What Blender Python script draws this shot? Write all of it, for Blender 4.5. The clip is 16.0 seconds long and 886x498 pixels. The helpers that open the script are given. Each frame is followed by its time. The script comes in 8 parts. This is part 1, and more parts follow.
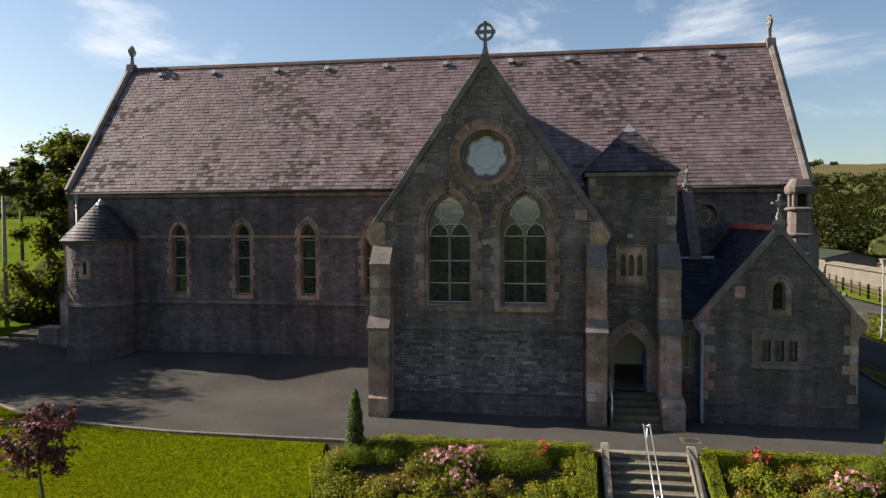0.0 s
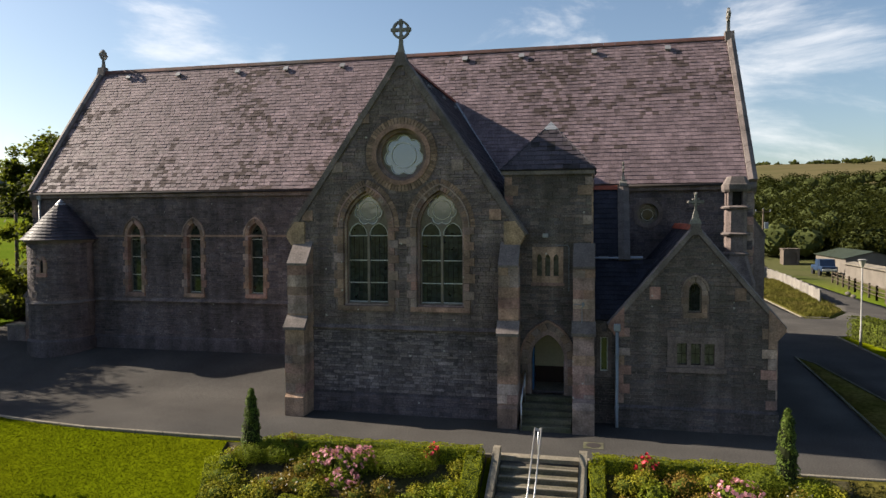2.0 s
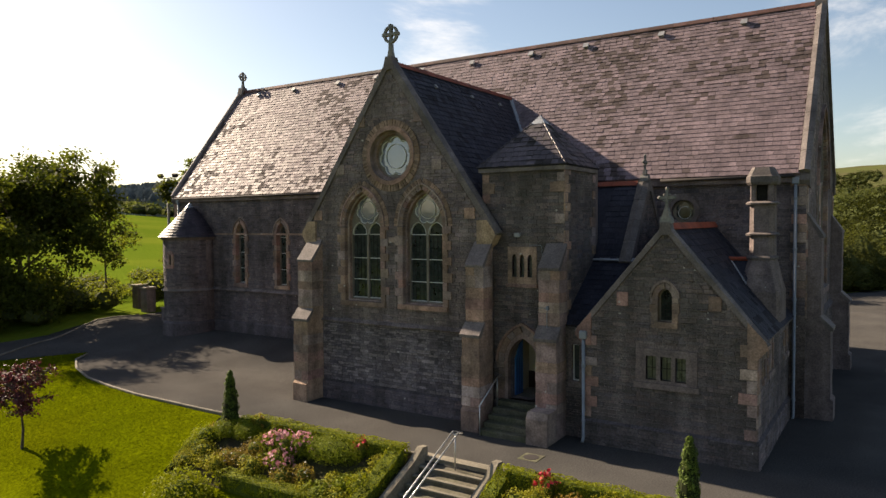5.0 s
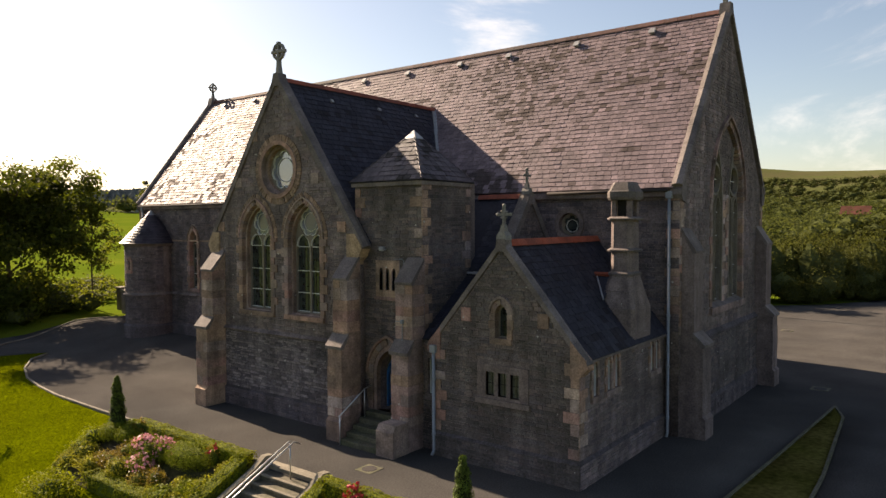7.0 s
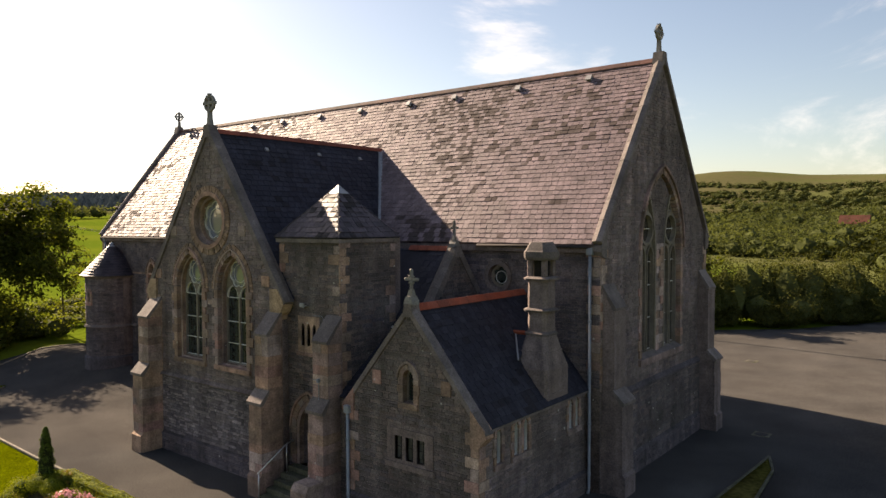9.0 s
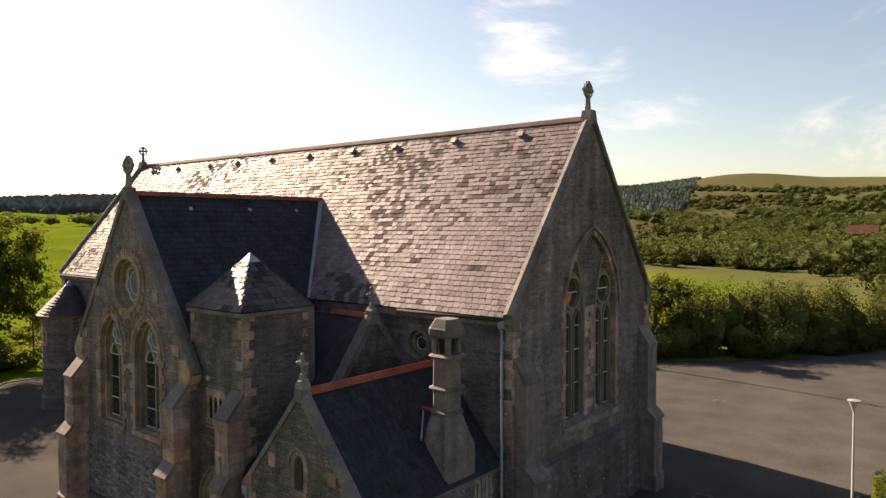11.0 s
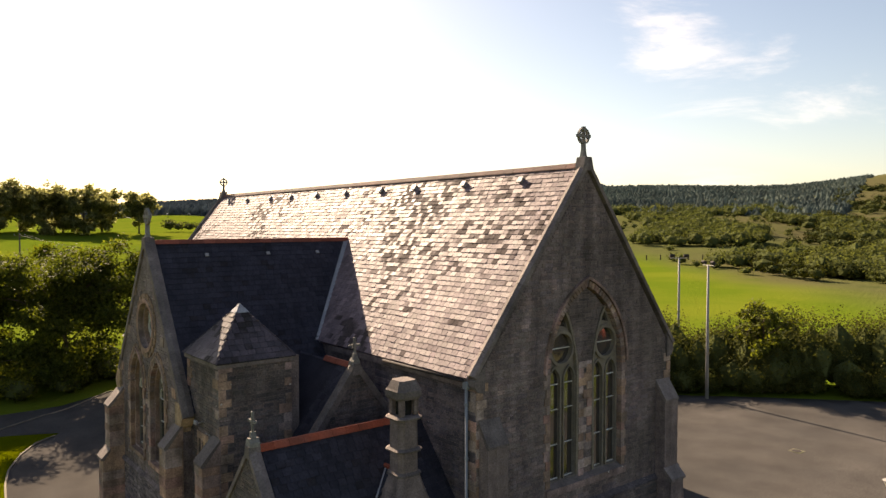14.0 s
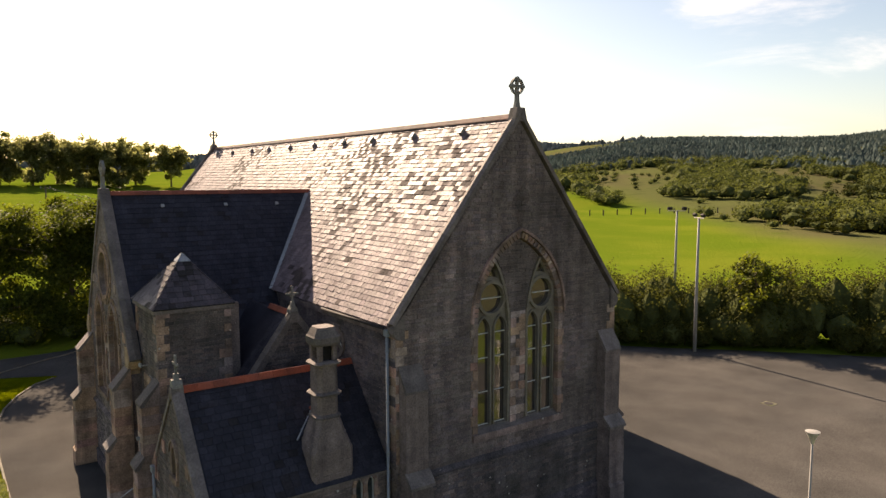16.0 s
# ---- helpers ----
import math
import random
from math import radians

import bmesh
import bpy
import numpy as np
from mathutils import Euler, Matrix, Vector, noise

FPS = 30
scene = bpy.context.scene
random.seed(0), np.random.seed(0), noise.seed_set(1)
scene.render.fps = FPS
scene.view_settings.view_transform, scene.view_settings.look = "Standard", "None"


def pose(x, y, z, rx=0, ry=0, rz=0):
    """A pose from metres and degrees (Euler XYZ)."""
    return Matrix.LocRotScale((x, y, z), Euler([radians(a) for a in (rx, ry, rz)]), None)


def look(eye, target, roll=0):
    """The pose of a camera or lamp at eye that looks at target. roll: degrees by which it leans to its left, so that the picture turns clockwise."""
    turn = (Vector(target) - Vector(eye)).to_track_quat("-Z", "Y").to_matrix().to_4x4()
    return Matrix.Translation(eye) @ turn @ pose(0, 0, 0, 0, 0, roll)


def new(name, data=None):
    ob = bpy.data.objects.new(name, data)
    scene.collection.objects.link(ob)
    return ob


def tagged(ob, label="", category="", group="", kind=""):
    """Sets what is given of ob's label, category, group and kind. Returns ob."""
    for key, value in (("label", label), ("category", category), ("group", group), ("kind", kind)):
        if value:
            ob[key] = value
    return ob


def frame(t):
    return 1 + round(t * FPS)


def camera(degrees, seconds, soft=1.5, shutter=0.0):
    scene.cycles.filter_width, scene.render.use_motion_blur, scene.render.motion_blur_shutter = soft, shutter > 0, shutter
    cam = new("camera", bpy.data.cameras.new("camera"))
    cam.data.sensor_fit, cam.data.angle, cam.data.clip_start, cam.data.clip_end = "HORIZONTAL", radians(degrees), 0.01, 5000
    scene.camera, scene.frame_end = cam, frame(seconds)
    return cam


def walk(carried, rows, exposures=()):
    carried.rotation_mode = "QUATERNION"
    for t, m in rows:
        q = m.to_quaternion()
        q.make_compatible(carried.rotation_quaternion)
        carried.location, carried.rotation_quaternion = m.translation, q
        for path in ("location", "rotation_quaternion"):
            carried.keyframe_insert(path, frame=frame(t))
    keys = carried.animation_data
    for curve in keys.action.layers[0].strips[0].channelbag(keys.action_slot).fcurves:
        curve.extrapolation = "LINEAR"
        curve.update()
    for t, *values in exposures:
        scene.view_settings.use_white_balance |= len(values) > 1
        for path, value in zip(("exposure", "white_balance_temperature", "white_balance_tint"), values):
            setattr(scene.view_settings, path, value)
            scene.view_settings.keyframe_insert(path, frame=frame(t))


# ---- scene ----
cam = camera(64.3, 16.0)
METRES, EYE, TURN, X0, Y0 = 37.4, 6.87, 8.98, 2.40, -24.73
ROWS = [
    (0.0, 0.0, 0.0, 0.0, -0.01, -2.33, 0.2),
    (0.5, 0.0238, 0.002, 0.0004, -0.0, -2.36, 0.23),
    (1.0, 0.0531, 0.003, 0.0012, 0.0, -2.36, 0.24),
    (1.5, 0.0845, 0.0043, 0.0006, 0.92, -2.36, 0.24),
    (2.0, 0.1181, 0.0078, -0.0003, 3.45, -2.38, 0.26),
    (2.5, 0.1546, 0.0139, -0.0008, 7.78, -2.36, 0.28),
    (3.0, 0.1925, 0.021, -0.0013, 10.01, -2.36, 0.29),
    (3.5, 0.2312, 0.0293, -0.0029, 12.2, -2.36, 0.3),
    (6.0, 0.4481, 0.0972, -0.0025, 28.56, -2.25, 0.35),
    (6.5, 0.4861, 0.1151, 0.0004, 28.58, -2.28, 0.29),
    (7.0, 0.5159, 0.1302, 0.0087, 28.68, -2.23, 0.23),
    (7.5, 0.5381, 0.1417, 0.0212, 28.8, -2.2, 0.19),
    (8.0, 0.5541, 0.1499, 0.0332, 28.94, -2.15, 0.15),
    (8.5, 0.5669, 0.1573, 0.0448, 29.13, -2.09, 0.14),
    (9.0, 0.5824, 0.1678, 0.0566, 29.26, -2.07, 0.15),
    (9.5, 0.6002, 0.1809, 0.0725, 29.42, -2.04, 0.16),
    (12.0, 0.6927, 0.2596, 0.1402, 33.57, -1.97, 0.02),
    (12.5, 0.7124, 0.2747, 0.1488, 36.21, -1.97, 0.02),
    (13.0, 0.7317, 0.2902, 0.1574, 39.0, -1.96, 0.03),
    (13.5, 0.7516, 0.3055, 0.1649, 41.3, -1.94, 0.04),
    (14.0, 0.7726, 0.3212, 0.1662, 42.06, -1.91, 0.06),
    (14.5, 0.7939, 0.3376, 0.1667, 42.31, -2.64, 0.05),
    (15.0, 0.8146, 0.3539, 0.1659, 43.04, -3.51, 0.05),
    (15.5, 0.8333, 0.3689, 0.1652, 44.06, -4.5, 0.07),
    (16.0, 0.8519, 0.3828, 0.1646, 45.1, -5.72, 0.1),
]
walk(cam, [(t, pose(X0, Y0, EYE, 0, 0, TURN) @ pose(METRES * x, METRES * y, METRES * z, 90 + pitch, roll, yaw)) for t, x, y, z, yaw, pitch, roll in ROWS],
     [(0, 1.19, 6650, 10), (3.5, 1.29, 7000, 10), (6, 1.42, 7850, 15), (9.5, 1.51, 8100, 17), (13, 1.55, 8450, 18), (16, 1.54, 8300, 18)])

# ---- world and sun ----
SUN_DIR = Vector((-2.65, 0.29, 1.58)).normalized()
world = bpy.data.worlds.new("world")
scene.world = world
world.use_nodes = True
wn = world.node_tree
wn.nodes.clear()
w_out = wn.nodes.new("ShaderNodeOutputWorld")
w_bg = wn.nodes.new("ShaderNodeBackground")
w_sky = wn.nodes.new("ShaderNodeTexSky")
w_sky.sky_type = "NISHITA"
w_sky.sun_disc = False
w_sky.sun_elevation = math.asin(SUN_DIR.z)
w_sky.sun_rotation = math.atan2(SUN_DIR.x, SUN_DIR.y)
w_sky.dust_density = 0.9
w_sky.ozone_density = 2.0
w_sky.air_density = 1.0
w_bg.inputs[1].default_value = 0.06
# thin high cloud, in loose streaks
w_tc = wn.nodes.new("ShaderNodeTexCoord")
w_map = wn.nodes.new("ShaderNodeMapping")
w_map.inputs["Rotation"].default_value = (0, 0, 0.5)
w_map.inputs["Scale"].default_value = (1.6, 1.0, 4.2)
w_noise = wn.nodes.new("ShaderNodeTexNoise")
w_noise.inputs["Scale"].default_value = 1.9
w_noise.inputs["Detail"].default_value = 9.0
w_noise.inputs["Roughness"].default_value = 0.62
w_noise.inputs["Distortion"].default_value = 0.5
w_mask = wn.nodes.new("ShaderNodeMapRange")
w_mask.interpolation_type = "SMOOTHSTEP"
w_mask.inputs["From Min"].default_value, w_mask.inputs["From Max"].default_value = 0.545, 0.8
w_mask.inputs["To Max"].default_value = 0.75
w_mix = wn.nodes.new("ShaderNodeMix")
w_mix.data_type = "RGBA"
w_mix.inputs["B"].default_value = (9.0, 9.0, 9.2, 1)
wn.links.new(w_tc.outputs["Generated"], w_map.inputs["Vector"])
wn.links.new(w_map.outputs[0], w_noise.inputs["Vector"])
# a small soft cloud in the south-west and a field of streaks in the south
w_sum = w_noise.outputs["Fac"]
for w_az, w_el, w_out_a, w_in_a, w_gain in ((34, 16.2, 6.5, 1.0, 0.12), (-2, 19, 24, 6, 0.075), (20, 13, 4, 1, 0.08)):
    w_dir = Vector((-math.sin(radians(w_az)) * math.cos(radians(w_el)), math.cos(radians(w_az)) * math.cos(radians(w_el)), math.sin(radians(w_el))))
    w_dot = wn.nodes.new("ShaderNodeVectorMath")
    w_dot.operation = "DOT_PRODUCT"
    w_dot.inputs[1].default_value = w_dir
    wn.links.new(w_tc.outputs["Generated"], w_dot.inputs[0])
    w_near = wn.nodes.new("ShaderNodeMapRange")
    w_near.interpolation_type = "SMOOTHSTEP"
    w_near.inputs["From Min"].default_value, w_near.inputs["From Max"].default_value = math.cos(radians(w_out_a)), math.cos(radians(w_in_a))
    w_near.inputs["To Max"].default_value = w_gain
    wn.links.new(w_dot.outputs["Value"], w_near.inputs["Value"])
    w_add = wn.nodes.new("ShaderNodeMath")
    wn.links.new(w_sum, w_add.inputs[0])
    wn.links.new(w_near.outputs[0], w_add.inputs[1])
    w_sum = w_add.outputs[0]
wn.links.new(w_sum, w_mask.inputs["Value"])
wn.links.new(w_mask.outputs[0], w_mix.inputs["Factor"])
wn.links.new(w_sky.outputs[0], w_mix.inputs["A"])
wn.links.new(w_mix.outputs["Result"], w_bg.inputs[0])
wn.links.new(w_bg.outputs[0], w_out.inputs[0])
sun = new("sun", bpy.data.lights.new("sun", "SUN"))
sun.data.energy = 5.0
sun.data.angle = radians(0.6)
sun.data.color = (1.0, 0.9, 0.76)
sun.matrix_world = look((0, 0, 60), Vector((0, 0, 60)) - SUN_DIR)


# ---- materials ----
def mat(name, base, rough=0.8, spec=0.4, metal=0.0, var=0.25, var_scale=2.0, grain=0.25, grain_scale=18.0,
        bump=0.3, bump_scale=25.0, tint=None, tint_scale=0.35, tint_amount=0.5, piece=0.0, stops=None, sheen=0.0,
        rough_var=0.0, translucent=0.0, flecks=0.0, through_leaf=(1.0, 1.0, 1.0), streak=0.0):
    """A surface with colour varying at two scales, piece by piece where asked, and fine relief."""
    m = bpy.data.materials.new(name)
    m.use_nodes = True
    nt = m.node_tree
    nt.nodes.clear()
    N, L = nt.nodes.new, nt.links.new
    out = N("ShaderNodeOutputMaterial")
    bs = N("ShaderNodeBsdfPrincipled")
    bs.inputs["Roughness"].default_value = rough
    bs.inputs["Specular IOR Level"].default_value = spec
    bs.inputs["Metallic"].default_value = metal
    L(bs.outputs[0], out.inputs[0])
    geo = N("ShaderNodeNewGeometry")
    pos = geo.outputs["Position"]

    def tex(scale, detail=4.0, w=0.0):
        n = N("ShaderNodeTexNoise")
        n.noise_dimensions = "4D"
        n.inputs["Scale"].default_value = scale
        n.inputs["Detail"].default_value = detail
        n.inputs["W"].default_value = w
        L(pos, n.inputs["Vector"])
        return n.outputs["Fac"]

    def ramp(v, a, b):
        n = N("ShaderNodeMapRange")
        n.inputs["From Min"].default_value, n.inputs["From Max"].default_value = 0.3, 0.7
        n.inputs["To Min"].default_value, n.inputs["To Max"].default_value = a, b
        L(v, n.inputs["Value"])
        return n.outputs[0]

    def mul(a, b):
        n = N("ShaderNodeMath")
        n.operation = "MULTIPLY"
        L(a, n.inputs[0])
        L(b, n.inputs[1])
        return n.outputs[0]

    f = mul(ramp(tex(var_scale, 5), 1 - var, 1 + var), ramp(tex(grain_scale, 3, 3.0), 1 - grain, 1 + grain))
    if streak:
        # rain streaks down the face
        mp = N("ShaderNodeMapping")
        mp.inputs["Scale"].default_value = (2.2, 2.2, 0.22)
        L(pos, mp.inputs["Vector"])
        sn = N("ShaderNodeTexNoise")
        sn.inputs["Scale"].default_value, sn.inputs["Detail"].default_value = 1.0, 5.0
        L(mp.outputs[0], sn.inputs["Vector"])
        f = mul(f, ramp(sn.outputs["Fac"], 1 - streak, 1 + streak * 0.7))
    colour = N("ShaderNodeRGB").outputs[0]
    colour.default_value = (*base, 1)
    if piece or stops:
        info = N("ShaderNodeObjectInfo")
        add = N("ShaderNodeMath")
        add.operation = "ADD"
        L(info.outputs["Random"], add.inputs[0])
        L(geo.outputs["Random Per Island"], add.inputs[1])
        fr = N("ShaderNodeMath")
        fr.operation = "FRACT"
        L(add.outputs[0], fr.inputs[0])
        rnd = fr.outputs[0]
        if stops:
            cr = N("ShaderNodeValToRGB")
            cr.color_ramp.interpolation = "LINEAR"
            while len(cr.color_ramp.elements) < len(stops):
                cr.color_ramp.elements.new(0.5)
            for e, (p, c) in zip(cr.color_ramp.elements, stops):
                e.position = p
                e.color = (*c, 1)
            L(rnd, cr.inputs[0])
            colour = cr.outputs[0]
        if piece:
            wn2 = N("ShaderNodeTexWhiteNoise")
            wn2.noise_dimensions = "1D"
            L(rnd, wn2.inputs["W"])
            pm = N("ShaderNodeMapRange")
            pm.inputs["To Min"].default_value, pm.inputs["To Max"].default_value = 1 - piece, 1 + piece
            L(wn2.outputs["Value"], pm.inputs["Value"])
            f = mul(f, pm.outputs[0])
    if tint:
        mx = N("ShaderNodeMix")
        mx.data_type = "RGBA"
        tf = ramp(tex(tint_scale, 6, 7.0), -0.3 * tint_amount, 1.3 * tint_amount)
        cl = N("ShaderNodeClamp")
        L(tf, cl.inputs[0])
        L(cl.outputs[0], mx.inputs["Factor"])
        L(colour, mx.inputs["A"])
        mx.inputs["B"].default_value = (*tint, 1)
        colour = mx.outputs["Result"]
    vm = N("ShaderNodeVectorMath")
    vm.operation = "SCALE"
    L(colour, vm.inputs[0])
    L(f, vm.inputs["Scale"])
    L(vm.outputs[0], bs.inputs["Base Color"])
    if flecks:
        # pale lichen and lime spots
        vo = N("ShaderNodeTexVoronoi")
        vo.inputs["Scale"].default_value = 3.2
        L(pos, vo.inputs["Vector"])
        wob = N("ShaderNodeMath")
        wob.operation = "MULTIPLY_ADD"
        L(tex(16, 3, 21.0), wob.inputs[0])
        wob.inputs[1].default_value = 0.16
        L(vo.outputs["Distance"], wob.inputs[2])
        sz = N("ShaderNodeSeparateColor")
        L(vo.outputs["Color"], sz.inputs[0])
        th = N("ShaderNodeMapRange")
        th.inputs["From Min"].default_value, th.inputs["From Max"].default_value = 0.55, 1.0
        th.inputs["To Min"].default_value, th.inputs["To Max"].default_value = 0.04, 0.04 + 0.2 * flecks
        L(sz.outputs[0], th.inputs["Value"])
        lt = N("ShaderNodeMath")
        lt.operation = "LESS_THAN"
        L(wob.outputs[0], lt.inputs[0])
        L(th.outputs[0], lt.inputs[1])
        fm = N("ShaderNodeMix")
        fm.data_type = "RGBA"
        sc_ = N("ShaderNodeMath")
        sc_.operation = "MULTIPLY"
        L(lt.outputs[0], sc_.inputs[0])
        sc_.inputs[1].default_value = 0.7
        L(sc_.outputs[0], fm.inputs["Factor"])
        L(vm.outputs[0], fm.inputs["A"])
        fm.inputs["B"].default_value = (0.5, 0.48, 0.43, 1)
        L(fm.outputs["Result"], bs.inputs["Base Color"])
    if rough_var:
        L(ramp(tex(var_scale * 1.7, 4, 11.0), max(0.05, rough - rough_var), min(1, rough + rough_var)), bs.inputs["Roughness"])
    if bump:
        bn = N("ShaderNodeBump")
        bn.inputs["Strength"].default_value = bump
        bn.inputs["Distance"].default_value = 0.02
        L(tex(bump_scale, 6, 5.0), bn.inputs["Height"])
        L(bn.outputs[0], bs.inputs["Normal"])
    if translucent:
        tr = N("ShaderNodeBsdfTranslucent")
        thru = N("ShaderNodeVectorMath")
        thru.operation = "MULTIPLY"
        L(vm.outputs[0], thru.inputs[0])
        thru.inputs[1].default_value = through_leaf
        L(thru.outputs[0], tr.inputs["Color"])
        ms = N("ShaderNodeMixShader")
        ms.inputs[0].default_value = translucent
        L(bs.outputs[0], ms.inputs[1])
        L(tr.outputs[0], ms.inputs[2])
        L(ms.outputs[0], out.inputs[0])
    return m


M_RUBBLE = mat("rubble_stone", (0.2202, 0.1795, 0.1769), 0.85, 0.3, var=0.3, var_scale=1.3, grain=0.35, bump=0.8, piece=0.2,
               stops=[(0.0, (0.158, 0.1274, 0.1365)), (0.3, (0.2098, 0.1621, 0.1516)), (0.5, (0.1736, 0.1425, 0.1339)), (0.7, (0.2358, 0.1668, 0.1542)), (0.85, (0.1813, 0.1448, 0.1542)), (1.0, (0.2591, 0.1888, 0.1744))],
               tint=(0.1089, 0.08798, 0.0783), tint_scale=0.45, tint_amount=0.8, flecks=1.0, streak=0.34)
M_RUBBLE_NAVE = mat("nave_rubble_stone", (0.1762, 0.1472, 0.1543), 0.85, 0.3, var=0.3, var_scale=2.0, grain=0.35, bump=0.8, piece=0.22,
               stops=[(0.0, (0.09823, 0.08265, 0.09633)), (0.35, (0.1385, 0.1132, 0.116)), (0.6, (0.1611, 0.1245, 0.1271)), (0.85, (0.1133, 0.09624, 0.1062)), (1.0, (0.1825, 0.1358, 0.1333))],
               tint=(0.07305, 0.06108, 0.06175), tint_amount=0.65, flecks=0.8, streak=0.34)
# darker than M_RUBBLE; on tower, sacristy, link, vestry and lower east wall
M_RUBBLE_DARK = mat("darker_rubble_stone", (0.1439, 0.1192, 0.1179), 0.85, 0.3, var=0.3, var_scale=1.3, grain=0.35, bump=0.8, piece=0.22,
               stops=[(0.0, (0.1051, 0.08935, 0.09648)), (0.35, (0.1439, 0.1152, 0.1072)), (0.55, (0.1107, 0.09631, 0.09222)), (0.8, (0.1604, 0.1181, 0.1094)), (1.0, (0.177, 0.134, 0.1233))],
               tint=(0.07525, 0.06455, 0.05681), tint_scale=0.6, tint_amount=0.75, flecks=0.8, streak=0.34)
M_MORTAR = mat("mortar_rubble", (0.1755, 0.1386, 0.1315), 0.95, 0.2, var=0.35, var_scale=2.2, grain=0.4, bump=0.8, tint=(0.1053, 0.08298, 0.0771), flecks=0.8, streak=0.34)
M_DRESS = mat("dressed_sandstone", (0.4919, 0.3422, 0.2364), 0.85, 0.25, var=0.25, var_scale=3, grain=0.3, bump=0.5, piece=0.18,
              stops=[(0.0, (0.3006, 0.1964, 0.1558)), (0.25, (0.4099, 0.2661, 0.1808)), (0.5, (0.3689, 0.2028, 0.1697)), (0.75, (0.3279, 0.2599, 0.2503)), (1.0, (0.4509, 0.3295, 0.2643))],
              tint=(0.1366, 0.1014, 0.08064), tint_scale=1.1, tint_amount=0.75, flecks=0.9, streak=0.34)
M_COPING = mat("coping_stone", (0.1696, 0.1394, 0.1322), 0.85, 0.25, var=0.25, grain=0.25, bump=0.4, piece=0.2, tint=(0.106, 0.0929, 0.084), tint_scale=1.0, streak=0.2)
M_RIDGE = mat("red_ridge_tile", (0.264, 0.068, 0.04), 0.8, 0.3, var=0.2, grain=0.2, bump=0.3, piece=0.2, tint=(0.128, 0.056, 0.044))
M_TARMAC = mat("tarmac", (0.076, 0.071, 0.066), 0.95, 0.0, var=0.18, var_scale=0.4, grain=0.3, grain_scale=22, bump=0.6, bump_scale=60, tint=(0.056, 0.054, 0.052), tint_scale=0.22, tint_amount=0.7)
M_GRASS = mat("mown_grass", (0.082, 0.1021, 0.0026), 0.95, 0.0, var=0.2, var_scale=0.7, grain=0.3, grain_scale=9, bump=1.0, bump_scale=9, tint=(0.0963, 0.1038, 0.0035), tint_scale=0.25)
M_BLADE = mat("grass_blade", (0.0937, 0.1144, 0.0035), 0.8, 0.02, var=0.12, var_scale=0.6, grain=0.1, bump=0, piece=0.22, tint=(0.1046, 0.1126, 0.0053), tint_scale=0.3, translucent=0.5)


def land_mat():
    """Bright pasture near by; rough olive and brown hill grazing further out."""
    m = bpy.data.materials.new("pasture_and_moor")
    m.use_nodes = True
    nt = m.node_tree
    N, L = nt.nodes.new, nt.links.new
    bs = nt.nodes["Principled BSDF"]
    bs.inputs["Roughness"].default_value = 0.95
    bs.inputs["Specular IOR Level"].default_value = 0.0
    geo = N("ShaderNodeNewGeometry")

    def nz(scale, detail, w_):
        n = N("ShaderNodeTexNoise")
        n.noise_dimensions = "4D"
        n.inputs["Scale"].default_value, n.inputs["Detail"].default_value, n.inputs["W"].default_value = scale, detail, w_
        L(geo.outputs["Position"], n.inputs["Vector"])
        return n.outputs["Fac"]

    def mix(f, a_, b_):
        n = N("ShaderNodeMix")
        n.data_type = "RGBA"
        L(f, n.inputs["Factor"])
        for s_, v in (("A", a_), ("B", b_)):
            if isinstance(v, tuple):
                n.inputs[s_].default_value = (*v, 1)
            else:
                L(v, n.inputs[s_])
        return n.outputs["Result"]

    def rng(v, lo, hi):
        n = N("ShaderNodeMapRange")
        n.interpolation_type = "SMOOTHSTEP"
        n.inputs["From Min"].default_value, n.inputs["From Max"].default_value = lo, hi
        L(v, n.inputs["Value"])
        return n.outputs[0]

    sep = N("ShaderNodeSeparateXYZ")
    L(geo.outputs["Position"], sep.inputs[0])
    ln = N("ShaderNodeVectorMath")
    ln.operation = "LENGTH"
    L(geo.outputs["Position"], ln.inputs[0])
    ad = N("ShaderNodeMath")
    ad.operation = "MULTIPLY_ADD"
    L(nz(0.008, 3, 1.0), ad.inputs[0])
    ad.inputs[1].default_value = 50.0
    L(ln.outputs["Value"], ad.inputs[2])
    edge = N("ShaderNodeMath")
    edge.operation = "MULTIPLY_ADD"
    L(sep.outputs["X"], edge.inputs[0])
    edge.inputs[1].default_value = 1.0
    L(ad.outputs[0], edge.inputs[2])
    near = mix(rng(nz(0.05, 4, 2.0), 0.4, 0.65), (0.0818, 0.122, 0.012), (0.1116, 0.14, 0.016))
    near = mix(rng(nz(0.7, 4, 3.0), 0.58, 0.85), near, (0.1302, 0.14, 0.024))
    far = mix(rng(nz(0.012, 5, 4.0), 0.42, 0.6), (0.0818, 0.09, 0.034), (0.0856, 0.08, 0.04))
    far = mix(rng(nz(0.15, 4, 6.0), 0.5, 0.7), far, (0.0632, 0.074, 0.027))
    far = mix(rng(sep.outputs["X"], 40, 130), far, mix(rng(nz(0.03, 5, 9.0), 0.4, 0.65), (0.1116, 0.095, 0.05), (0.0911, 0.083, 0.04)))
    col = mix(rng(edge.outputs[0], 112, 140), near, far)
    L(col, bs.inputs["Base Color"])
    b = N("ShaderNodeBump")
    b.inputs["Strength"].default_value, b.inputs["Distance"].default_value = 0.8, 0.25
    L(nz(1.6, 6, 7.0), b.inputs["Height"])
    L(b.outputs[0], bs.inputs["Normal"])
    return m


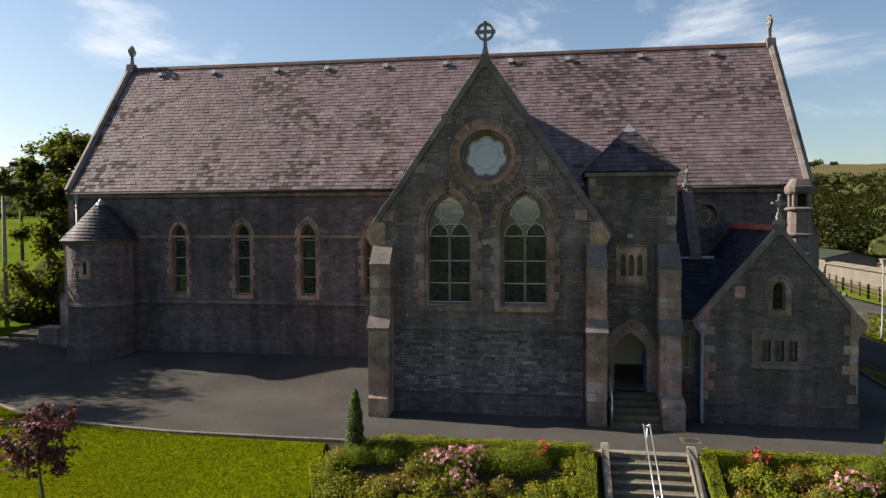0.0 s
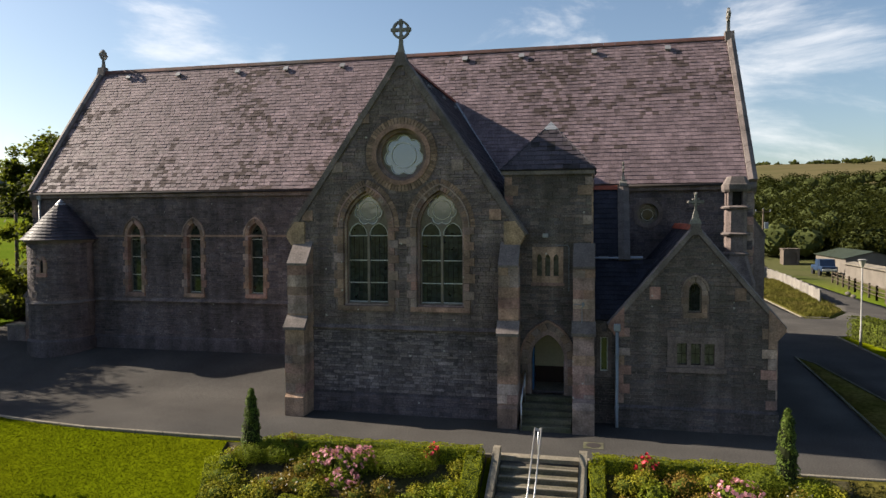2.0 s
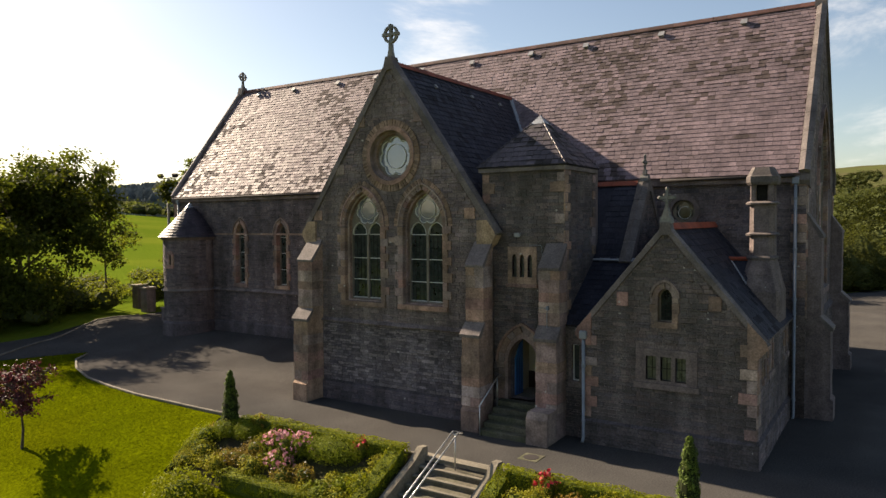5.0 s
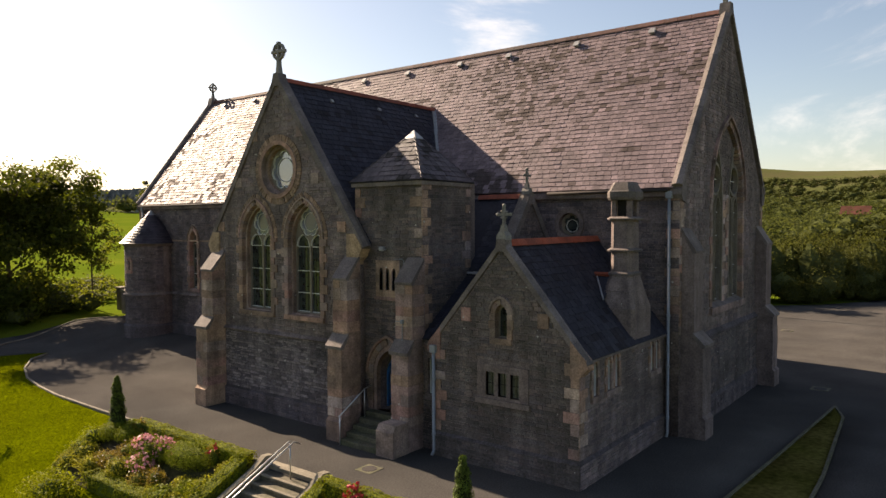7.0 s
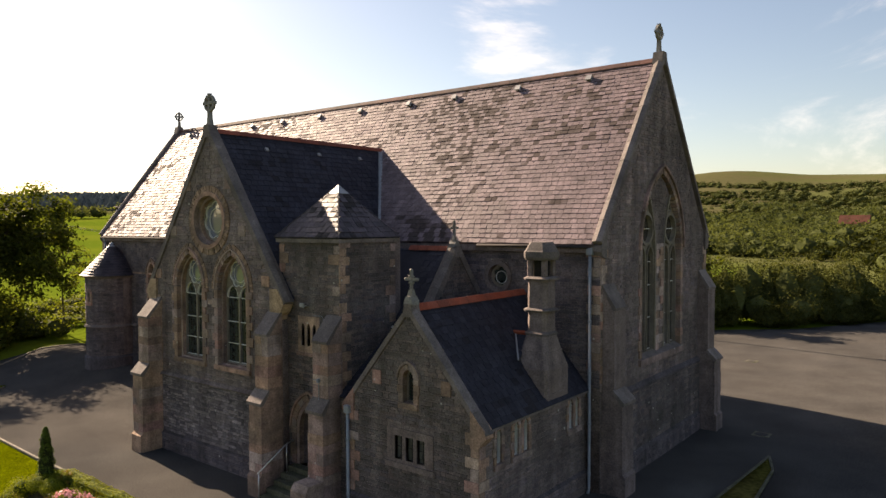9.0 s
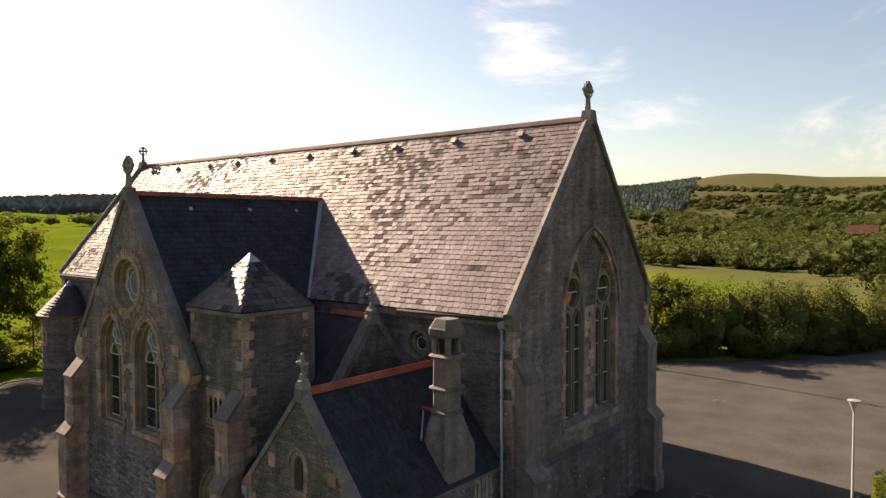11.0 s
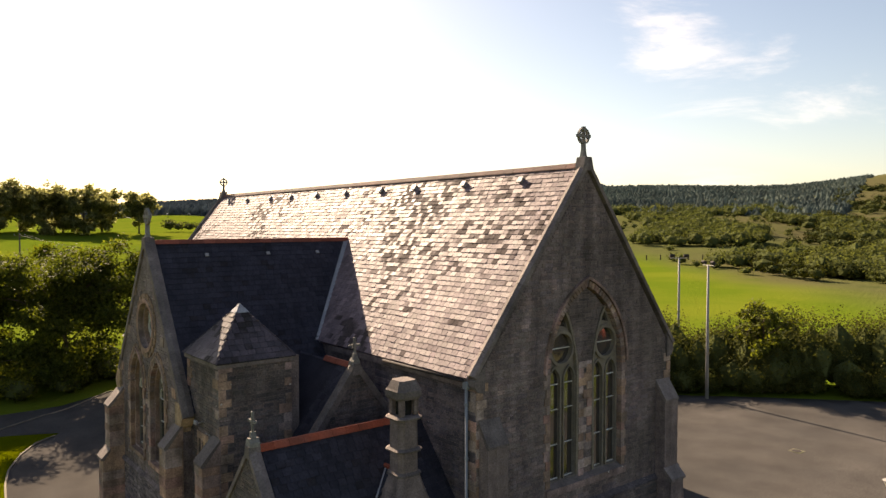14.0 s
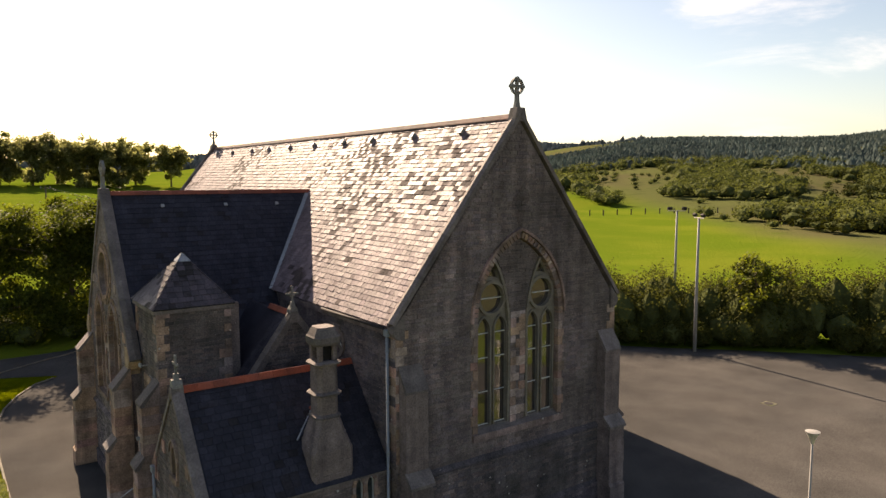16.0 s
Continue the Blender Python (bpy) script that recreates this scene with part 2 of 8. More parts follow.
M_LAND = land_mat()
M_DARK = mat("dark_interior", (0.02, 0.018, 0.016), 0.9, 0.1)
M_LEAF = mat("leaf_green", (0.062, 0.08, 0.016), 0.7, 0.12, var=0.3, var_scale=1.2, grain=0.2, bump=0, piece=0.45, tint=(0.09, 0.095, 0.016), translucent=0.5, through_leaf=(1.9, 1.8, 0.8))

M_TRACERY = mat("window_tracery", (0.2, 0.17, 0.135), 0.85, 0.25, var=0.2, grain=0.2, bump=0.3, tint=(0.14, 0.125, 0.095), tint_scale=1.2)
M_PAINT = mat("pale_glazing_paint", (0.55, 0.55, 0.52), 0.5, 0.4, var=0.1, grain=0.1, bump=0.1)
M_PLINTH = mat("dark_plinth_stone", (0.0975, 0.0828, 0.0885), 0.9, 0.25, var=0.3, var_scale=2.0, grain=0.4, bump=0.9, tint=(0.0636, 0.0556, 0.056), tint_scale=0.8, flecks=0.6, streak=0.34)
M_VENT = mat("dull_vent", (0.26, 0.26, 0.27), 0.6, 0.4, var=0.2, grain=0.2, bump=0.2)
M_LEAD = mat("lead", (0.30, 0.31, 0.33), 0.5, 0.5, metal=0.3, var=0.2, grain=0.2, bump=0.2)
M_PIPE = mat("grey_pipe_paint", (0.2, 0.22, 0.25), 0.45, 0.45, var=0.15, grain=0.1, bump=0.1)
M_GUTTER = mat("dark_gutter", (0.035, 0.03, 0.03), 0.85, 0.2, var=0.2, grain=0.1, bump=0.1)
M_METAL = mat("galvanised_steel", (0.5, 0.5, 0.5), 0.35, 0.5, metal=0.8, var=0.15, grain=0.1, bump=0.1)
M_BLUE = mat("blue_door_paint", (0.03, 0.16, 0.42), 0.45, 0.45, var=0.12, grain=0.1, bump=0.15)
M_CREAM = mat("cream_plaster", (0.55, 0.48, 0.33), 0.9, 0.2, var=0.08, grain=0.08, bump=0.15)
M_DARKWOOD = mat("dark_wood", (0.05, 0.025, 0.018), 0.6, 0.3, var=0.2, grain=0.2, bump=0.2)
M_CONC = mat("concrete", (0.225, 0.195, 0.15), 0.9, 0.25, var=0.2, grain=0.25, bump=0.4, tint=(0.096, 0.09, 0.072), tint_scale=0.8)
M_STEP = mat("weathered_step", (0.115, 0.1, 0.076), 0.9, 0.2, var=0.3, var_scale=3, grain=0.3, bump=0.5, tint=(0.07, 0.07, 0.04), tint_scale=2)
M_MOSSY = mat("mossy_step_stone", (0.104, 0.096, 0.068), 0.9, 0.2, var=0.3, grain=0.3, bump=0.5, tint=(0.056, 0.068, 0.024), tint_scale=2)
M_CROSS = mat("cross_stone", (0.19, 0.18, 0.165), 0.85, 0.25, var=0.25, grain=0.25, bump=0.4)
M_RIDGE_DULL = mat("dull_ridge_tile", (0.14, 0.0595, 0.049), 0.8, 0.3, var=0.2, grain=0.2, bump=0.3, piece=0.3, tint=(0.063, 0.049, 0.0455), tint_scale=0.3, tint_amount=0.9)
M_RIDGE_RED = mat("bright_ridge_tile", (0.336, 0.072, 0.036), 0.8, 0.3, var=0.2, grain=0.2, bump=0.3, piece=0.2, tint=(0.16, 0.064, 0.048), tint_scale=1)


def slate_mat(name, light, dark, moss, rough, patch):
    """Slates that differ one by one; some of them, in loose patches, dull and dark with lichen."""
    m = bpy.data.materials.new(name)
    m.use_nodes = True
    nt = m.node_tree
    N, L = nt.nodes.new, nt.links.new
    bs = nt.nodes["Principled BSDF"]
    geo, info = N("ShaderNodeNewGeometry"), N("ShaderNodeObjectInfo")

    def math_(op, a, b):
        n = N("ShaderNodeMath")
        n.operation = op
        for k, v in enumerate((a, b)):
            if isinstance(v, (int, float)):
                n.inputs[k].default_value = v
            else:
                L(v, n.inputs[k])
        return n.outputs[0]

    def nz(scale, detail, w_, stretch=None):
        n = N("ShaderNodeTexNoise")
        n.noise_dimensions = "4D"
        n.inputs["Scale"].default_value, n.inputs["Detail"].default_value, n.inputs["W"].default_value = scale, detail, w_
        L(geo.outputs["Position"], n.inputs["Vector"])
        return n.outputs["Fac"]

    rnd_ = math_("FRACT", math_("ADD", info.outputs["Random"], geo.outputs["Random Per Island"]), 0)
    wn_ = N("ShaderNodeTexWhiteNoise")
    wn_.noise_dimensions = "1D"
    L(rnd_, wn_.inputs["W"])
    second = wn_.outputs["Value"]
    field = math_("ADD", math_("MULTIPLY", nz(0.33, 3, 2.0), 0.75), math_("MULTIPLY", nz(1.1, 3, 9.0), 0.25))
    score = math_("ADD", math_("MULTIPLY", field, 2.0), math_("MULTIPLY", second, 0.5))
    mr = N("ShaderNodeMapRange")
    mr.interpolation_type = "SMOOTHSTEP"
    mr.inputs["From Min"].default_value, mr.inputs["From Max"].default_value = patch, patch + 0.16
    L(score, mr.inputs["Value"])
    cr = N("ShaderNodeValToRGB")
    cr.color_ramp.elements[0].color = (*dark, 1)
    cr.color_ramp.elements[1].color = (*light, 1)
    L(rnd_, cr.inputs[0])
    mx = N("ShaderNodeMix")
    mx.data_type = "RGBA"
    L(mr.outputs[0], mx.inputs["Factor"])
    L(cr.outputs[0], mx.inputs["A"])
    mx.inputs["B"].default_value = (*moss, 1)
    g = N("ShaderNodeMapRange")
    g.inputs["From Min"].default_value, g.inputs["From Max"].default_value = 0.3, 0.7
    g.inputs["To Min"].default_value, g.inputs["To Max"].default_value = 0.72, 1.28
    L(nz(14, 4, 1.0), g.inputs["Value"])
    vm = N("ShaderNodeVectorMath")
    vm.operation = "SCALE"
    L(mx.outputs["Result"], vm.inputs[0])
    L(g.outputs[0], vm.inputs["Scale"])
    flat = N("ShaderNodeMapping")
    flat.inputs["Scale"].default_value = (1.6, 1.6, 0.14)
    L(geo.outputs["Position"], flat.inputs["Vector"])
    st_ = N("ShaderNodeTexNoise")
    st_.inputs["Scale"].default_value, st_.inputs["Detail"].default_value = 1.0, 4.0
    L(flat.outputs[0], st_.inputs["Vector"])
    sg_ = N("ShaderNodeMapRange")
    sg_.inputs["From Min"].default_value, sg_.inputs["From Max"].default_value = 0.3, 0.7
    sg_.inputs["To Min"].default_value, sg_.inputs["To Max"].default_value = 0.72, 1.24
    L(st_.outputs["Fac"], sg_.inputs["Value"])
    run = N("ShaderNodeVectorMath")
    run.operation = "SCALE"
    L(vm.outputs[0], run.inputs[0])
    L(sg_.outputs[0], run.inputs["Scale"])
    L(run.outputs[0], bs.inputs["Base Color"])
    ro = math_("ADD", math_("ADD", rough - 0.07, math_("MULTIPLY", second, 0.16)), math_("MULTIPLY", mr.outputs[0], 0.2))
    L(ro, bs.inputs["Roughness"])
    bs.inputs["Specular IOR Level"].default_value = 0.2
    b = N("ShaderNodeBump")
    b.inputs["Strength"].default_value, b.inputs["Distance"].default_value = 0.3, 0.01
    L(nz(22, 5, 4.0), b.inputs["Height"])
    L(b.outputs[0], bs.inputs["Normal"])
    return m


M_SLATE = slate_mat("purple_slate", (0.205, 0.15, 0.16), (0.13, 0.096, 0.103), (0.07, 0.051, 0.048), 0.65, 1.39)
# shaded copy of the slate: roofs away from the sun painted dark blue
M_SLATE_SHADED = slate_mat("shaded_slate", (0.034, 0.033, 0.046), (0.022, 0.022, 0.032), (0.027, 0.024, 0.028), 0.7, 1.37)
M_SLATE_MID = slate_mat("grey_slate", (0.088, 0.072, 0.084), (0.048, 0.041, 0.049), (0.03, 0.026, 0.026), 0.5, 1.37)
M_SLATE_TURRET = slate_mat("dark_turret_slate", (0.06, 0.05, 0.06), (0.036, 0.032, 0.04), (0.03, 0.026, 0.029), 0.55, 1.37)


def glass_mat(name, base, ior, rough, pieces=0.2):
    """Old glazing before a dark room: a strong, slightly wavy reflection over small quarries that differ."""
    m = bpy.data.materials.new(name)
    m.use_nodes = True
    nt = m.node_tree
    bs = nt.nodes["Principled BSDF"]
    bs.inputs["Roughness"].default_value = rough
    bs.inputs["IOR"].default_value = ior
    geo = nt.nodes.new("ShaderNodeNewGeometry")
    n = nt.nodes.new("ShaderNodeTexVoronoi")
    n.inputs["Scale"].default_value = 7.0
    nt.links.new(geo.outputs["Position"], n.inputs["Vector"])
    sc = nt.nodes.new("ShaderNodeMapRange")
    sc.inputs["To Min"].default_value, sc.inputs["To Max"].default_value = 1 - pieces, 1 + pieces
    nt.links.new(n.outputs["Color"], sc.inputs["Value"])
    vm = nt.nodes.new("ShaderNodeVectorMath")
    vm.operation = "SCALE"
    vm.inputs[0].default_value = base
    nt.links.new(sc.outputs[0], vm.inputs["Scale"])
    nt.links.new(vm.outputs[0], bs.inputs["Base Color"])
    wv = nt.nodes.new("ShaderNodeTexNoise")
    wv.inputs["Scale"].default_value = 3.0
    nt.links.new(geo.outputs["Position"], wv.inputs["Vector"])
    b = nt.nodes.new("ShaderNodeBump")
    b.inputs["Strength"].default_value, b.inputs["Distance"].default_value = 0.12, 0.02
    nt.links.new(wv.outputs["Fac"], b.inputs["Height"])
    nt.links.new(b.outputs[0], bs.inputs["Normal"])
    return m


M_GLASS = glass_mat("dark_leaded_glass", (0.034, 0.042, 0.038), 1.62, 0.05, 0.6)
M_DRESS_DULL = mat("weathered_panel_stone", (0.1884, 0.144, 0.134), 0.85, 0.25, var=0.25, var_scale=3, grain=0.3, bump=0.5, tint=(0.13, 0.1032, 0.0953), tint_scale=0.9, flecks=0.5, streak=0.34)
M_OCHRE = mat("ochre_sandstone", (0.3757, 0.2574, 0.1645), 0.85, 0.25, var=0.3, var_scale=4, grain=0.3, bump=0.6, tint=(0.1547, 0.117, 0.0897), tint_scale=1.5, flecks=0.6)
M_RING = mat("brown_ring_stone", (0.26, 0.169, 0.1216), 0.85, 0.25, var=0.25, var_scale=3, grain=0.3, bump=0.5, piece=0.35, tint=(0.143, 0.1105, 0.0858), tint_scale=0.9, flecks=0.9)
M_GLASS_WARM = glass_mat("tinted_glass", (0.1, 0.098, 0.086), 1.5, 0.12, 0.5)
M_GLASS_EAST = glass_mat("guarded_east_glass", (0.05, 0.04, 0.034), 2.3, 0.05, 0.3)
# part of the sky's reflection is put into this grey-blue base
M_SKYGLASS = glass_mat("sky_tinted_glass", (0.15, 0.165, 0.2), 2.4, 0.06, 0.04)

M_HEDGEROW = mat("hedgerow_leaf", (0.0546, 0.0616, 0.0158), 0.75, 0.06, var=0.3, var_scale=0.5, grain=0.2, bump=0, piece=0.25, tint=(0.0748, 0.0757, 0.0176), tint_scale=0.25, translucent=0.42, through_leaf=(1.35, 1.35, 1.0))
M_RUBBLE_GREY = mat("grey_rubble_stone", (0.173, 0.1514, 0.1518), 0.85, 0.3, var=0.25, var_scale=2.5, grain=0.4, bump=0.9, piece=0.42,
                    stops=[(0.0, (0.1125, 0.0996, 0.1114)), (0.4, (0.1817, 0.1514, 0.156)), (0.7, (0.225, 0.1872, 0.1814)), (1.0, (0.1428, 0.1251, 0.1392))], tint=(0.1038, 0.0901, 0.0877), tint_amount=0.5, flecks=1.0, streak=0.34)
M_LEAF_DARK = mat("dark_leaf", (0.05, 0.066, 0.012), 0.7, 0.12, var=0.3, var_scale=0.8, grain=0.2, bump=0, piece=0.45, tint=(0.07, 0.082, 0.014), translucent=0.5, through_leaf=(1.9, 1.8, 0.8))
M_HEDGE = mat("clipped_hedge_leaf", (0.2125, 0.2352, 0.01), 0.7, 0.12, var=0.18, var_scale=2.0, grain=0.2, bump=0, piece=0.2, tint=(0.17, 0.1752, 0.0102), translucent=0.35)
M_SHRUB = mat("grey_green_shrub_leaf", (0.16, 0.1882, 0.014), 0.7, 0.12, var=0.18, var_scale=2.0, grain=0.2, bump=0, piece=0.22, translucent=0.3)
M_YELLOW = mat("golden_shrub_leaf", (0.25, 0.235, 0.022), 0.7, 0.12, var=0.25, var_scale=2.0, grain=0.2, bump=0, piece=0.4, translucent=0.3)
M_OLIVE = mat("olive_perennial_leaf", (0.2063, 0.1552, 0.022), 0.7, 0.2, var=0.3, var_scale=2.0, grain=0.2, bump=0, piece=0.45, tint=(0.1815, 0.0987, 0.0218), translucent=0.35)
M_REDLEAF = mat("red_leaf", (0.07, 0.021, 0.0196), 0.6, 0.3, var=0.3, var_scale=1.5, grain=0.2, bump=0, piece=0.5, tint=(0.14, 0.035, 0.049), translucent=0.35)
M_PINK = mat("pink_petal", (0.56, 0.25, 0.29), 0.6, 0.3, var=0.2, var_scale=4, grain=0.1, bump=0, piece=0.35, translucent=0.3)
M_WHITE = mat("white_petal", (0.525, 0.504, 0.42), 0.6, 0.3, var=0.1, bump=0, piece=0.2, translucent=0.3)
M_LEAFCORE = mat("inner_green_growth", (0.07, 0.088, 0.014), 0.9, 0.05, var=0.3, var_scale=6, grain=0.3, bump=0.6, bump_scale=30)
# near-black filling: the shade deep among the leaves is put into its colour
M_CORE = mat("painted_twig_shade", (0.018, 0.022, 0.008), 0.9, 0.1, var=0.3, grain=0.3, bump=0)
# conifer green lightened and blued: the far hill's haze is in the colour
M_HAZED_CONIFER = mat("hazed_conifer_leaf", (0.1027, 0.1328, 0.1233), 0.9, 0.02, var=0.3, var_scale=0.012, grain=0.15, grain_scale=0.5, bump=0, piece=0.25, tint=(0.1208, 0.1493, 0.1233), tint_scale=0.006, translucent=0.5, through_leaf=(1.2, 1.2, 1.2))
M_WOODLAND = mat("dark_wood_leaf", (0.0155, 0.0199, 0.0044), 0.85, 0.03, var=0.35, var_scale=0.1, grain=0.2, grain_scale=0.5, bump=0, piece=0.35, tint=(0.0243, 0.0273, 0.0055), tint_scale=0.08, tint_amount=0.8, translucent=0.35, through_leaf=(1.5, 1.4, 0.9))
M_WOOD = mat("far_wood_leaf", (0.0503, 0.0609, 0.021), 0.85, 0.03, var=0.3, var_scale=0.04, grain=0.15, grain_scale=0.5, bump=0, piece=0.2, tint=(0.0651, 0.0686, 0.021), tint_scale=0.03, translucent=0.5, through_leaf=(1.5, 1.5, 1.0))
# haze over the distant ridge is put into this pale blue-grey leaf colour
M_HAZED_WOOD = mat("hazed_wood_leaf", (0.1155, 0.1375, 0.1437), 0.95, 0.0, var=0.2, var_scale=0.004, grain=0.1, grain_scale=0.3, bump=0, piece=0.12, translucent=0.65, through_leaf=(1.4, 1.4, 1.5))
M_OAK = mat("oak_leaf", (0.125, 0.135, 0.065), 0.8, 0.05, var=0.25, var_scale=0.3, grain=0.2, bump=0, piece=0.35, tint=(0.1438, 0.1375, 0.0585), translucent=0.62, through_leaf=(2.0, 1.9, 1.4))
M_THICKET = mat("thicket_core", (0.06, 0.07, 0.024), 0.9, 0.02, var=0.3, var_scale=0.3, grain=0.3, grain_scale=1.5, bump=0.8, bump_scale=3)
M_CYPRESS = mat("cypress_leaf", (0.0689, 0.1011, 0.013), 0.7, 0.2, var=0.3, var_scale=5, grain=0.2, bump=0, piece=0.4, translucent=0.2)
M_REDROSE = mat("red_petal", (0.55, 0.03, 0.05), 0.6, 0.3, var=0.2, bump=0, piece=0.3)
M_ROUGHGRASS = mat("rough_grass", (0.1, 0.1, 0.02), 0.95, 0.0, var=0.3, var_scale=0.8, grain=0.4, grain_scale=6, bump=0.9, bump_scale=10, tint=(0.15, 0.115, 0.04), tint_scale=0.4, translucent=0.3)
M_WHITEGLASS = mat("milky_lantern", (0.6, 0.57, 0.48), 0.3, 0.5, var=0.1, bump=0, translucent=0.3)
M_BARK = mat("bark", (0.09, 0.07, 0.05), 0.9, 0.2, var=0.25, var_scale=4, grain=0.3, bump=0.6)
M_SOIL = mat("bed_soil", (0.055, 0.042, 0.028), 0.95, 0.1, var=0.3, var_scale=3, grain=0.4, bump=0.9, tint=(0.06, 0.075, 0.015), tint_scale=1.0)
M_FENCE = mat("weathered_fence", (0.2, 0.184, 0.165), 0.9, 0.2, var=0.2, grain=0.2, bump=0.4, piece=0.25)
M_WHITEWALL = mat("whitewashed_wall", (0.15, 0.132, 0.114), 0.9, 0.2, var=0.18, var_scale=0.7, grain=0.15, bump=0.3)
M_HUTWALL = mat("brown_render", (0.11, 0.088, 0.072), 0.9, 0.2, var=0.25, var_scale=0.8, grain=0.2, bump=0.3)
M_TRUCK = mat("dark_blue_truck_paint", (0.015, 0.035, 0.08), 0.5, 0.4, var=0.15, grain=0.1, bump=0.1)
M_GREENROOF = mat("green_sheet_roof", (0.025, 0.034, 0.02), 0.7, 0.3, var=0.15, var_scale=0.5, grain=0.15, bump=0.2)
M_REDROOF = mat("rusty_sheet_roof", (0.154, 0.035, 0.021), 0.8, 0.25, var=0.25, var_scale=0.4, grain=0.2, bump=0.2)
M_BARNROOF = mat("faded_red_sheet_roof", (0.085, 0.032, 0.022), 0.85, 0.15, var=0.3, var_scale=0.5, grain=0.25, bump=0.2)
M_RUBBER = mat("black_rubber", (0.02, 0.02, 0.02), 0.8, 0.3, bump=0.2)
M_POLE = mat("grey_pole", (0.27, 0.2625, 0.2475), 0.7, 0.35, var=0.15, grain=0.15, bump=0.2)

# ---- building helpers ----


def link_mesh(name, bm, material, parent=None, label="", smooth=False):
    me = bpy.data.meshes.new(name)
    bmesh.ops.recalc_face_normals(bm, faces=bm.faces)
    bm.to_mesh(me)
    bm.free()
    me.materials.append(material)
    if smooth:
        me.polygons.foreach_set("use_smooth", [True] * len(me.polygons))
    ob = new(name, me)
    ob.parent = parent
    if label:
        ob["label"] = label
    return ob


def part(name, bm, material, parent, label="", smooth=False):
    return link_mesh(name, bm, material, parent, label, smooth)


def thing(name, label, category, group="", kind="", at=(0, 0, 0)):
    ob = new(name)
    ob.location = at
    return tagged(ob, label, category, group, kind)


def box(bm, x0, x1, y0, y1, z0, z1, bevel=0.0):
    vs = [bm.verts.new((x, y, z)) for x in (x0, x1) for y in (y0, y1) for z in (z0, z1)]
    fs = [bm.faces.new([vs[i] for i in q]) for q in ((0, 1, 3, 2), (4, 6, 7, 5), (0, 4, 5, 1), (2, 3, 7, 6), (0, 2, 6, 4), (1, 5, 7, 3))]
    if bevel:
        bmesh.ops.bevel(bm, geom=list({e for f in fs for e in f.edges}), offset=bevel, segments=1, affect="EDGES")
    return vs


def prism(bm, poly, put, d0, d1):
    """poly: (u, v) corners; put(u, v, d) gives the place."""
    a = [bm.verts.new(put(u, v, d0)) for u, v in poly]
    b = [bm.verts.new(put(u, v, d1)) for u, v in poly]
    n = len(poly)
    bm.faces.new(a)
    bm.faces.new(b[::-1])
    for i in range(n):
        j = (i + 1) % n
        bm.faces.new((a[i], b[i], b[j], a[j]))


def front(y0):
    """A wall that faces -y: u along x, v up, d outwards."""
    return lambda u, v, d: (u, y0 - d, v)


def east(x0):
    return lambda u, v, d: (x0 + d, u, v)


def west(x0):
    return lambda u, v, d: (x0 - d, u, v)


def holed(bm, outer, holes, put, d0, d1):
    """A slab with openings right through it."""
    cu = bpy.data.curves.new("outline", "CURVE")
    cu.dimensions, cu.fill_mode, cu.extrude = "2D", "BOTH", 0.5
    for ring in (outer, *holes):
        sp = cu.splines.new("POLY")
        sp.points.add(len(ring) - 1)
        for p, (u, v) in zip(sp.points, ring):
            p.co = (u, v, 0, 1)
        sp.use_cyclic_u = True
    ob = new("outline", cu)
    me = bpy.data.meshes.new_from_object(ob.evaluated_get(bpy.context.evaluated_depsgraph_get()))
    bpy.data.objects.remove(ob)
    start = len(bm.verts)
    bm.from_mesh(me)
    bm.verts.ensure_lookup_table()
    for v in bm.verts[start:]:
        v.co = put(v.co.x, v.co.y, d0 + (d1 - d0) * (v.co.z + 0.5))
    bpy.data.meshes.remove(me)


def arch(c, z0, zs, w, rise, n=10):
    """A pointed opening: centre, sill, springing, width, height of the head. Corners from bottom left, anticlockwise."""
    h = w / 2
    r = (h * h + rise * rise) / (2 * h)
    right = []
    for i in range(n + 1):
        a = math.acos((r - h) / r) * i / n
        right.append((c + h - r + r * math.cos(a), zs + r * math.sin(a)))
    left = [(2 * c - u, v) for u, v in right[:-1]][::-1]
    return [(c - h, z0), (c + h, z0)] + right + left


def circle(c, z, r, n=32):
    return [(c + r * math.cos(2 * math.pi * i / n), z + r * math.sin(2 * math.pi * i / n)) for i in range(n)]


def grow(bm, poly, put, width, d0, d1):
    """A closed moulding that follows an outline, width outwards."""
    n = len(poly)
    outer = []
    for i in range(n):
        p, q, r = Vector(poly[i - 1]), Vector(poly[i]), Vector(poly[(i + 1) % n])
        a, b = (q - p).normalized(), (r - q).normalized()
        na, nb = Vector((a.y, -a.x)), Vector((b.y, -b.x))
        m = (na + nb)
        m = m / max(0.3, m.dot(na)) if m.length > 1e-6 else na
        outer.append(tuple(q + m * width))
    holed(bm, outer, [poly], put, d0, d1)
    return outer


def sstep(a, b, x):
    t = min(1, max(0, (x - a) / (b - a)))
    return t * t * (3 - 2 * t)


# ---- the lie of the land ----
def lerp_table(x, table):
    for (a, u), (b, v) in zip(table, table[1:]):
        if x <= b:
            t = max(0, (x - a) / (b - a))
            return u + (v - u) * t
    return table[-1][1]


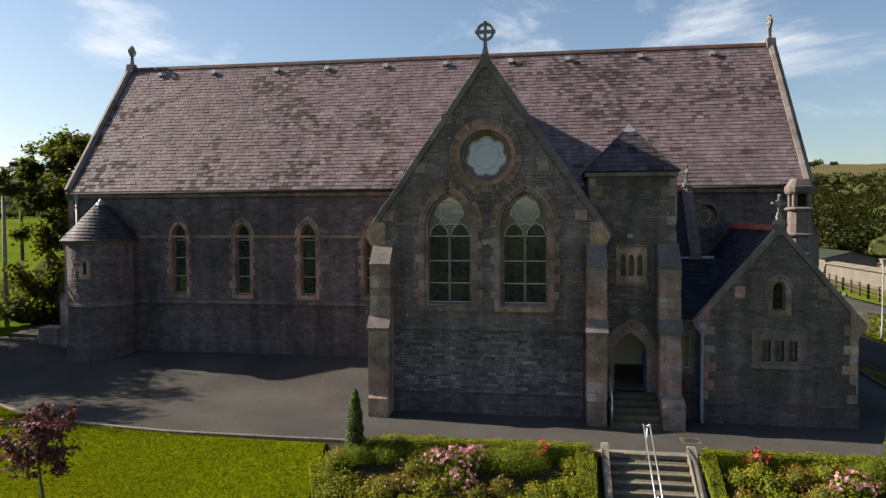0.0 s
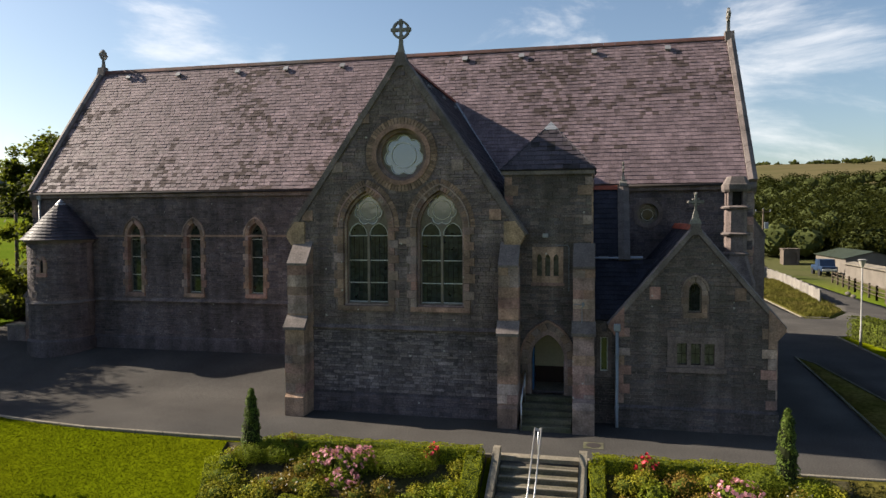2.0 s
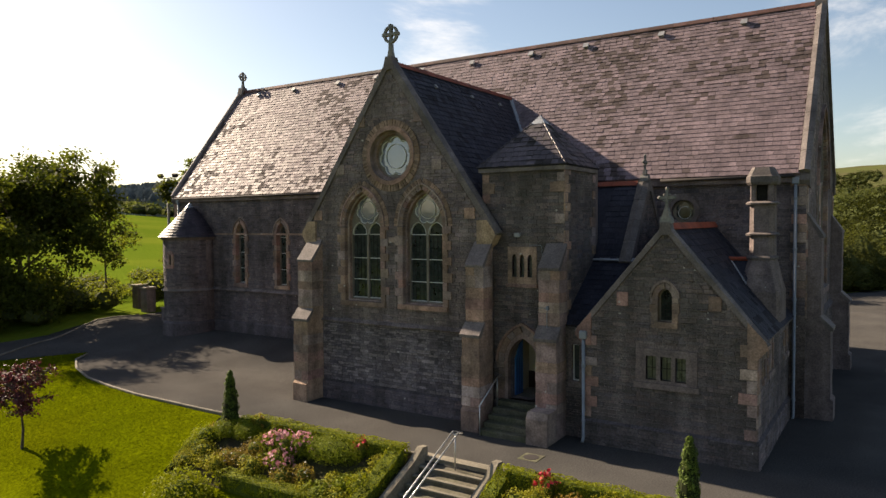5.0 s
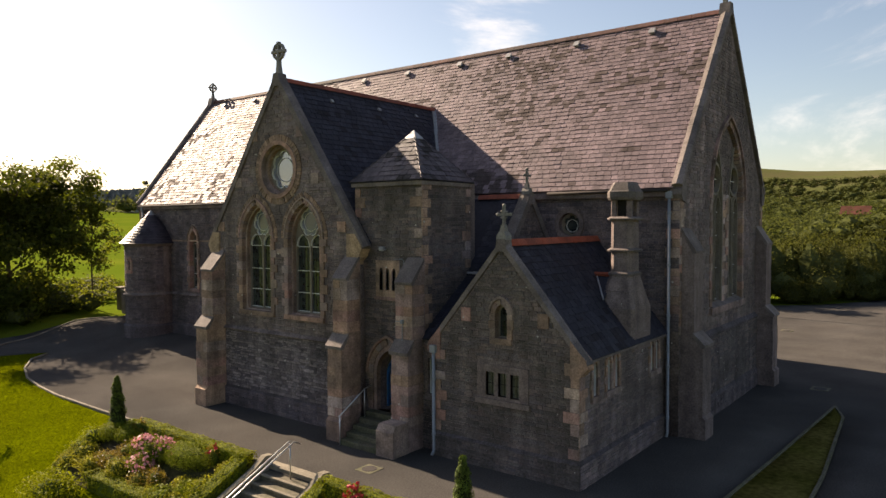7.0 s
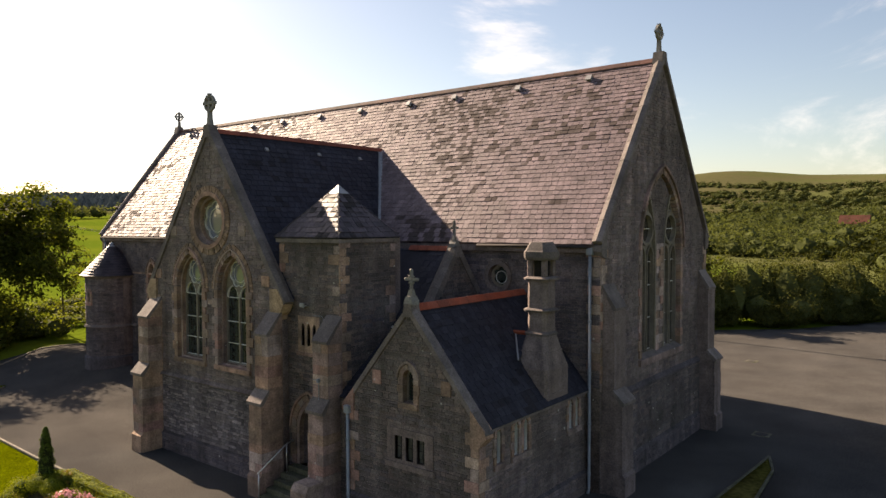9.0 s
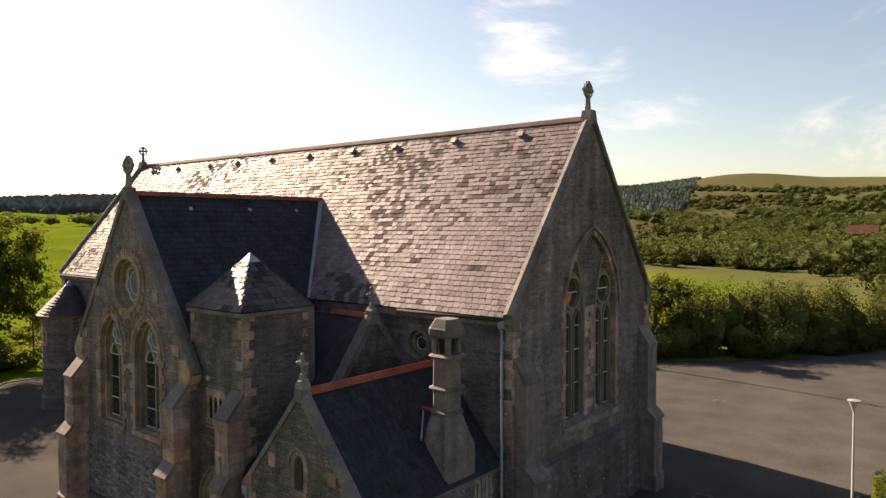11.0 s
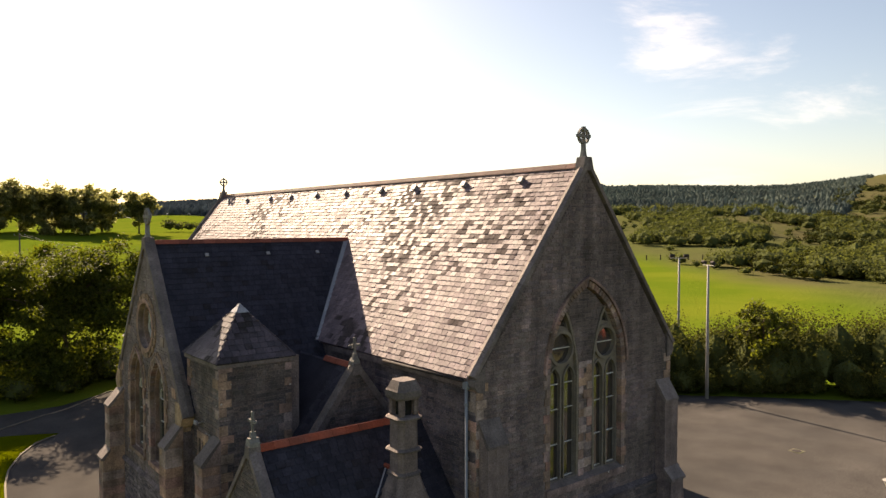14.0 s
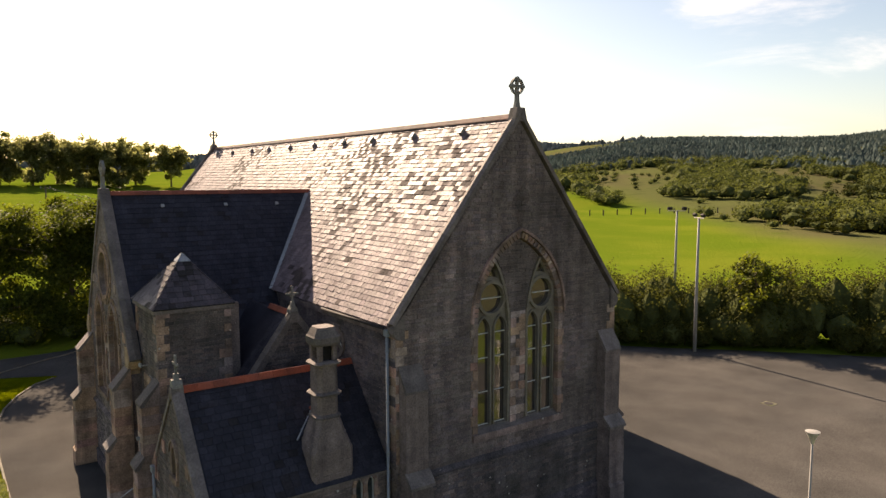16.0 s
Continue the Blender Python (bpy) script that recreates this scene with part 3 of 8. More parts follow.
PROFILES = [
    (-110, [(0, 0), (60, -1), (200, 0), (800, 30), (3800, 60)]),
    (-60, [(0, 0), (70, -0.5), (110, 0), (160, 4), (260, 18), (420, 38), (650, 48), (900, 60), (3800, 50)]),
    (-15, [(0, 0), (75, 0), (110, 3), (200, 11), (300, 19), (450, 34), (620, 50), (900, 70), (3800, 75)]),
    (8, [(0, 0), (60, 0), (150, 2), (300, 7), (500, 22), (800, 52), (1100, 74), (3800, 72)]),
    (16, [(0, 0), (60, 0), (150, 2), (300, 7), (500, 24), (800, 56), (1100, 82), (3800, 80)]),
    (25, [(0, 0), (60, 0), (180, 3), (420, 20), (480, 24), (1000, 62), (1400, 68), (3800, 60)]),
    (35, [(0, 0), (60, 0), (200, 4), (420, 21), (480, 25), (1000, 66), (1400, 70), (3800, 60)]),
    (51, [(0, 0), (60, 0.5), (90, 1.2), (250, 8.3), (300, 7), (500, 8), (1000, 30), (2000, 112), (3800, 110)]),
    (65, [(0, 0), (60, 0.6), (100, 2.5), (250, 11.5), (300, 10), (600, 10), (1200, 30), (2200, 86), (3800, 90)]),
    (85, [(0, 0), (60, 0.6), (100, 2.5), (250, 11.5), (300, 10), (600, 10), (1200, 25), (2200, 45), (3800, 60)]),
    (130, [(0, 0), (40, 0), (100, -1), (300, 0), (1200, 20), (3800, 60)]),
    (180, [(0, 0), (40, -3), (120, -6), (400, -10), (1200, 5), (2500, 50), (3800, 60)]),
    (250, [(0, 0), (60, -1), (200, 0), (800, 30), (3800, 60)]),
]


def gz(x, y):
    """Height of the ground."""
    z = 0.7 * sstep(1, 6, y) * sstep(3, -5, x) * sstep(40, 25, y)
    dx, dy = x - 0, y - 5
    r = math.hypot(dx, dy)
    a = math.degrees(math.atan2(-dx, dy))
    a = (a + 110) % 360 - 110
    for (a0, t0), (a1, t1) in zip(PROFILES, PROFILES[1:]):
        if a0 <= a <= a1:
            f = sstep(a0, a1, a)
            z += (lerp_table(r, t0) * (1 - f) + lerp_table(r, t1) * f) * sstep(15, 55, r)
            break
    # the bank in front
    if y < -3.75:
        b = min(5.2, -3.75 - y)
        z -= 0.46 * b * sstep(45, 20, abs(x))
    return z


def drape(name, rings, dz, material, cell=2.0, kind="structure", label="", category="", parent=None, up=0.0):
    bm = bmesh.new()
    holed(bm, rings[0], rings[1:], lambda u, v, d: (u, v, d), 0, 0.0)
    bmesh.ops.remove_doubles(bm, verts=bm.verts, dist=1e-4)
    us = [p[0] for p in rings[0]]
    vs = [p[1] for p in rings[0]]
    for axis, lo, hi in ((0, min(us), max(us)), (1, min(vs), max(vs))):
        for i in range(1, int((hi - lo) / cell) + 1):
            co, no = [0, 0, 0], [0, 0, 0]
            co[axis], no[axis] = lo + i * cell, 1
            bmesh.ops.bisect_plane(bm, geom=bm.verts[:] + bm.edges[:] + bm.faces[:], plane_co=co, plane_no=no)
    for v in bm.verts:
        v.co.z = gz(v.co.x, v.co.y) + dz
    bmesh.ops.recalc_face_normals(bm, faces=bm.faces)
    for f in bm.faces:
        if f.normal.z < 0:
            f.normal_flip()
    # the edge turns down into the ground
    rim = [e for e in bm.edges if len(e.link_faces) == 1]
    low = {}
    for e in rim:
        for v in e.verts:
            if v not in low:
                low[v] = bm.verts.new(v.co - Vector((0, 0, 1.6)))
    for e in rim:
        a, b = e.verts
        bm.faces.new((a, b, low[b], low[a]))
    me = bpy.data.meshes.new(name)
    bm.to_mesh(me)
    bm.free()
    me.materials.append(material)
    me.polygons.foreach_set("use_smooth", [True] * len(me.polygons))
    ob = new(name, me)
    ob.parent = parent
    return tagged(ob, label, category, "", kind)


def terrain():
    bm = bmesh.new()
    radii = [0] + [2.0 * i for i in range(1, 31)] + [60 * 1.09 ** i for i in range(1, 50)]
    na = 240
    rings = []
    for r in radii:
        if r == 0:
            rings.append([bm.verts.new((0, 5, gz(0, 5) - 0.06))])
            continue
        ring = []
        for i in range(na):
            a = 2 * math.pi * i / na
            x, y = r * math.cos(a), 5 + r * math.sin(a)
            nz = (noise.noise((x * 0.006, y * 0.006, 0)) * 0.016 * max(0, r - 300)) if r > 300 else 0
            nz += noise.noise((x * 0.03, y * 0.03, 5)) * 0.6 * sstep(60, 140, r)
            sink = 0.5 if -13 < y < -3.0 and abs(x) < 26 else 0.06
            ring.append(bm.verts.new((x, y, gz(x, y) - sink + nz * (0.4 if r > 1500 else 1))))
        rings.append(ring)
    for i in range(na):
        bm.faces.new((rings[0][0], rings[1][i], rings[1][(i + 1) % na]))
    for a, b in zip(rings[1:], rings[2:]):
        for i in range(na):
            j = (i + 1) % na
            bm.faces.new((a[i], b[i], b[j], a[j]))
    ob = link_mesh("ground", bm, M_LAND, None, "", True)
    return tagged(ob, "green meadows rising to wooded and moorland hills", "ground", "", "structure")


terrain()
KERB = [(-26.5, 7.5), (-27.2, 5.0), (-25.6, 0.5), (-22.8, -3.4), (-22.0, -6.0)]
KERB_N = [(-20.0, 0.2), (-19.0, -1.0), (-17.0, -2.1), (-14.5, -3.0), (-12.1, -3.45), (-9.9, -3.7), (-6, -3.78), (3.7, -3.74)]
KERB_R = [(6.5, -3.72), (13.6, -3.7), (15.0, -3.6), (15.4, 0.0), (15.8, 6.3), (16.2, 13.6), (16.7, 12.0), (17.2, 5.0), (17.4, -3.0), (17.6, -8.0)]
TAR = [(-27.5, -8.0), (-24.5, -8.0), (-22.5, -3.0)] + [(-20.6, 0.6)] + KERB_N + KERB_R + [(20.4, -8.0), (20.6, 2.0), (20.4, 12.0), (20.3, 20.8), (20.9, 21.0), (24, 21.4), (40, 16.5), (40, 20.5), (29.2, 27.5), (28.6, 45), (29, 80), (26.2, 80),
      (25.8, 45), (24.6, 33), (22.4, 29), (20.6, 28.9), (20.5, 61.5), (15.2, 60.2), (9.6, 49.9), (2.1, 43.2), (-3.8, 37.3), (-14, 29), (-26, 24), (-30, 16), (-27.0, 10), (-26.6, 7.5), (-27.2, 5.0), (-27.6, 0.5)]
drape("pavement", [TAR], 0.0, M_TARMAC, label="grey worn tarmac yard round the church", category="tarmac")

# ---- the church ----
NX0, NX1 = -20.8, 12.7
NY0, NY1, NYR = 6.2, 16.7, 11.45
YE = 6.02
EAVE, RIDGE = 8.28, 15.22
NSLOPE = (RIDGE - EAVE) / (NYR - YE)
TRIDGE, TEAVE, THALF = 12.42, 6.45, 4.3
TSLOPE = (TRIDGE - TEAVE) / THALF
SRIDGE, SEAVE = 6.55, 3.55
church = thing("church", "dark rubble-stone gothic church with brown dressings and purple slates", "church")
rnd = random.Random(7)


# pieces laid in courses -------------------------------------------------
def spans(poly, v):
    """The stretches of u that a closed outline covers at height v."""
    xs = []
    for (a, b), (c, d) in zip(poly, poly[1:] + poly[:1]):
        if (b <= v < d) or (d <= v < b):
            xs.append(a + (c - a) * (v - b) / (d - b))
    xs.sort()
    return list(zip(xs[::2], xs[1::2]))


def cut(intervals, lo, hi):
    out = []
    for a, b in intervals:
        if hi <= a or lo >= b:
            out.append((a, b))
        else:
            if a < lo:
                out.append((a, lo))
            if hi < b:
                out.append((hi, b))
    return out


def course_spans(poly, holes, v0, v1):
    a, b = spans(poly, v0 + 1e-3), spans(poly, v1 - 1e-3)
    res = []
    for p, q in a:
        for r, s in b:
            lo, hi = max(p, r), min(q, s)
            if hi - lo > 0.06:
                res.append((lo, hi))
    for h in holes:
        for v in (v0 + 1e-3, (v0 + v1) / 2, v1 - 1e-3):
            for p, q in spans(h, v):
                res = cut(res, p, q)
    return [(p, q) for p, q in res if q - p > 0.07]


def frustum(u0, u1, v0, v1, d, put, inset, j):
    """A stone: its bed at the wall's face, its front d proud and a little smaller."""
    back = [(u0, v0), (u1, v0), (u1, v1), (u0, v1)]
    fr = [(u0 + inset + j(), v0 + inset + j()), (u1 - inset + j(), v0 + inset + j()), (u1 - inset + j(), v1 - inset + j()), (u0 + inset + j(), v1 - inset + j())]
    return [put(u, v, -0.004) for u, v in back] + [put(u, v, d + j() * 0.7) for u, v in fr]


STONE_FACES = ((4, 5, 6, 7), (0, 1, 5, 4), (1, 2, 6, 5), (2, 3, 7, 6), (3, 0, 4, 7))


def pydata(name, verts, faces, material, parent, kind="", label="", smooth=False):
    me = bpy.data.meshes.new(name)
    me.from_pydata(verts, [], faces)
    me.materials.append(material)
    if smooth:
        me.polygons.foreach_set("use_smooth", [True] * len(me.polygons))
    ob = new(name, me)
    ob.parent = parent
    if kind:
        ob["kind"] = kind
    if label:
        ob["label"] = label
    return ob


UNIT = {}


def unit_stone(put, key, seed, material):
    k = (key, seed, material.name)
    if k not in UNIT:
        r = random.Random(seed)
        vs = frustum(-0.5, 0.5, -0.5, 0.5, 1.0, lambda u, v, d: put(u, v, d), 0.05, lambda: r.uniform(-0.02, 0.02))
        o = Vector(put(0, 0, 0))
        me = bpy.data.meshes.new("stone")
        me.from_pydata([tuple(Vector(p) - o) for p in vs], [], STONE_FACES)
        me.materials.append(material)
        UNIT[k] = me
    return UNIT[k]


def rubble(wall, poly, holes, put, key="", near=None, heights=(0.055, 0.155), lengths=(0.11, 0.46), seed=1, material=None):
    """Coursed rubble on a wall; the stones inside near(u, v) are pieces of their own."""
    r = random.Random(seed)
    j = lambda: r.uniform(-0.008, 0.008)
    verts, faces = [], []
    v = min(p[1] for p in poly)
    top = max(p[1] for p in poly)
    made = 0
    while v < top - 0.05:
        h = min(r.uniform(*heights), top - v)
        for lo, hi in course_spans(poly, holes, v, v + h):
            u = lo
            while u < hi - 0.02:
                w = r.uniform(*lengths) * (1.25 if h > 0.11 else 0.9)
                if hi - u - w < 0.14:
                    w = hi - u
                d = r.uniform(0.006, 0.024)
                g = 0.004
                if near and made < 290 and near(u + w / 2, v + h / 2):
                    ob = new("stone", unit_stone(put, key, r.randrange(6), material or M_RUBBLE))
                    c, e = Vector(put(u + w / 2, v + h / 2, 0)), Vector(put(1, 1, 1)) - Vector(put(0, 0, 0))
                    ob.location = c
                    du, dv, dd = (Vector(put(*q)) - Vector(put(0, 0, 0)) for q in ((1, 0, 0), (0, 1, 0), (0, 0, 1)))
                    sc = [1, 1, 1]
                    for vec, s in ((du, w - 2 * g), (dv, h - 2 * g), (dd, d)):
                        sc[max(range(3), key=lambda i: abs(vec[i]))] = s
                    ob.scale = sc
                    ob.parent = wall
                    made += 1
                else:
                    b = len(verts)
                    verts += frustum(u + g, u + w - g, v + g, v + h - g, d, put, 0.008, j)
                    faces += [tuple(b + i for i in f) for f in STONE_FACES]
                u += w
        v += h
    if verts:
        pydata("rubble", verts, faces, material or M_RUBBLE, wall, "stuff")


def quoins(parent, put, u, side, z0, z1, seed=1, name="quoin"):
    """Long and short corner stones up an edge at u; side +1 when the wall lies at greater u."""
    r = random.Random(seed)
    z, k = z0, 0
    while z < z1 - 0.12:
        h = min(r.uniform(0.26, 0.36), z1 - z)
        w = (0.46 if k % 2 else 0.27) + r.uniform(-0.04, 0.04)
        if r.random() > 0.12:
            bm = bmesh.new()
            a, b = sorted((u, u + side * w))
            prism(bm, [(a, z + 0.008), (b, z + 0.008), (b, z + h - 0.008), (a, z + h - 0.008)], put, -0.01, 0.035 + r.uniform(0, 0.012))
            part(name, bm, M_DRESS, parent)
        z += h
        k += 1


# masonry shells -----------------------------------------------------------
def wall(name, outer, holes, put, thick, label=""):
    bm = bmesh.new()
    holed(bm, outer, holes, put, -thick, 0)
    return part(name, bm, M_MORTAR, church, label)


LANCETS = (-15.1, -11.93, -8.75, -5.72)
lancet_open = [arch(c, 3.42, 6.15, 0.74, 0.62) for c in LANCETS]
lancet_clear = [arch(c, 3.2, 6.15, 1.15, 0.95) for c in LANCETS]
nave_rect = [(NX0 + 0.61, -0.5), (NX1 - 0.61, -0.5), (NX1 - 0.61, 8.2), (NX0 + 0.61, 8.2)]
oculus = (8.68, 7.07)
w = wall("nave_wall_north", nave_rect, lancet_open + [circle(*oculus, 0.42)], front(NY0), 0.6)
rubble(w, [(NX0, 0.62), (-3.95, 0.62), (-3.95, 8.2), (NX0, 8.2)], lancet_clear, front(NY0), seed=11, material=M_RUBBLE_NAVE)
rubble(w, [(7.0, 3.5), (NX1, 3.5), (NX1, 8.2), (7.0, 8.2)], [circle(*oculus, 0.6)], front(NY0), seed=12, material=M_RUBBLE_NAVE)
wall("nave_wall_south", nave_rect, [], front(NY1 - 0.6), 0.6)
gable = [(NY0, -0.5), (NY1, -0.5), (NY1, 8.2), (NYR, RIDGE - 0.12), (NY0, 8.2)]
EAST_ARCH = arch(11.54, 4.02, 8.0, 3.95, 2.9, 14)
w = wall("gable_wall_east", gable, [EAST_ARCH], east(NX1), 0.6)
rubble(w, [(NY0, -0.3), (NY1, -0.3), (NY1, 8.2), (NYR, RIDGE - 0.2), (NY0, 8.2)], [arch(11.54, 3.7, 8.0, 4.5, 3.3, 14)], east(NX1), "e",
       near=lambda u, v: 7.4 < u < 9.3 and 4 < v < 10, seed=13)
w = wall("gable_wall_west", gable, [], west(NX0), 0.6)
rubble(w, [(NY0, 0.3), (NY1, 0.3), (NY1, 8.2), (NYR, RIDGE - 0.2), (NY0, 8.2)], [], west(NX0), heights=(0.16, 0.26), lengths=(0.3, 0.7), seed=14)

bm = bmesh.new()
prism(bm, [(0.0, -0.4), (0.16, -0.4), (0.16, 0.7), (0.1, 0.8), (0.1, 2.95), (0.16, 3.0), (0.15, 3.06), (0.002, 3.2), (0.002, -0.4)][1:], lambda d, v, u: (NX1 + d, u, v), 7.16, 15.74)
lw = part("lower_wall", bm, M_PLINTH, church)
rubble(lw, [(7.16, 0.82), (15.74, 0.82), (15.74, 2.94), (7.16, 2.94)], [], east(NX1 + 0.1), heights=(0.07, 0.16), seed=27, material=M_RUBBLE_DARK)
rubble(lw, [(7.16, -0.3), (15.74, -0.3), (15.74, 0.69), (7.16, 0.69)], [], east(NX1 + 0.16), heights=(0.08, 0.17), seed=28, material=M_RUBBLE_NAVE)
ROSE = (0.01, 9.13)
TWIN = (-1.31, 1.38)
tg = [(-3.95, -0.5), (3.95, -0.5), (3.95, 6.62), (0, 12.3), (-3.95, 6.62)]
twin_open = [arch(c, 3.82, 6.6, 1.7, 1.28, 12) for c in TWIN]
w = wall("transept_wall_north", tg, [circle(*ROSE, 1.0, 40)] + twin_open, front(0), 0.6)
rubble(w, [(-3.3, 0.75), (3.4, 0.75), (3.4, 3.0), (-3.3, 3.0)], [], front(-0.03), "g", near=lambda u, v: -1.7 < u < 3.3 and v > 0.9, heights=(0.06, 0.13), seed=15, material=M_RUBBLE_GREY)
rubble(w, [(-3.3, -0.2), (3.4, -0.2), (3.4, 0.68), (-3.3, 0.68)], [], front(-0.10), heights=(0.07, 0.15), seed=16, material=M_RUBBLE_NAVE)
rubble(w, [(-3.95, 3.12), (3.95, 3.12), (3.95, 6.62), (0, 12.2), (-3.95, 6.62)],
       [circle(*ROSE, 1.32, 40)] + [arch(c, 3.62, 6.6, 2.3, 1.62, 12) for c in TWIN], front(0), "f",
       near=lambda u, v: 2.5 < u < 3.9 and 3.2 < v < 6.5, seed=17)
for nm, x0, x1 in (("transept_wall_west", -3.95, -3.35), ("transept_wall_east", 3.35, 3.95)):
    bm = bmesh.new()
    box(bm, x0, x1, 0.604, NY0 - 0.004, -0.5, 6.6)
    part(nm, bm, M_MORTAR, church)
# lower faces of the transept, proud of the upper wall
bm = bmesh.new()
box(bm, -3.95, 3.95, -0.034, -0.002, 0.7, 3.05)
part("lower_wall", bm, M_PLINTH, church)
bm = bmesh.new()
prism(bm, [(-0.10, -0.4), (-0.10, 0.66), (-0.036, 0.74), (-0.002, 0.74), (-0.002, -0.4)], lambda u, v, d: (d, u, v), -3.95, 3.95)
part("plinth", bm, M_PLINTH, church)
bm = bmesh.new()
prism(bm, [(-0.14, 2.99), (-0.16, 3.03), (-0.04, 3.14), (-0.002, 3.14), (-0.002, 2.97)], lambda u, v, d: (d, u, v), -3.3, 3.45)
part("string_course", bm, M_MORTAR, church)
for x0, x1 in ((NX0, -3.96),):
    bm = bmesh.new()
    prism(bm, [(6.04, 3.0), (6.02, 3.04), (6.15, 3.16), (6.198, 3.16), (6.198, 2.98)], lambda u, v, d: (d, u, v), x0, x1)
    part("string_course", bm, M_MORTAR, church)
    bm = bmesh.new()
    prism(bm, [(6.1, -0.2), (6.1, 1.25), (6.16, 1.33), (6.198, 1.33), (6.198, -0.2)], lambda u, v, d: (d, u, v), x0, x1)
    part("plinth", bm, M_PLINTH, church)
    bm = bmesh.new()
    holed(bm, [(x0, 6.1), (x1, 6.1), (x1, 6.2), (x0, 6.2)], [], front(NY0), 0, 0.03)
    part("band_course", bm, M_DRESS, church)

# tower
DOOR = 5.04
slit = [arch(c, 4.93, 5.52, 0.17, 0.16, 4) for c in (4.76, 5.04, 5.32)]
door_open = arch(DOOR, 0.86, 2.1, 1.12, 0.84)
w = wall("tower_wall_north", [(3.96, -0.5), (6.5, -0.5), (6.5, 8.51), (3.55, 8.51), (3.55, 7.3), (3.96, 6.7)], [door_open] + slit, front(0.4), 0.5)
rubble(w, [(3.96, 0.0), (6.5, 0.0), (6.5, 8.49), (3.56, 8.49), (3.56, 7.3), (3.96, 6.7)],
       [arch(DOOR, 0.0, 2.1, 1.75, 1.25), [(4.52, 4.68), (5.56, 4.68), (5.56, 5.92), (4.52, 5.92)]], front(0.4), "f", near=lambda u, v: 3.9 < u < 6.2 and v > 5.9, seed=18, material=M_RUBBLE_DARK)
w = wall("tower_wall_east", [(0.902, -0.5), (3.0, -0.5), (3.0, 8.51), (0.902, 8.51)], [], east(6.5), 0.5)
rubble(w, [(0.4, 3.4), (3.0, 3.4), (3.0, 8.49), (0.4, 8.49)], [], east(6.5), "e", near=lambda u, v: v > 5.2, seed=19, material=M_RUBBLE_DARK)
bm = bmesh.new()
box(bm, 3.55, 6.5, 3.004, 3.3, 4.0, 8.51)
part("tower_wall_south", bm, M_MORTAR, church)
bm = bmesh.new()
box(bm, 3.55, 3.96, 0.904, 3.0, 6.62, 8.51)
part("tower_wall_west", bm, M_MORTAR, church)
# sacristy
sac_slit = [[(c - 0.15, 2.15), (c + 0.15, 2.15), (c + 0.15, 2.84), (c - 0.15, 2.84)] for c in (9.37, 9.79, 10.21)]
sac_arch = arch(9.76, 3.84, 4.55, 0.42, 0.27, 6)
sg = [(7.3, -0.5), (12.2, -0.5), (12.2, 3.5), (9.76, 6.42), (7.3, 3.5)]
w = wall("sacristy_wall_north", sg, sac_slit + [sac_arch], front(0), 0.5)
rubble(w, [(7.3, 0.74), (12.2, 0.74), (12.2, 3.5), (9.76, 6.4), (7.3, 3.5)], [[(8.92, 1.98), (10.66, 1.98), (10.66, 3.05), (8.92, 3.05)], arch(9.76, 3.6, 4.55, 0.86, 0.5, 6)],
       front(0), "f", near=lambda u, v: 1.0 < v < 3.6 and u > 8.6, seed=20, material=M_RUBBLE_DARK)
rubble(w, [(7.3, -0.2), (12.26, -0.2), (12.26, 0.68), (7.3, 0.68)], [], front(-0.07), seed=21, material=M_RUBBLE_DARK)
bm = bmesh.new()
prism(bm, [(-0.07, -0.4), (-0.07, 0.66), (-0.002, 0.76), (-0.002, -0.4)], lambda u, v, d: (d, u, v), 7.3, 12.27)
part("plinth", bm, M_PLINTH, church)
bm = bmesh.new()
prism(bm, [(12.27, -0.4), (12.27, 0.66), (12.202, 0.76), (12.202, -0.4)], lambda u, v, d: (u, d, v), -0.06, 6.19)
part("plinth", bm, M_PLINTH, church)
SAC_E = (0.92, 1.82, 2.34, 5.08, 5.5)
w = wall("sacristy_wall_east", [(0.502, -0.5), (6.19, -0.5), (6.19, 3.5), (0.502, 3.5)], [arch(c, 2.35, 3.1, 0.28, 0.24, 6) for c in SAC_E], east(12.2), 0.5)
rubble(w, [(0.0, 0.8), (6.19, 0.8), (6.19, 3.45), (0.0, 3.45)], [arch(c, 2.2, 3.1, 0.56, 0.4, 6) for c in SAC_E], east(12.2), "e", near=lambda u, v: u < 5 and v > 0.9, seed=22)
rubble(w, [(-0.06, -0.2), (6.19, -0.2), (6.19, 0.68), (-0.06, 0.68)], [], east(12.27), "e", seed=23)
bm = bmesh.new()
holed(bm, [(6.504, -0.5), (7.296, -0.5), (7.296, 3.5), (6.504, 3.5)], [[(6.8, 1.75), (7.04, 1.75), (7.04, 2.9), (6.8, 2.9)]], front(0.3), -0.4, 0)
w = part("link_wall", bm, M_MORTAR, church)
rubble(w, [(6.504, 0), (7.29, 0), (7.29, 3.5), (6.504, 3.5)], [[(6.68, 1.6), (7.16, 1.6), (7.16, 3.0), (6.68, 3.0)]], front(0.3), seed=24, material=M_RUBBLE_DARK)
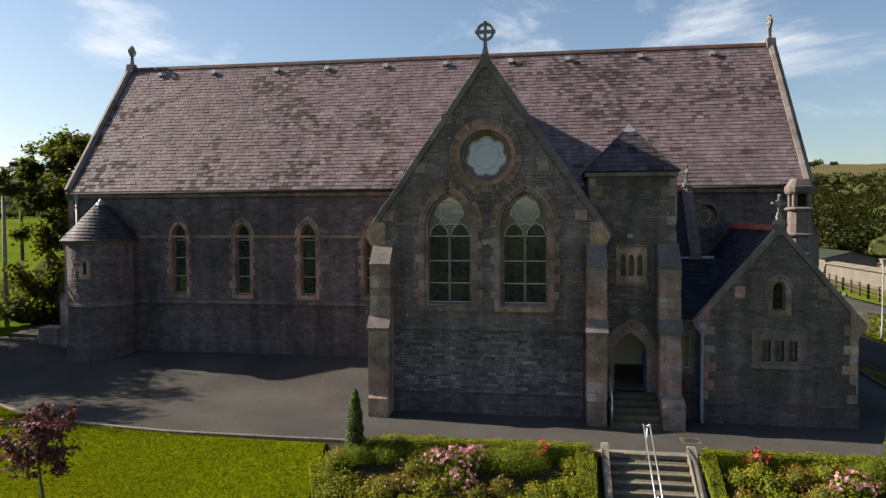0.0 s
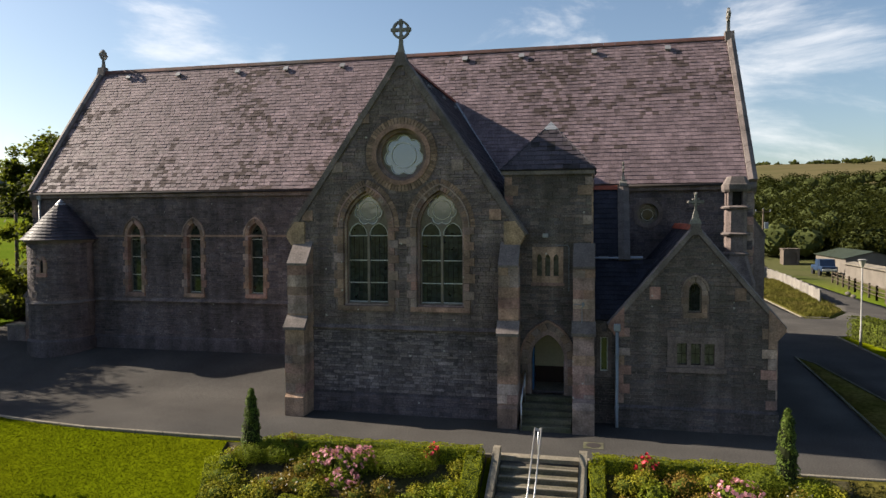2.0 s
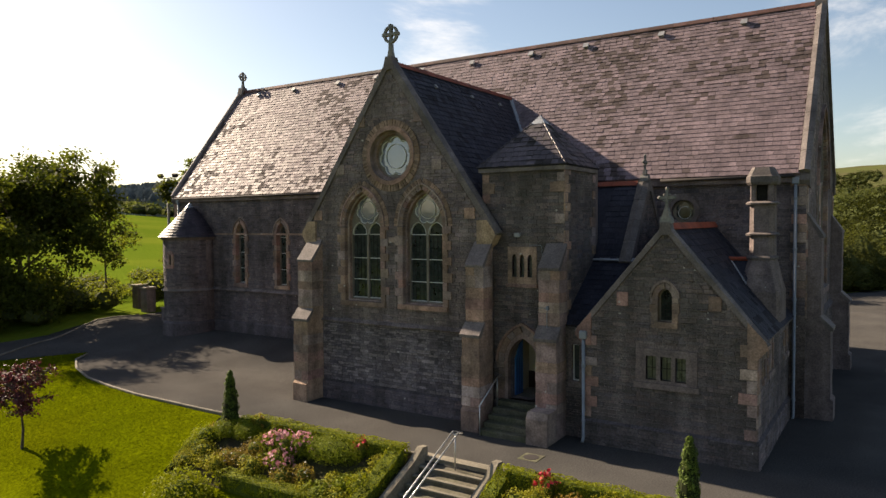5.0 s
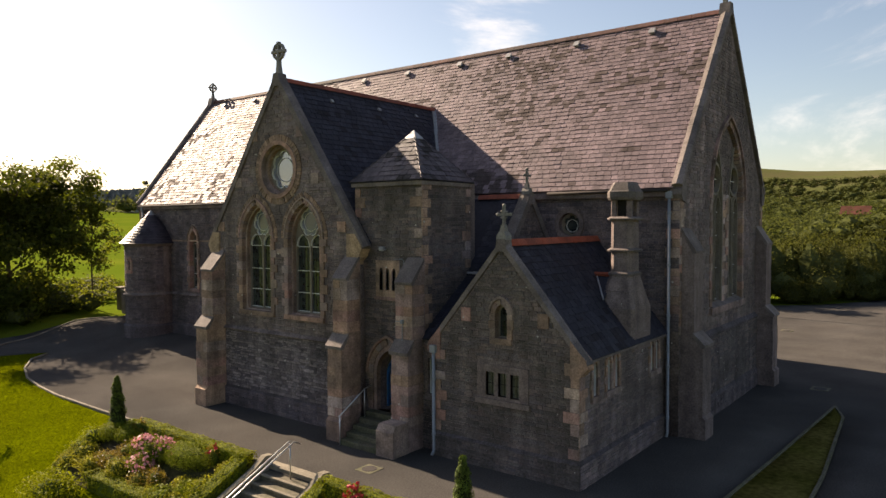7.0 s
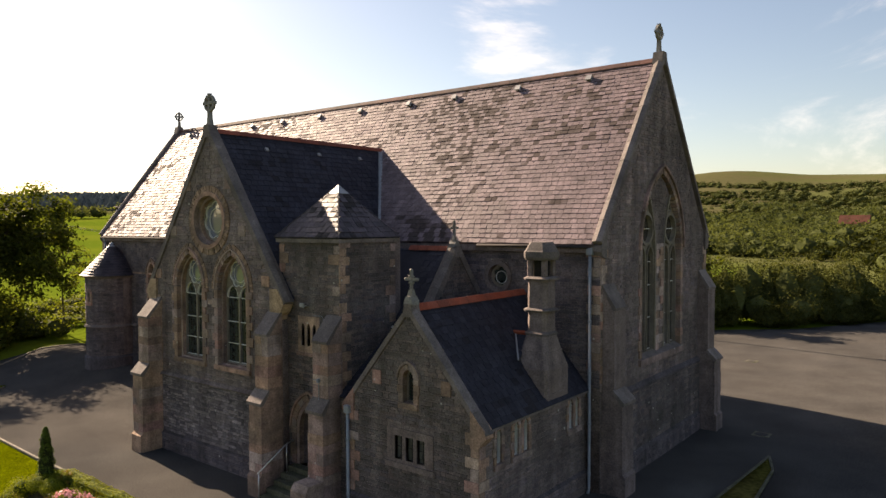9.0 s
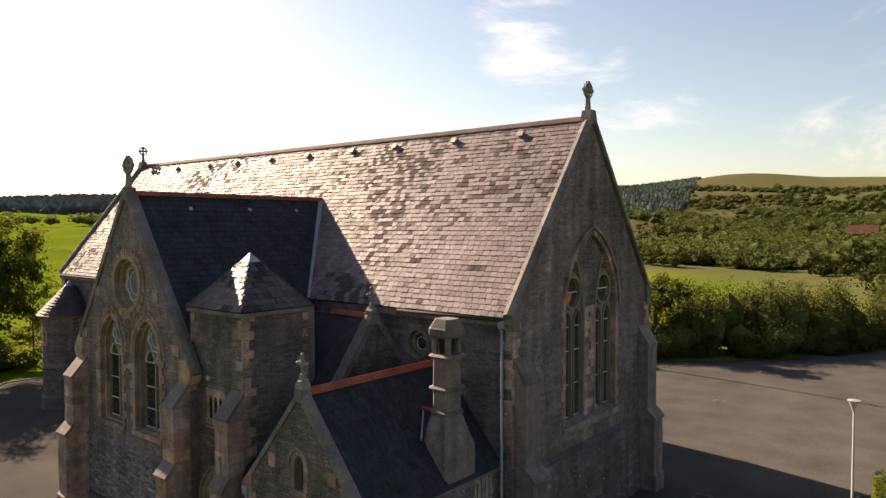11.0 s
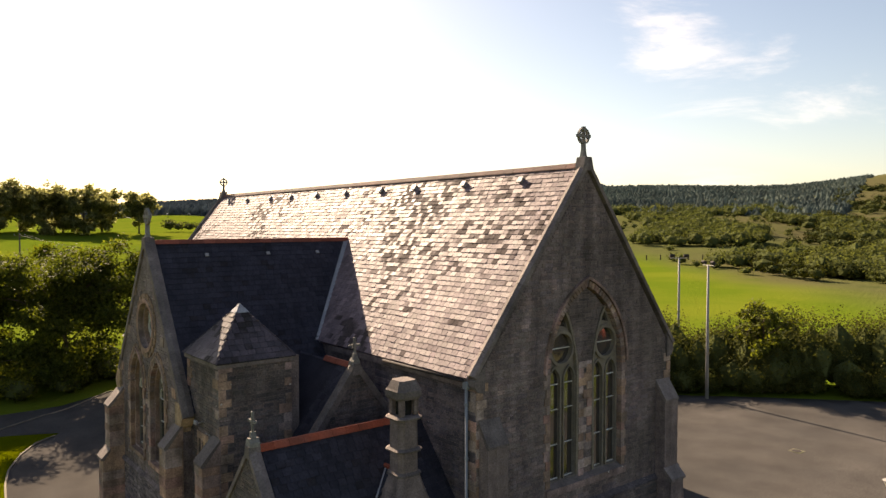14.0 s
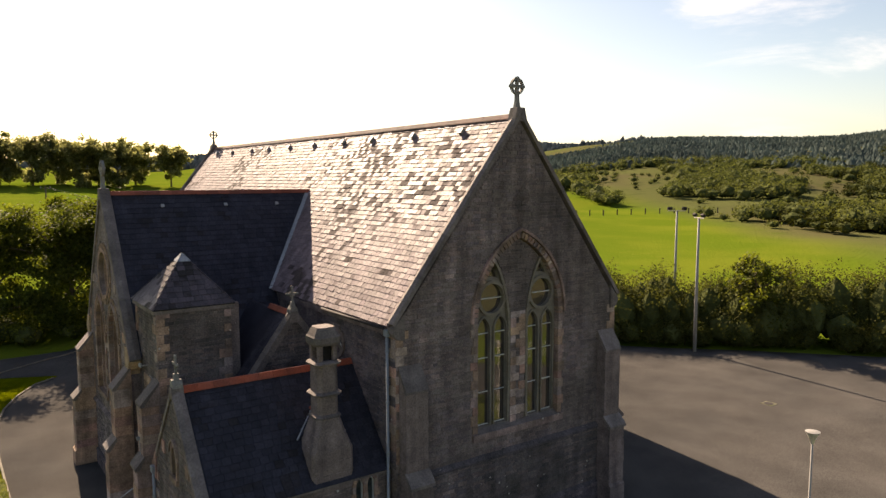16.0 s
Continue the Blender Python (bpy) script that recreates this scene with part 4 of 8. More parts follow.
# the small gable that faces east between tower and nave
VR, VZ = 4.9, 8.05
w = wall("vestry_gable_wall", [(2.9, 3.0), (6.19, 3.0), (6.19, 6.4), (VR, VZ - 0.1), (2.9, 5.45)], [], east(7.8), 0.4)
rubble(w, [(2.9, 5.0), (6.19, 5.0), (6.19, 6.4), (VR, VZ - 0.15), (2.9, 5.45)], [], east(7.8), seed=25, material=M_RUBBLE_DARK)
bm = bmesh.new()
box(bm, 6.5, 7.4, 2.92, 3.4, 3.0, 5.4)
part("vestry_wall_north", bm, M_MORTAR, church)
# round stair turret
TX, TY = -18.8, 5.75
bm = bmesh.new()
for r0, z0, r1, z1 in ((1.58, -0.2, 1.58, 1.2), (1.58, 1.2, 1.47, 1.32), (1.47, 1.32, 1.47, 5.95)):
    bmesh.ops.create_cone(bm, cap_ends=False, segments=40, radius1=r0, radius2=r1, depth=z1 - z0, matrix=Matrix.Translation((TX, TY, (z0 + z1) / 2)))
    if z1 == 1.32:
        bmesh.ops.remove_doubles(bm, verts=bm.verts, dist=1e-3)
        part("plinth", bm, M_PLINTH, church)
        bm = bmesh.new()
w = part("turret_wall", bm, M_MORTAR, church)
bm = bmesh.new()
bmesh.ops.create_cone(bm, cap_ends=True, segments=40, radius1=1.6, radius2=1.5, depth=0.12, matrix=Matrix.Translation((TX, TY, 3.06)))
part("string_course", bm, M_COPING, church, smooth=False)
bm = bmesh.new()
bmesh.ops.create_cone(bm, cap_ends=True, segments=40, radius1=1.5, radius2=1.68, depth=0.16, matrix=Matrix.Translation((TX, TY, 5.9)))
part("eaves_course", bm, M_COPING, church)


def turret_put(u, v, d):
    a = u / 1.47
    return (TX + (1.47 + d) * math.sin(a), TY - (1.47 + d) * math.cos(a), v)


rubble(w, [(-2.45, 1.34), (2.2, 1.34), (2.2, 5.82), (-2.45, 5.82)], [arch(0.15, 4.4, 4.95, 0.5, 0.3, 5), [(-3, 3.0), (3, 3.0), (3, 3.13), (-3, 3.13)]], turret_put, lengths=(0.12, 0.36), seed=26, material=M_RUBBLE_NAVE)
# the far transept, closed and plain
bm = bmesh.new()
prism(bm, [(-3.95, -0.5), (3.95, -0.5), (3.95, 6.6), (0, 12.3), (-3.95, 6.6)], lambda u, v, d: (u, d, v), 16.704, 23.4)
part("south_transept", bm, M_MORTAR, church)

# buttresses ------------------------------------------------------------


def buttress(put, u0, u1, top, out1=0.62, out2=0.9, foot=-0.3, low=3.1, stone=None):
    """A stepped buttress: two stages with sloping weatherings, dressed with stones."""
    prof = [(0.0, foot), (out2 + 0.1, foot), (out2 + 0.1, 0.66), (out2, 0.76), (out2, low), (out1, low + 0.36), (out1, top - 0.72), (0.0, top)]
    bm = bmesh.new()
    prism(bm, prof, lambda d, v, u: put(u, v, d), u0, u1)
    b = part("buttress", bm, stone or M_DRESS, church)
    r = random.Random(int(u0 * 10) + 50)
    zs, z = [], 0.8
    while z < top - 0.8:
        h = r.uniform(0.26, 0.42)
        zs.append((z, min(h, top - 0.74 - z)))
        z += h
    for z, h in zs:
        if z < low < z + h + 0.4 or h < 0.12 or low <= z < low + 0.4:
            continue
        d = out2 if z < low else out1
        e = 0.006 + r.uniform(0, 0.014)
        if r.random() < 0.5:
            ws = [(u0 - e, u1 + e)]
        else:
            m = u0 + (u1 - u0) * r.uniform(0.35, 0.65)
            ws = [(u0 - e, m - 0.006), (m + 0.006, u1 + e)]
        for a, c in ws:
            bm = bmesh.new()
            prism(bm, [(a, z + 0.006), (c, z + 0.006), (c, z + h - 0.006), (a, z + h - 0.006)], put, 0.06, d + e)
            part("dressed_stone", bm, stone or M_DRESS, b)
    bm = bmesh.new()
    prism(bm, [(0.02, top + 0.05), (out1 + 0.06, top - 0.70), (out1 + 0.06, top - 0.78), (out1 - 0.05, top - 0.78), (0.02, top - 0.06)], lambda d, v, u: put(u, v, d), u0 - 0.015, u1 + 0.015)
    part("weathering", bm, M_COPING, b, "pale sloping weathering stone")
    bm = bmesh.new()
    prism(bm, [(out1 - 0.02, low + 0.42), (out2 + 0.08, low + 0.03), (out2 + 0.08, low - 0.07), (out2 - 0.05, low - 0.07), (out1 - 0.02, low + 0.3)], lambda d, v, u: put(u, v, d), u0 - 0.05, u1 + 0.05)
    part("weathering", bm, M_COPING, b, "pale sloping weathering stone")
    return b


buttress(front(0), -4.02, -3.32, 6.05)
buttress(front(0), 3.5, 4.14, 6.05)
buttress(front(0.4), 5.92, 6.6, 6.0, 0.62, 0.85)
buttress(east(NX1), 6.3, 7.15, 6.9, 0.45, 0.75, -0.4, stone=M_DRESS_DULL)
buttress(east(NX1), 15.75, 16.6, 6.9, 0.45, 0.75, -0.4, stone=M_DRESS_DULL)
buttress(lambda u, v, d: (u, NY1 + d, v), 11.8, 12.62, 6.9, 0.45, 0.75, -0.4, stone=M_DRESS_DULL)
buttress(west(NX0), 6.3, 7.1, 6.4, 0.4, 0.7, 0.2)

quoins(church, front(0), -3.93, 1, 3.2, 6.5, 31)
quoins(church, front(0.4), 6.52, -1, 6.1, 8.4, 32)
quoins(church, east(6.5), 0.38, 1, 3.6, 8.4, 33)
quoins(church, front(0.4), 3.58, 1, 7.35, 8.4, 34)
quoins(church, east(6.5), 3.0, -1, 5.6, 8.4, 35)
quoins(church, front(0), 12.21, -1, 0.8, 3.4, 36)
quoins(church, east(12.2), -0.01, 1, 0.8, 3.4, 37)
quoins(church, front(0), 7.29, 1, 0.8, 3.4, 38)
quoins(church, east(NX1), NY0 - 0.01, 1, 3.4, 8.2, 39)
quoins(church, front(NY0), NX1 + 0.01, -1, 3.8, 8.2, 40)
quoins(church, east(NX1), NY1 + 0.01, -1, 0.2, 8.2, 41)
quoins(church, front(NY0), NX0 - 0.01, 1, 1.4, 8.2, 42)
for x, z in ((-2.35, 8.55), (2.0, 8.55), (-1.35, 10.25), (1.25, 10.25), (-3.5, 6.85), (3.3, 6.85)):
    bm = bmesh.new()
    prism(bm, [(x - 0.2, z), (x + 0.2, z), (x + 0.2, z + 0.36), (x - 0.2, z + 0.36)], front(0), -0.01, 0.045)
    part("dressed_stone", bm, M_DRESS, church)
for x, z in ((8.35, 4.25), (10.95, 4.25)):
    bm = bmesh.new()
    prism(bm, [(x, z), (x + 0.34, z), (x + 0.34, z + 0.4), (x, z + 0.4)], front(0), -0.01, 0.045)
    part("dressed_stone", bm, M_DRESS, church)


# windows ----------------------------------------------------------------
def arch_blocks(parent, put, c, z0, zs, w, rise, bw=0.2, d=0.05, step=0.3, wide=0.14, sill=True, name="jamb_stone", n_arch=None, seed=1):
    """Dressed jambs, long and short, with a ring of wedge stones round the head."""
    r = random.Random(seed)
    h = w / 2
    for s in (-1, 1):
        z, k = z0, 0
        while z < zs - 0.05:
            hh = min(step * r.uniform(0.85, 1.15), zs - z)
            bb = bw + (wide if k % 2 else 0) + r.uniform(-0.02, 0.02)
            a, b = sorted((c + s * (h - 0.006), c + s * (h + bb)))
            bm = bmesh.new()
            prism(bm, [(a, z + 0.006), (b, z + 0.006), (b, z + hh - 0.006), (a, z + hh - 0.006)], put, -0.3, d + r.uniform(0, 0.012))
            part(name, bm, M_DRESS, parent)
            z += hh
            k += 1
    rr = (h * h + rise * rise) / (2 * h)
    full = math.acos((rr - h) / rr)
    n = n_arch or max(3, int(rr * full / 0.24))
    for s in (-1, 1):
        for i in range(n):
            a0, a1 = full * i / n + 0.006, full * (i + 1) / n - 0.006
            cx = c + s * (h - rr)
            ri = rr - 0.006
            q = [(cx + s * ri * math.cos(a0), zs + ri * math.sin(a0)), (cx + s * (rr + bw) * math.cos(a0), zs + (rr + bw) * math.sin(a0)),
                 (cx + s * (rr + bw) * math.cos(a1), zs + (rr + bw) * math.sin(a1)), (cx + s * ri * math.cos(a1), zs + ri * math.sin(a1))]
            q = [(s * max(s * u, s * c), v) for u, v in q]
            bm = bmesh.new()
            prism(bm, q, put, -0.3, d + r.uniform(0, 0.012))
            part("arch_stone", bm, M_DRESS, parent)
    if sill:
        bm = bmesh.new()
        prism(bm, [(c - h - bw, z0 - 0.16), (c + h + bw, z0 - 0.16), (c + h + bw, z0 + 0.006), (c - h - bw, z0 + 0.006)], put, -0.3, d + 0.05)
        part("sill", bm, M_DRESS, parent)


def hood(parent, put, c, zs, w, rise, off, t=0.09, d=0.11):
    """A projecting drip moulding over an arch."""
    h = w / 2 + off
    rise = rise + off * 1.15
    o = arch(c, zs, zs, 2 * (h + t), rise + t * 1.2, 14)[2:]
    i = arch(c, zs, zs, 2 * h, rise, 14)[2:]
    bm = bmesh.new()
    for k in range(len(o) - 1):
        a = [o[k], o[k + 1], i[k + 1], i[k]]
        prism(bm, a, put, -0.01, d)
    bmesh.ops.remove_doubles(bm, verts=bm.verts, dist=1e-4)
    part("hood_mould", bm, M_DRESS, parent)


def foil(c, z, rad, n, turn=90, per=7):
    """A ring of n round lobes."""
    out = []
    d = rad * 0.62
    rl = rad - d
    for k in range(n):
        t0 = radians(turn) + 2 * math.pi * k / n
        for i in range(per):
            ph = math.pi / n * (-1 + 2 * i / per)
            s = max(0.0, rl * rl - (d * math.sin(ph)) ** 2)
            q = d * math.cos(ph) + math.sqrt(s)
            out.append((c + q * math.cos(t0 + ph), z + q * math.sin(t0 + ph)))
    return out


def glass(parent, poly, put, depth, material=None, name="pane"):
    bm = bmesh.new()
    prism(bm, poly, put, -depth - 0.008, -depth)
    return part(name, bm, material or M_GLASS, parent)


def bar(parent, put, u0, u1, v0, v1, d0, d1, material=None, name="glazing_bar"):
    bm = bmesh.new()
    prism(bm, [(u0, v0), (u1, v0), (u1, v1), (u0, v1)], put, d0, d1)
    return part(name, bm, material or M_PAINT, parent)


def group_part(name, parent, label=""):
    ob = new(name)
    ob.parent = parent
    if label:
        ob["label"] = label
    return ob


def frame_part(name, outer, holes, put, d0, d1, material, label=""):
    bm = bmesh.new()
    holed(bm, outer, holes, put, d0, d1)
    return part(name, bm, material, church, label)


F0 = front(0)
for k, c in enumerate(TWIN):
    lights = [arch(c + s * 0.385, 3.92, 6.32, 0.68, 0.44, 8) for s in (-1, 1)]
    head = foil(c, 7.2, 0.53, 7)
    wn_ = frame_part("window", arch(c, 3.82, 6.6, 1.7, 1.28, 12), lights + [head], F0, -0.42, -0.28, M_TRACERY, "two-light traceried gothic window with a round foil")
    arch_blocks(wn_, F0, c, 3.82, 6.6, 1.7, 1.28, 0.2, 0.05, 0.3, 0.15, n_arch=15, seed=60 + k)
    # outer ring of thin stones set on edge
    h_, rise_ = 0.85 + 0.21, 1.28 + 0.24
    rr_ = (h_ * h_ + rise_ * rise_) / (2 * h_)
    full_ = math.acos((rr_ - h_) / rr_)
    for s in (-1, 1):
        for i in range(22):
            a0, a1 = full_ * (i + 0.08) / 22, full_ * (i + 0.92) / 22
            cx = c + s * (h_ - rr_)
            q = [(cx + s * m * math.cos(a), 6.6 + m * math.sin(a)) for m, a in ((rr_, a0), (rr_ + 0.17, a0), (rr_ + 0.17, a1), (rr_, a1))]
            bm = bmesh.new()
            prism(bm, [(s * max(s * u, s * c), v) for u, v in q], F0, -0.02, 0.03 + 0.008 * ((i * 5) % 3))
            part("arch_stone", bm, M_RING, wn_)
    hood(wn_, F0, c, 6.6, 1.7, 1.28, 0.15, 0.05, 0.09)
    # splayed inner ring
    bm = bmesh.new()
    grow(bm, arch(c, 3.88, 6.58, 1.52, 1.18, 12), F0, 0.08, -0.27, -0.12)
    part("inner_moulding", bm, M_DRESS, wn_)
    for lt in lights:
        glass(wn_, lt, F0, 0.36)
    glass(wn_, head, F0, 0.34, M_SKYGLASS)
    bm = bmesh.new()
    holed(bm, circle(c, 7.2, 0.57, 28), [circle(c, 7.2, 0.535, 28)], F0, -0.3, -0.25)
    part("ring_moulding", bm, M_TRACERY, wn_)
    bm = bmesh.new()
    holed(bm, foil(c, 7.2, 0.53, 7), [foil(c, 7.2, 0.5, 7)], F0, -0.335, -0.275)
    part("glazing_rim", bm, M_PAINT, wn_)
    bm = bmesh.new()
    holed(bm, circle(c, 7.2, 0.34, 28), [circle(c, 7.2, 0.325, 28)], F0, -0.335, -0.31)
    part("glazing_ring", bm, M_PAINT, wn_)
    for s in (-1, 1):
        cl = c + s * 0.385
        bm = bmesh.new()
        o_, n_ = arch(cl, 6.3, 6.32, 0.68, 0.44, 8)[2:], arch(cl, 6.3, 6.32, 0.64, 0.41, 8)[2:]
        for e in range(len(o_) - 1):
            prism(bm, [o_[e], o_[e + 1], n_[e + 1], n_[e]], F0, -0.35, -0.275)
        bmesh.ops.remove_doubles(bm, verts=bm.verts, dist=1e-4)
        part("glazing_rim", bm, M_PAINT, wn_)
        for z in (3.94, 4.62, 5.42, 6.3):
            bar(wn_, F0, cl - 0.34, cl + 0.34, z - 0.013, z + 0.014, -0.35, -0.31)
        for z0, dz in ((3.95, 0.66), (4.64, 0.77), (5.44, 0.85)):
            for i in range(1, 4):
                bar(wn_, F0, cl - 0.34 + 0.17 * i - 0.006, cl - 0.34 + 0.17 * i + 0.006, z0, z0 + dz, -0.353, -0.34, M_GUTTER, "lead_came")
            for i in range(1, 4):
                bar(wn_, F0, cl - 0.33, cl + 0.33, z0 + dz / 4 * i - 0.006, z0 + dz / 4 * i + 0.006, -0.353, -0.34, M_GUTTER, "lead_came")
# impost band between the two windows
bar(church, F0, -0.1, 0.2, 6.02, 6.2, -0.01, 0.05, M_DRESS, "band_course")
# rose
rose = frame_part("rose_window", circle(*ROSE, 0.98, 40), [foil(*ROSE, 0.72, 7)], F0, -0.42, -0.28, M_TRACERY, "round window with a seven-lobed foil")
bm = bmesh.new()
holed(bm, circle(*ROSE, 1.06, 48), [circle(*ROSE, 0.9, 48)], F0, -0.2, 0.08)
part("ring_moulding", bm, M_DRESS, rose)
bm = bmesh.new()
holed(bm, circle(*ROSE, 0.9, 48), [circle(*ROSE, 0.78, 48)], F0, -0.3, -0.12)
part("ring_moulding", bm, M_DRESS, rose)
for i in range(60):
    a0, a1 = 2 * math.pi * i / 60 + 0.008, 2 * math.pi * (i + 1) / 60 - 0.008
    bm = bmesh.new()
    prism(bm, [(ROSE[0] + q * math.cos(a), ROSE[1] + q * math.sin(a)) for q, a in ((1.06, a0), (1.28, a0), (1.28, a1), (1.06, a1))], F0, -0.02, 0.03 + 0.01 * ((i * 7) % 3))
    part("arch_stone", bm, M_RING, rose)
glass(rose, foil(*ROSE, 0.73, 7), F0, 0.35, M_SKYGLASS)
bm = bmesh.new()
holed(bm, foil(*ROSE, 0.72, 7), [foil(*ROSE, 0.69, 7)], F0, -0.345, -0.275)
part("glazing_rim", bm, M_PAINT, rose)
bm = bmesh.new()
holed(bm, circle(*ROSE, 0.455, 32), [circle(*ROSE, 0.435, 32)], F0, -0.345, -0.315)
part("glazing_ring", bm, M_PAINT, rose)
# nave lancets
FN = front(NY0)
for k, c in enumerate(LANCETS):
    wn_ = frame_part("window", arch(c, 3.42, 6.15, 0.74, 0.62), [arch(c, 3.47, 6.13, 0.64, 0.54)], FN, -0.34, -0.22, M_TRACERY, "tall lancet window with pale glazing bars")
    arch_blocks(wn_, FN, c, 3.42, 6.15, 0.74, 0.62, 0.16, 0.05, 0.32, 0.1, seed=70 + k)
    hood(wn_, FN, c, 6.15, 0.74, 0.62, 0.17, 0.06, 0.09)
    glass(wn_, arch(c, 3.47, 6.13, 0.64, 0.54), FN, 0.29)
    for z in (3.48, 4.27, 5.14, 5.98):
        bar(wn_, FN, c - 0.32, c + 0.32, z - 0.013, z + 0.013, -0.285, -0.25)
# round window in the nave above the sacristy
wn_ = frame_part("round_window", circle(*oculus, 0.42), [foil(*oculus, 0.34, 6)], FN, -0.3, -0.18, M_TRACERY)
bm = bmesh.new()
holed(bm, circle(*oculus, 0.58, 32), [circle(*oculus, 0.42, 32)], FN, -0.1, 0.06)
part("ring_moulding", bm, M_DRESS_DULL, wn_)
glass(wn_, foil(*oculus, 0.34, 6), FN, 0.24)
bm = bmesh.new()
holed(bm, circle(oculus[0], oculus[1] - 0.05, 0.24, 24), [circle(oculus[0], oculus[1] - 0.05, 0.215, 24)], FN, -0.23, -0.2)
part("glazing_bar", bm, M_PAINT, wn_)
# great east window: two double lights under one arch, a pier between
FE = east(NX1)
EC = 11.54
holes = []
for s in (-1, 1):
    for q in (0.78, 1.56):
        holes.append(arch(EC + s * q, 4.14, 7.6, 0.56, 0.5, 8))
    holes.append(circle(EC + s * 1.2, 8.77, 0.53, 28))
    dagger = [(-0.3, 9.47), (-0.16, 9.53), (0, 9.56), (0.16, 9.52), (0.27, 9.46), (0.1, 9.8), (-0.15, 10.02), (-0.27, 9.8)]
    holes.append([(EC + s * (1.2 + o), v) for o, v in dagger][::(1 if s < 0 else -1)])
great = frame_part("east_window", arch(EC, 4.02, 8.0, 3.95, 2.9, 14), holes, FE, -0.32, -0.2, M_TRACERY, "great gothic window of two double lights with round heads")
arch_blocks(great, FE, EC, 4.02, 8.0, 3.95, 2.9, 0.2, 0.04, 0.32, 0.1, sill=False, n_arch=22, seed=80)
hood(great, FE, EC, 8.0, 3.95, 2.9, 0.22, 0.09, 0.12)
bm = bmesh.new()
prism(bm, [(EC - 2.2, 3.74), (EC + 2.2, 3.74), (EC + 2.2, 3.98), (EC - 2.2, 3.98)], FE, -0.2, 0.12)
part("sill", bm, M_DRESS, great)
bm = bmesh.new()
prism(bm, [(0.118, 3.97), (-0.198, 4.16), (-0.198, 3.99)], lambda u, v, d: FE(d, v, u), EC - 1.95, EC + 1.95)
part("sloping_sill", bm, M_COPING, great, "pale sloping sill stone")
for s in (-1, 1):
    cc = EC + s * 1.2
    bm = bmesh.new()
    holed(bm, circle(cc, 8.77, 0.64, 32), [circle(cc, 8.77, 0.53, 32)], FE, -0.21, -0.1)
    part("ring_moulding", bm, M_TRACERY, great)
    glass(great, circle(cc, 8.77, 0.55, 28), FE, 0.28, M_GLASS_EAST)
    glass(great, [(cc + s * o, v) for o, v in ((-0.32, 9.42), (0.3, 9.42), (-0.15, 10.05))], FE, 0.3, M_GLASS_EAST)
    bar(great, FE, cc - 0.53, cc + 0.53, 8.75, 8.78, -0.275, -0.24)
    # curved rib that bounds the pier and leans out to the great arch
    bm = bmesh.new()
    rib = [(0.4, 4.14), (0.37, 7.7), (0.4, 8.2), (0.5, 8.75), (0.66, 9.3), (0.84, 9.75), (1.05, 10.1)]
    for (o0, v0), (o1, v1) in zip(rib, rib[1:]):
        prism(bm, [(EC + s * o0, v0), (EC + s * (o0 + 0.1), v0), (EC + s * (o1 + 0.1), v1), (EC + s * o1, v1)], FE, -0.21, -0.06)
    bmesh.ops.remove_doubles(bm, verts=bm.verts, dist=1e-4)
    part("rib", bm, M_TRACERY, great)
    for q in (0.78, 1.56):
        c = EC + s * q
        bm = bmesh.new()
        grow(bm, arch(c, 4.14, 7.6, 0.56, 0.5, 8), FE, 0.06, -0.21, -0.13)
        part("inner_moulding", bm, M_TRACERY, great)
        glass(great, arch(c, 4.14, 7.6, 0.56, 0.5, 8), FE, 0.28, M_GLASS_EAST)
        for z in (4.18, 5.38, 6.62, 7.51):
            bar(great, FE, c - 0.28, c + 0.28, z - 0.014, z + 0.014, -0.275, -0.24)
# central pier of rubble with dressed edges
pier = [(EC + s * o, v) for s, o, v in ((-1, 0.36, 4.02), (1, 0.36, 4.02), (1, 0.36, 8.1), (1, 0.47, 8.75), (1, 0.62, 9.3), (1, 0.8, 9.75), (1, 0.98, 10.15), (1, 0.56, 10.56), (1, 0, 10.85),
                                        (-1, 0.56, 10.56), (-1, 0.98, 10.15), (-1, 0.8, 9.75), (-1, 0.62, 9.3), (-1, 0.47, 8.75), (-1, 0.36, 8.1))]
bm = bmesh.new()
prism(bm, pier, FE, -0.34, -0.1)
pw = part("pier", bm, M_MORTAR, great)
rubble(pw, pier, [], east(NX1 - 0.1), lengths=(0.16, 0.4), seed=81)
quoins(great, east(NX1 - 0.1), EC - 0.36, 1, 4.05, 8.2, 82, "jamb_stone")
quoins(great, east(NX1 - 0.1), EC + 0.36, -1, 4.05, 8.2, 83, "jamb_stone")
# tower triple slit in its panel
FT = front(0.4)
wn_ = frame_part("triple_window", [(4.52, 4.68), (5.56, 4.68), (5.56, 5.92), (4.52, 5.92)], slit, FT, -0.15, 0.04, M_DRESS, "three narrow slits in a dressed stone panel")
bar(wn_, FT, 4.48, 5.6, 4.6, 4.7, -0.05, 0.09, M_DRESS, "sill")
for s in slit:
    glass(wn_, s, FT, 0.1, M_GLASS_WARM)
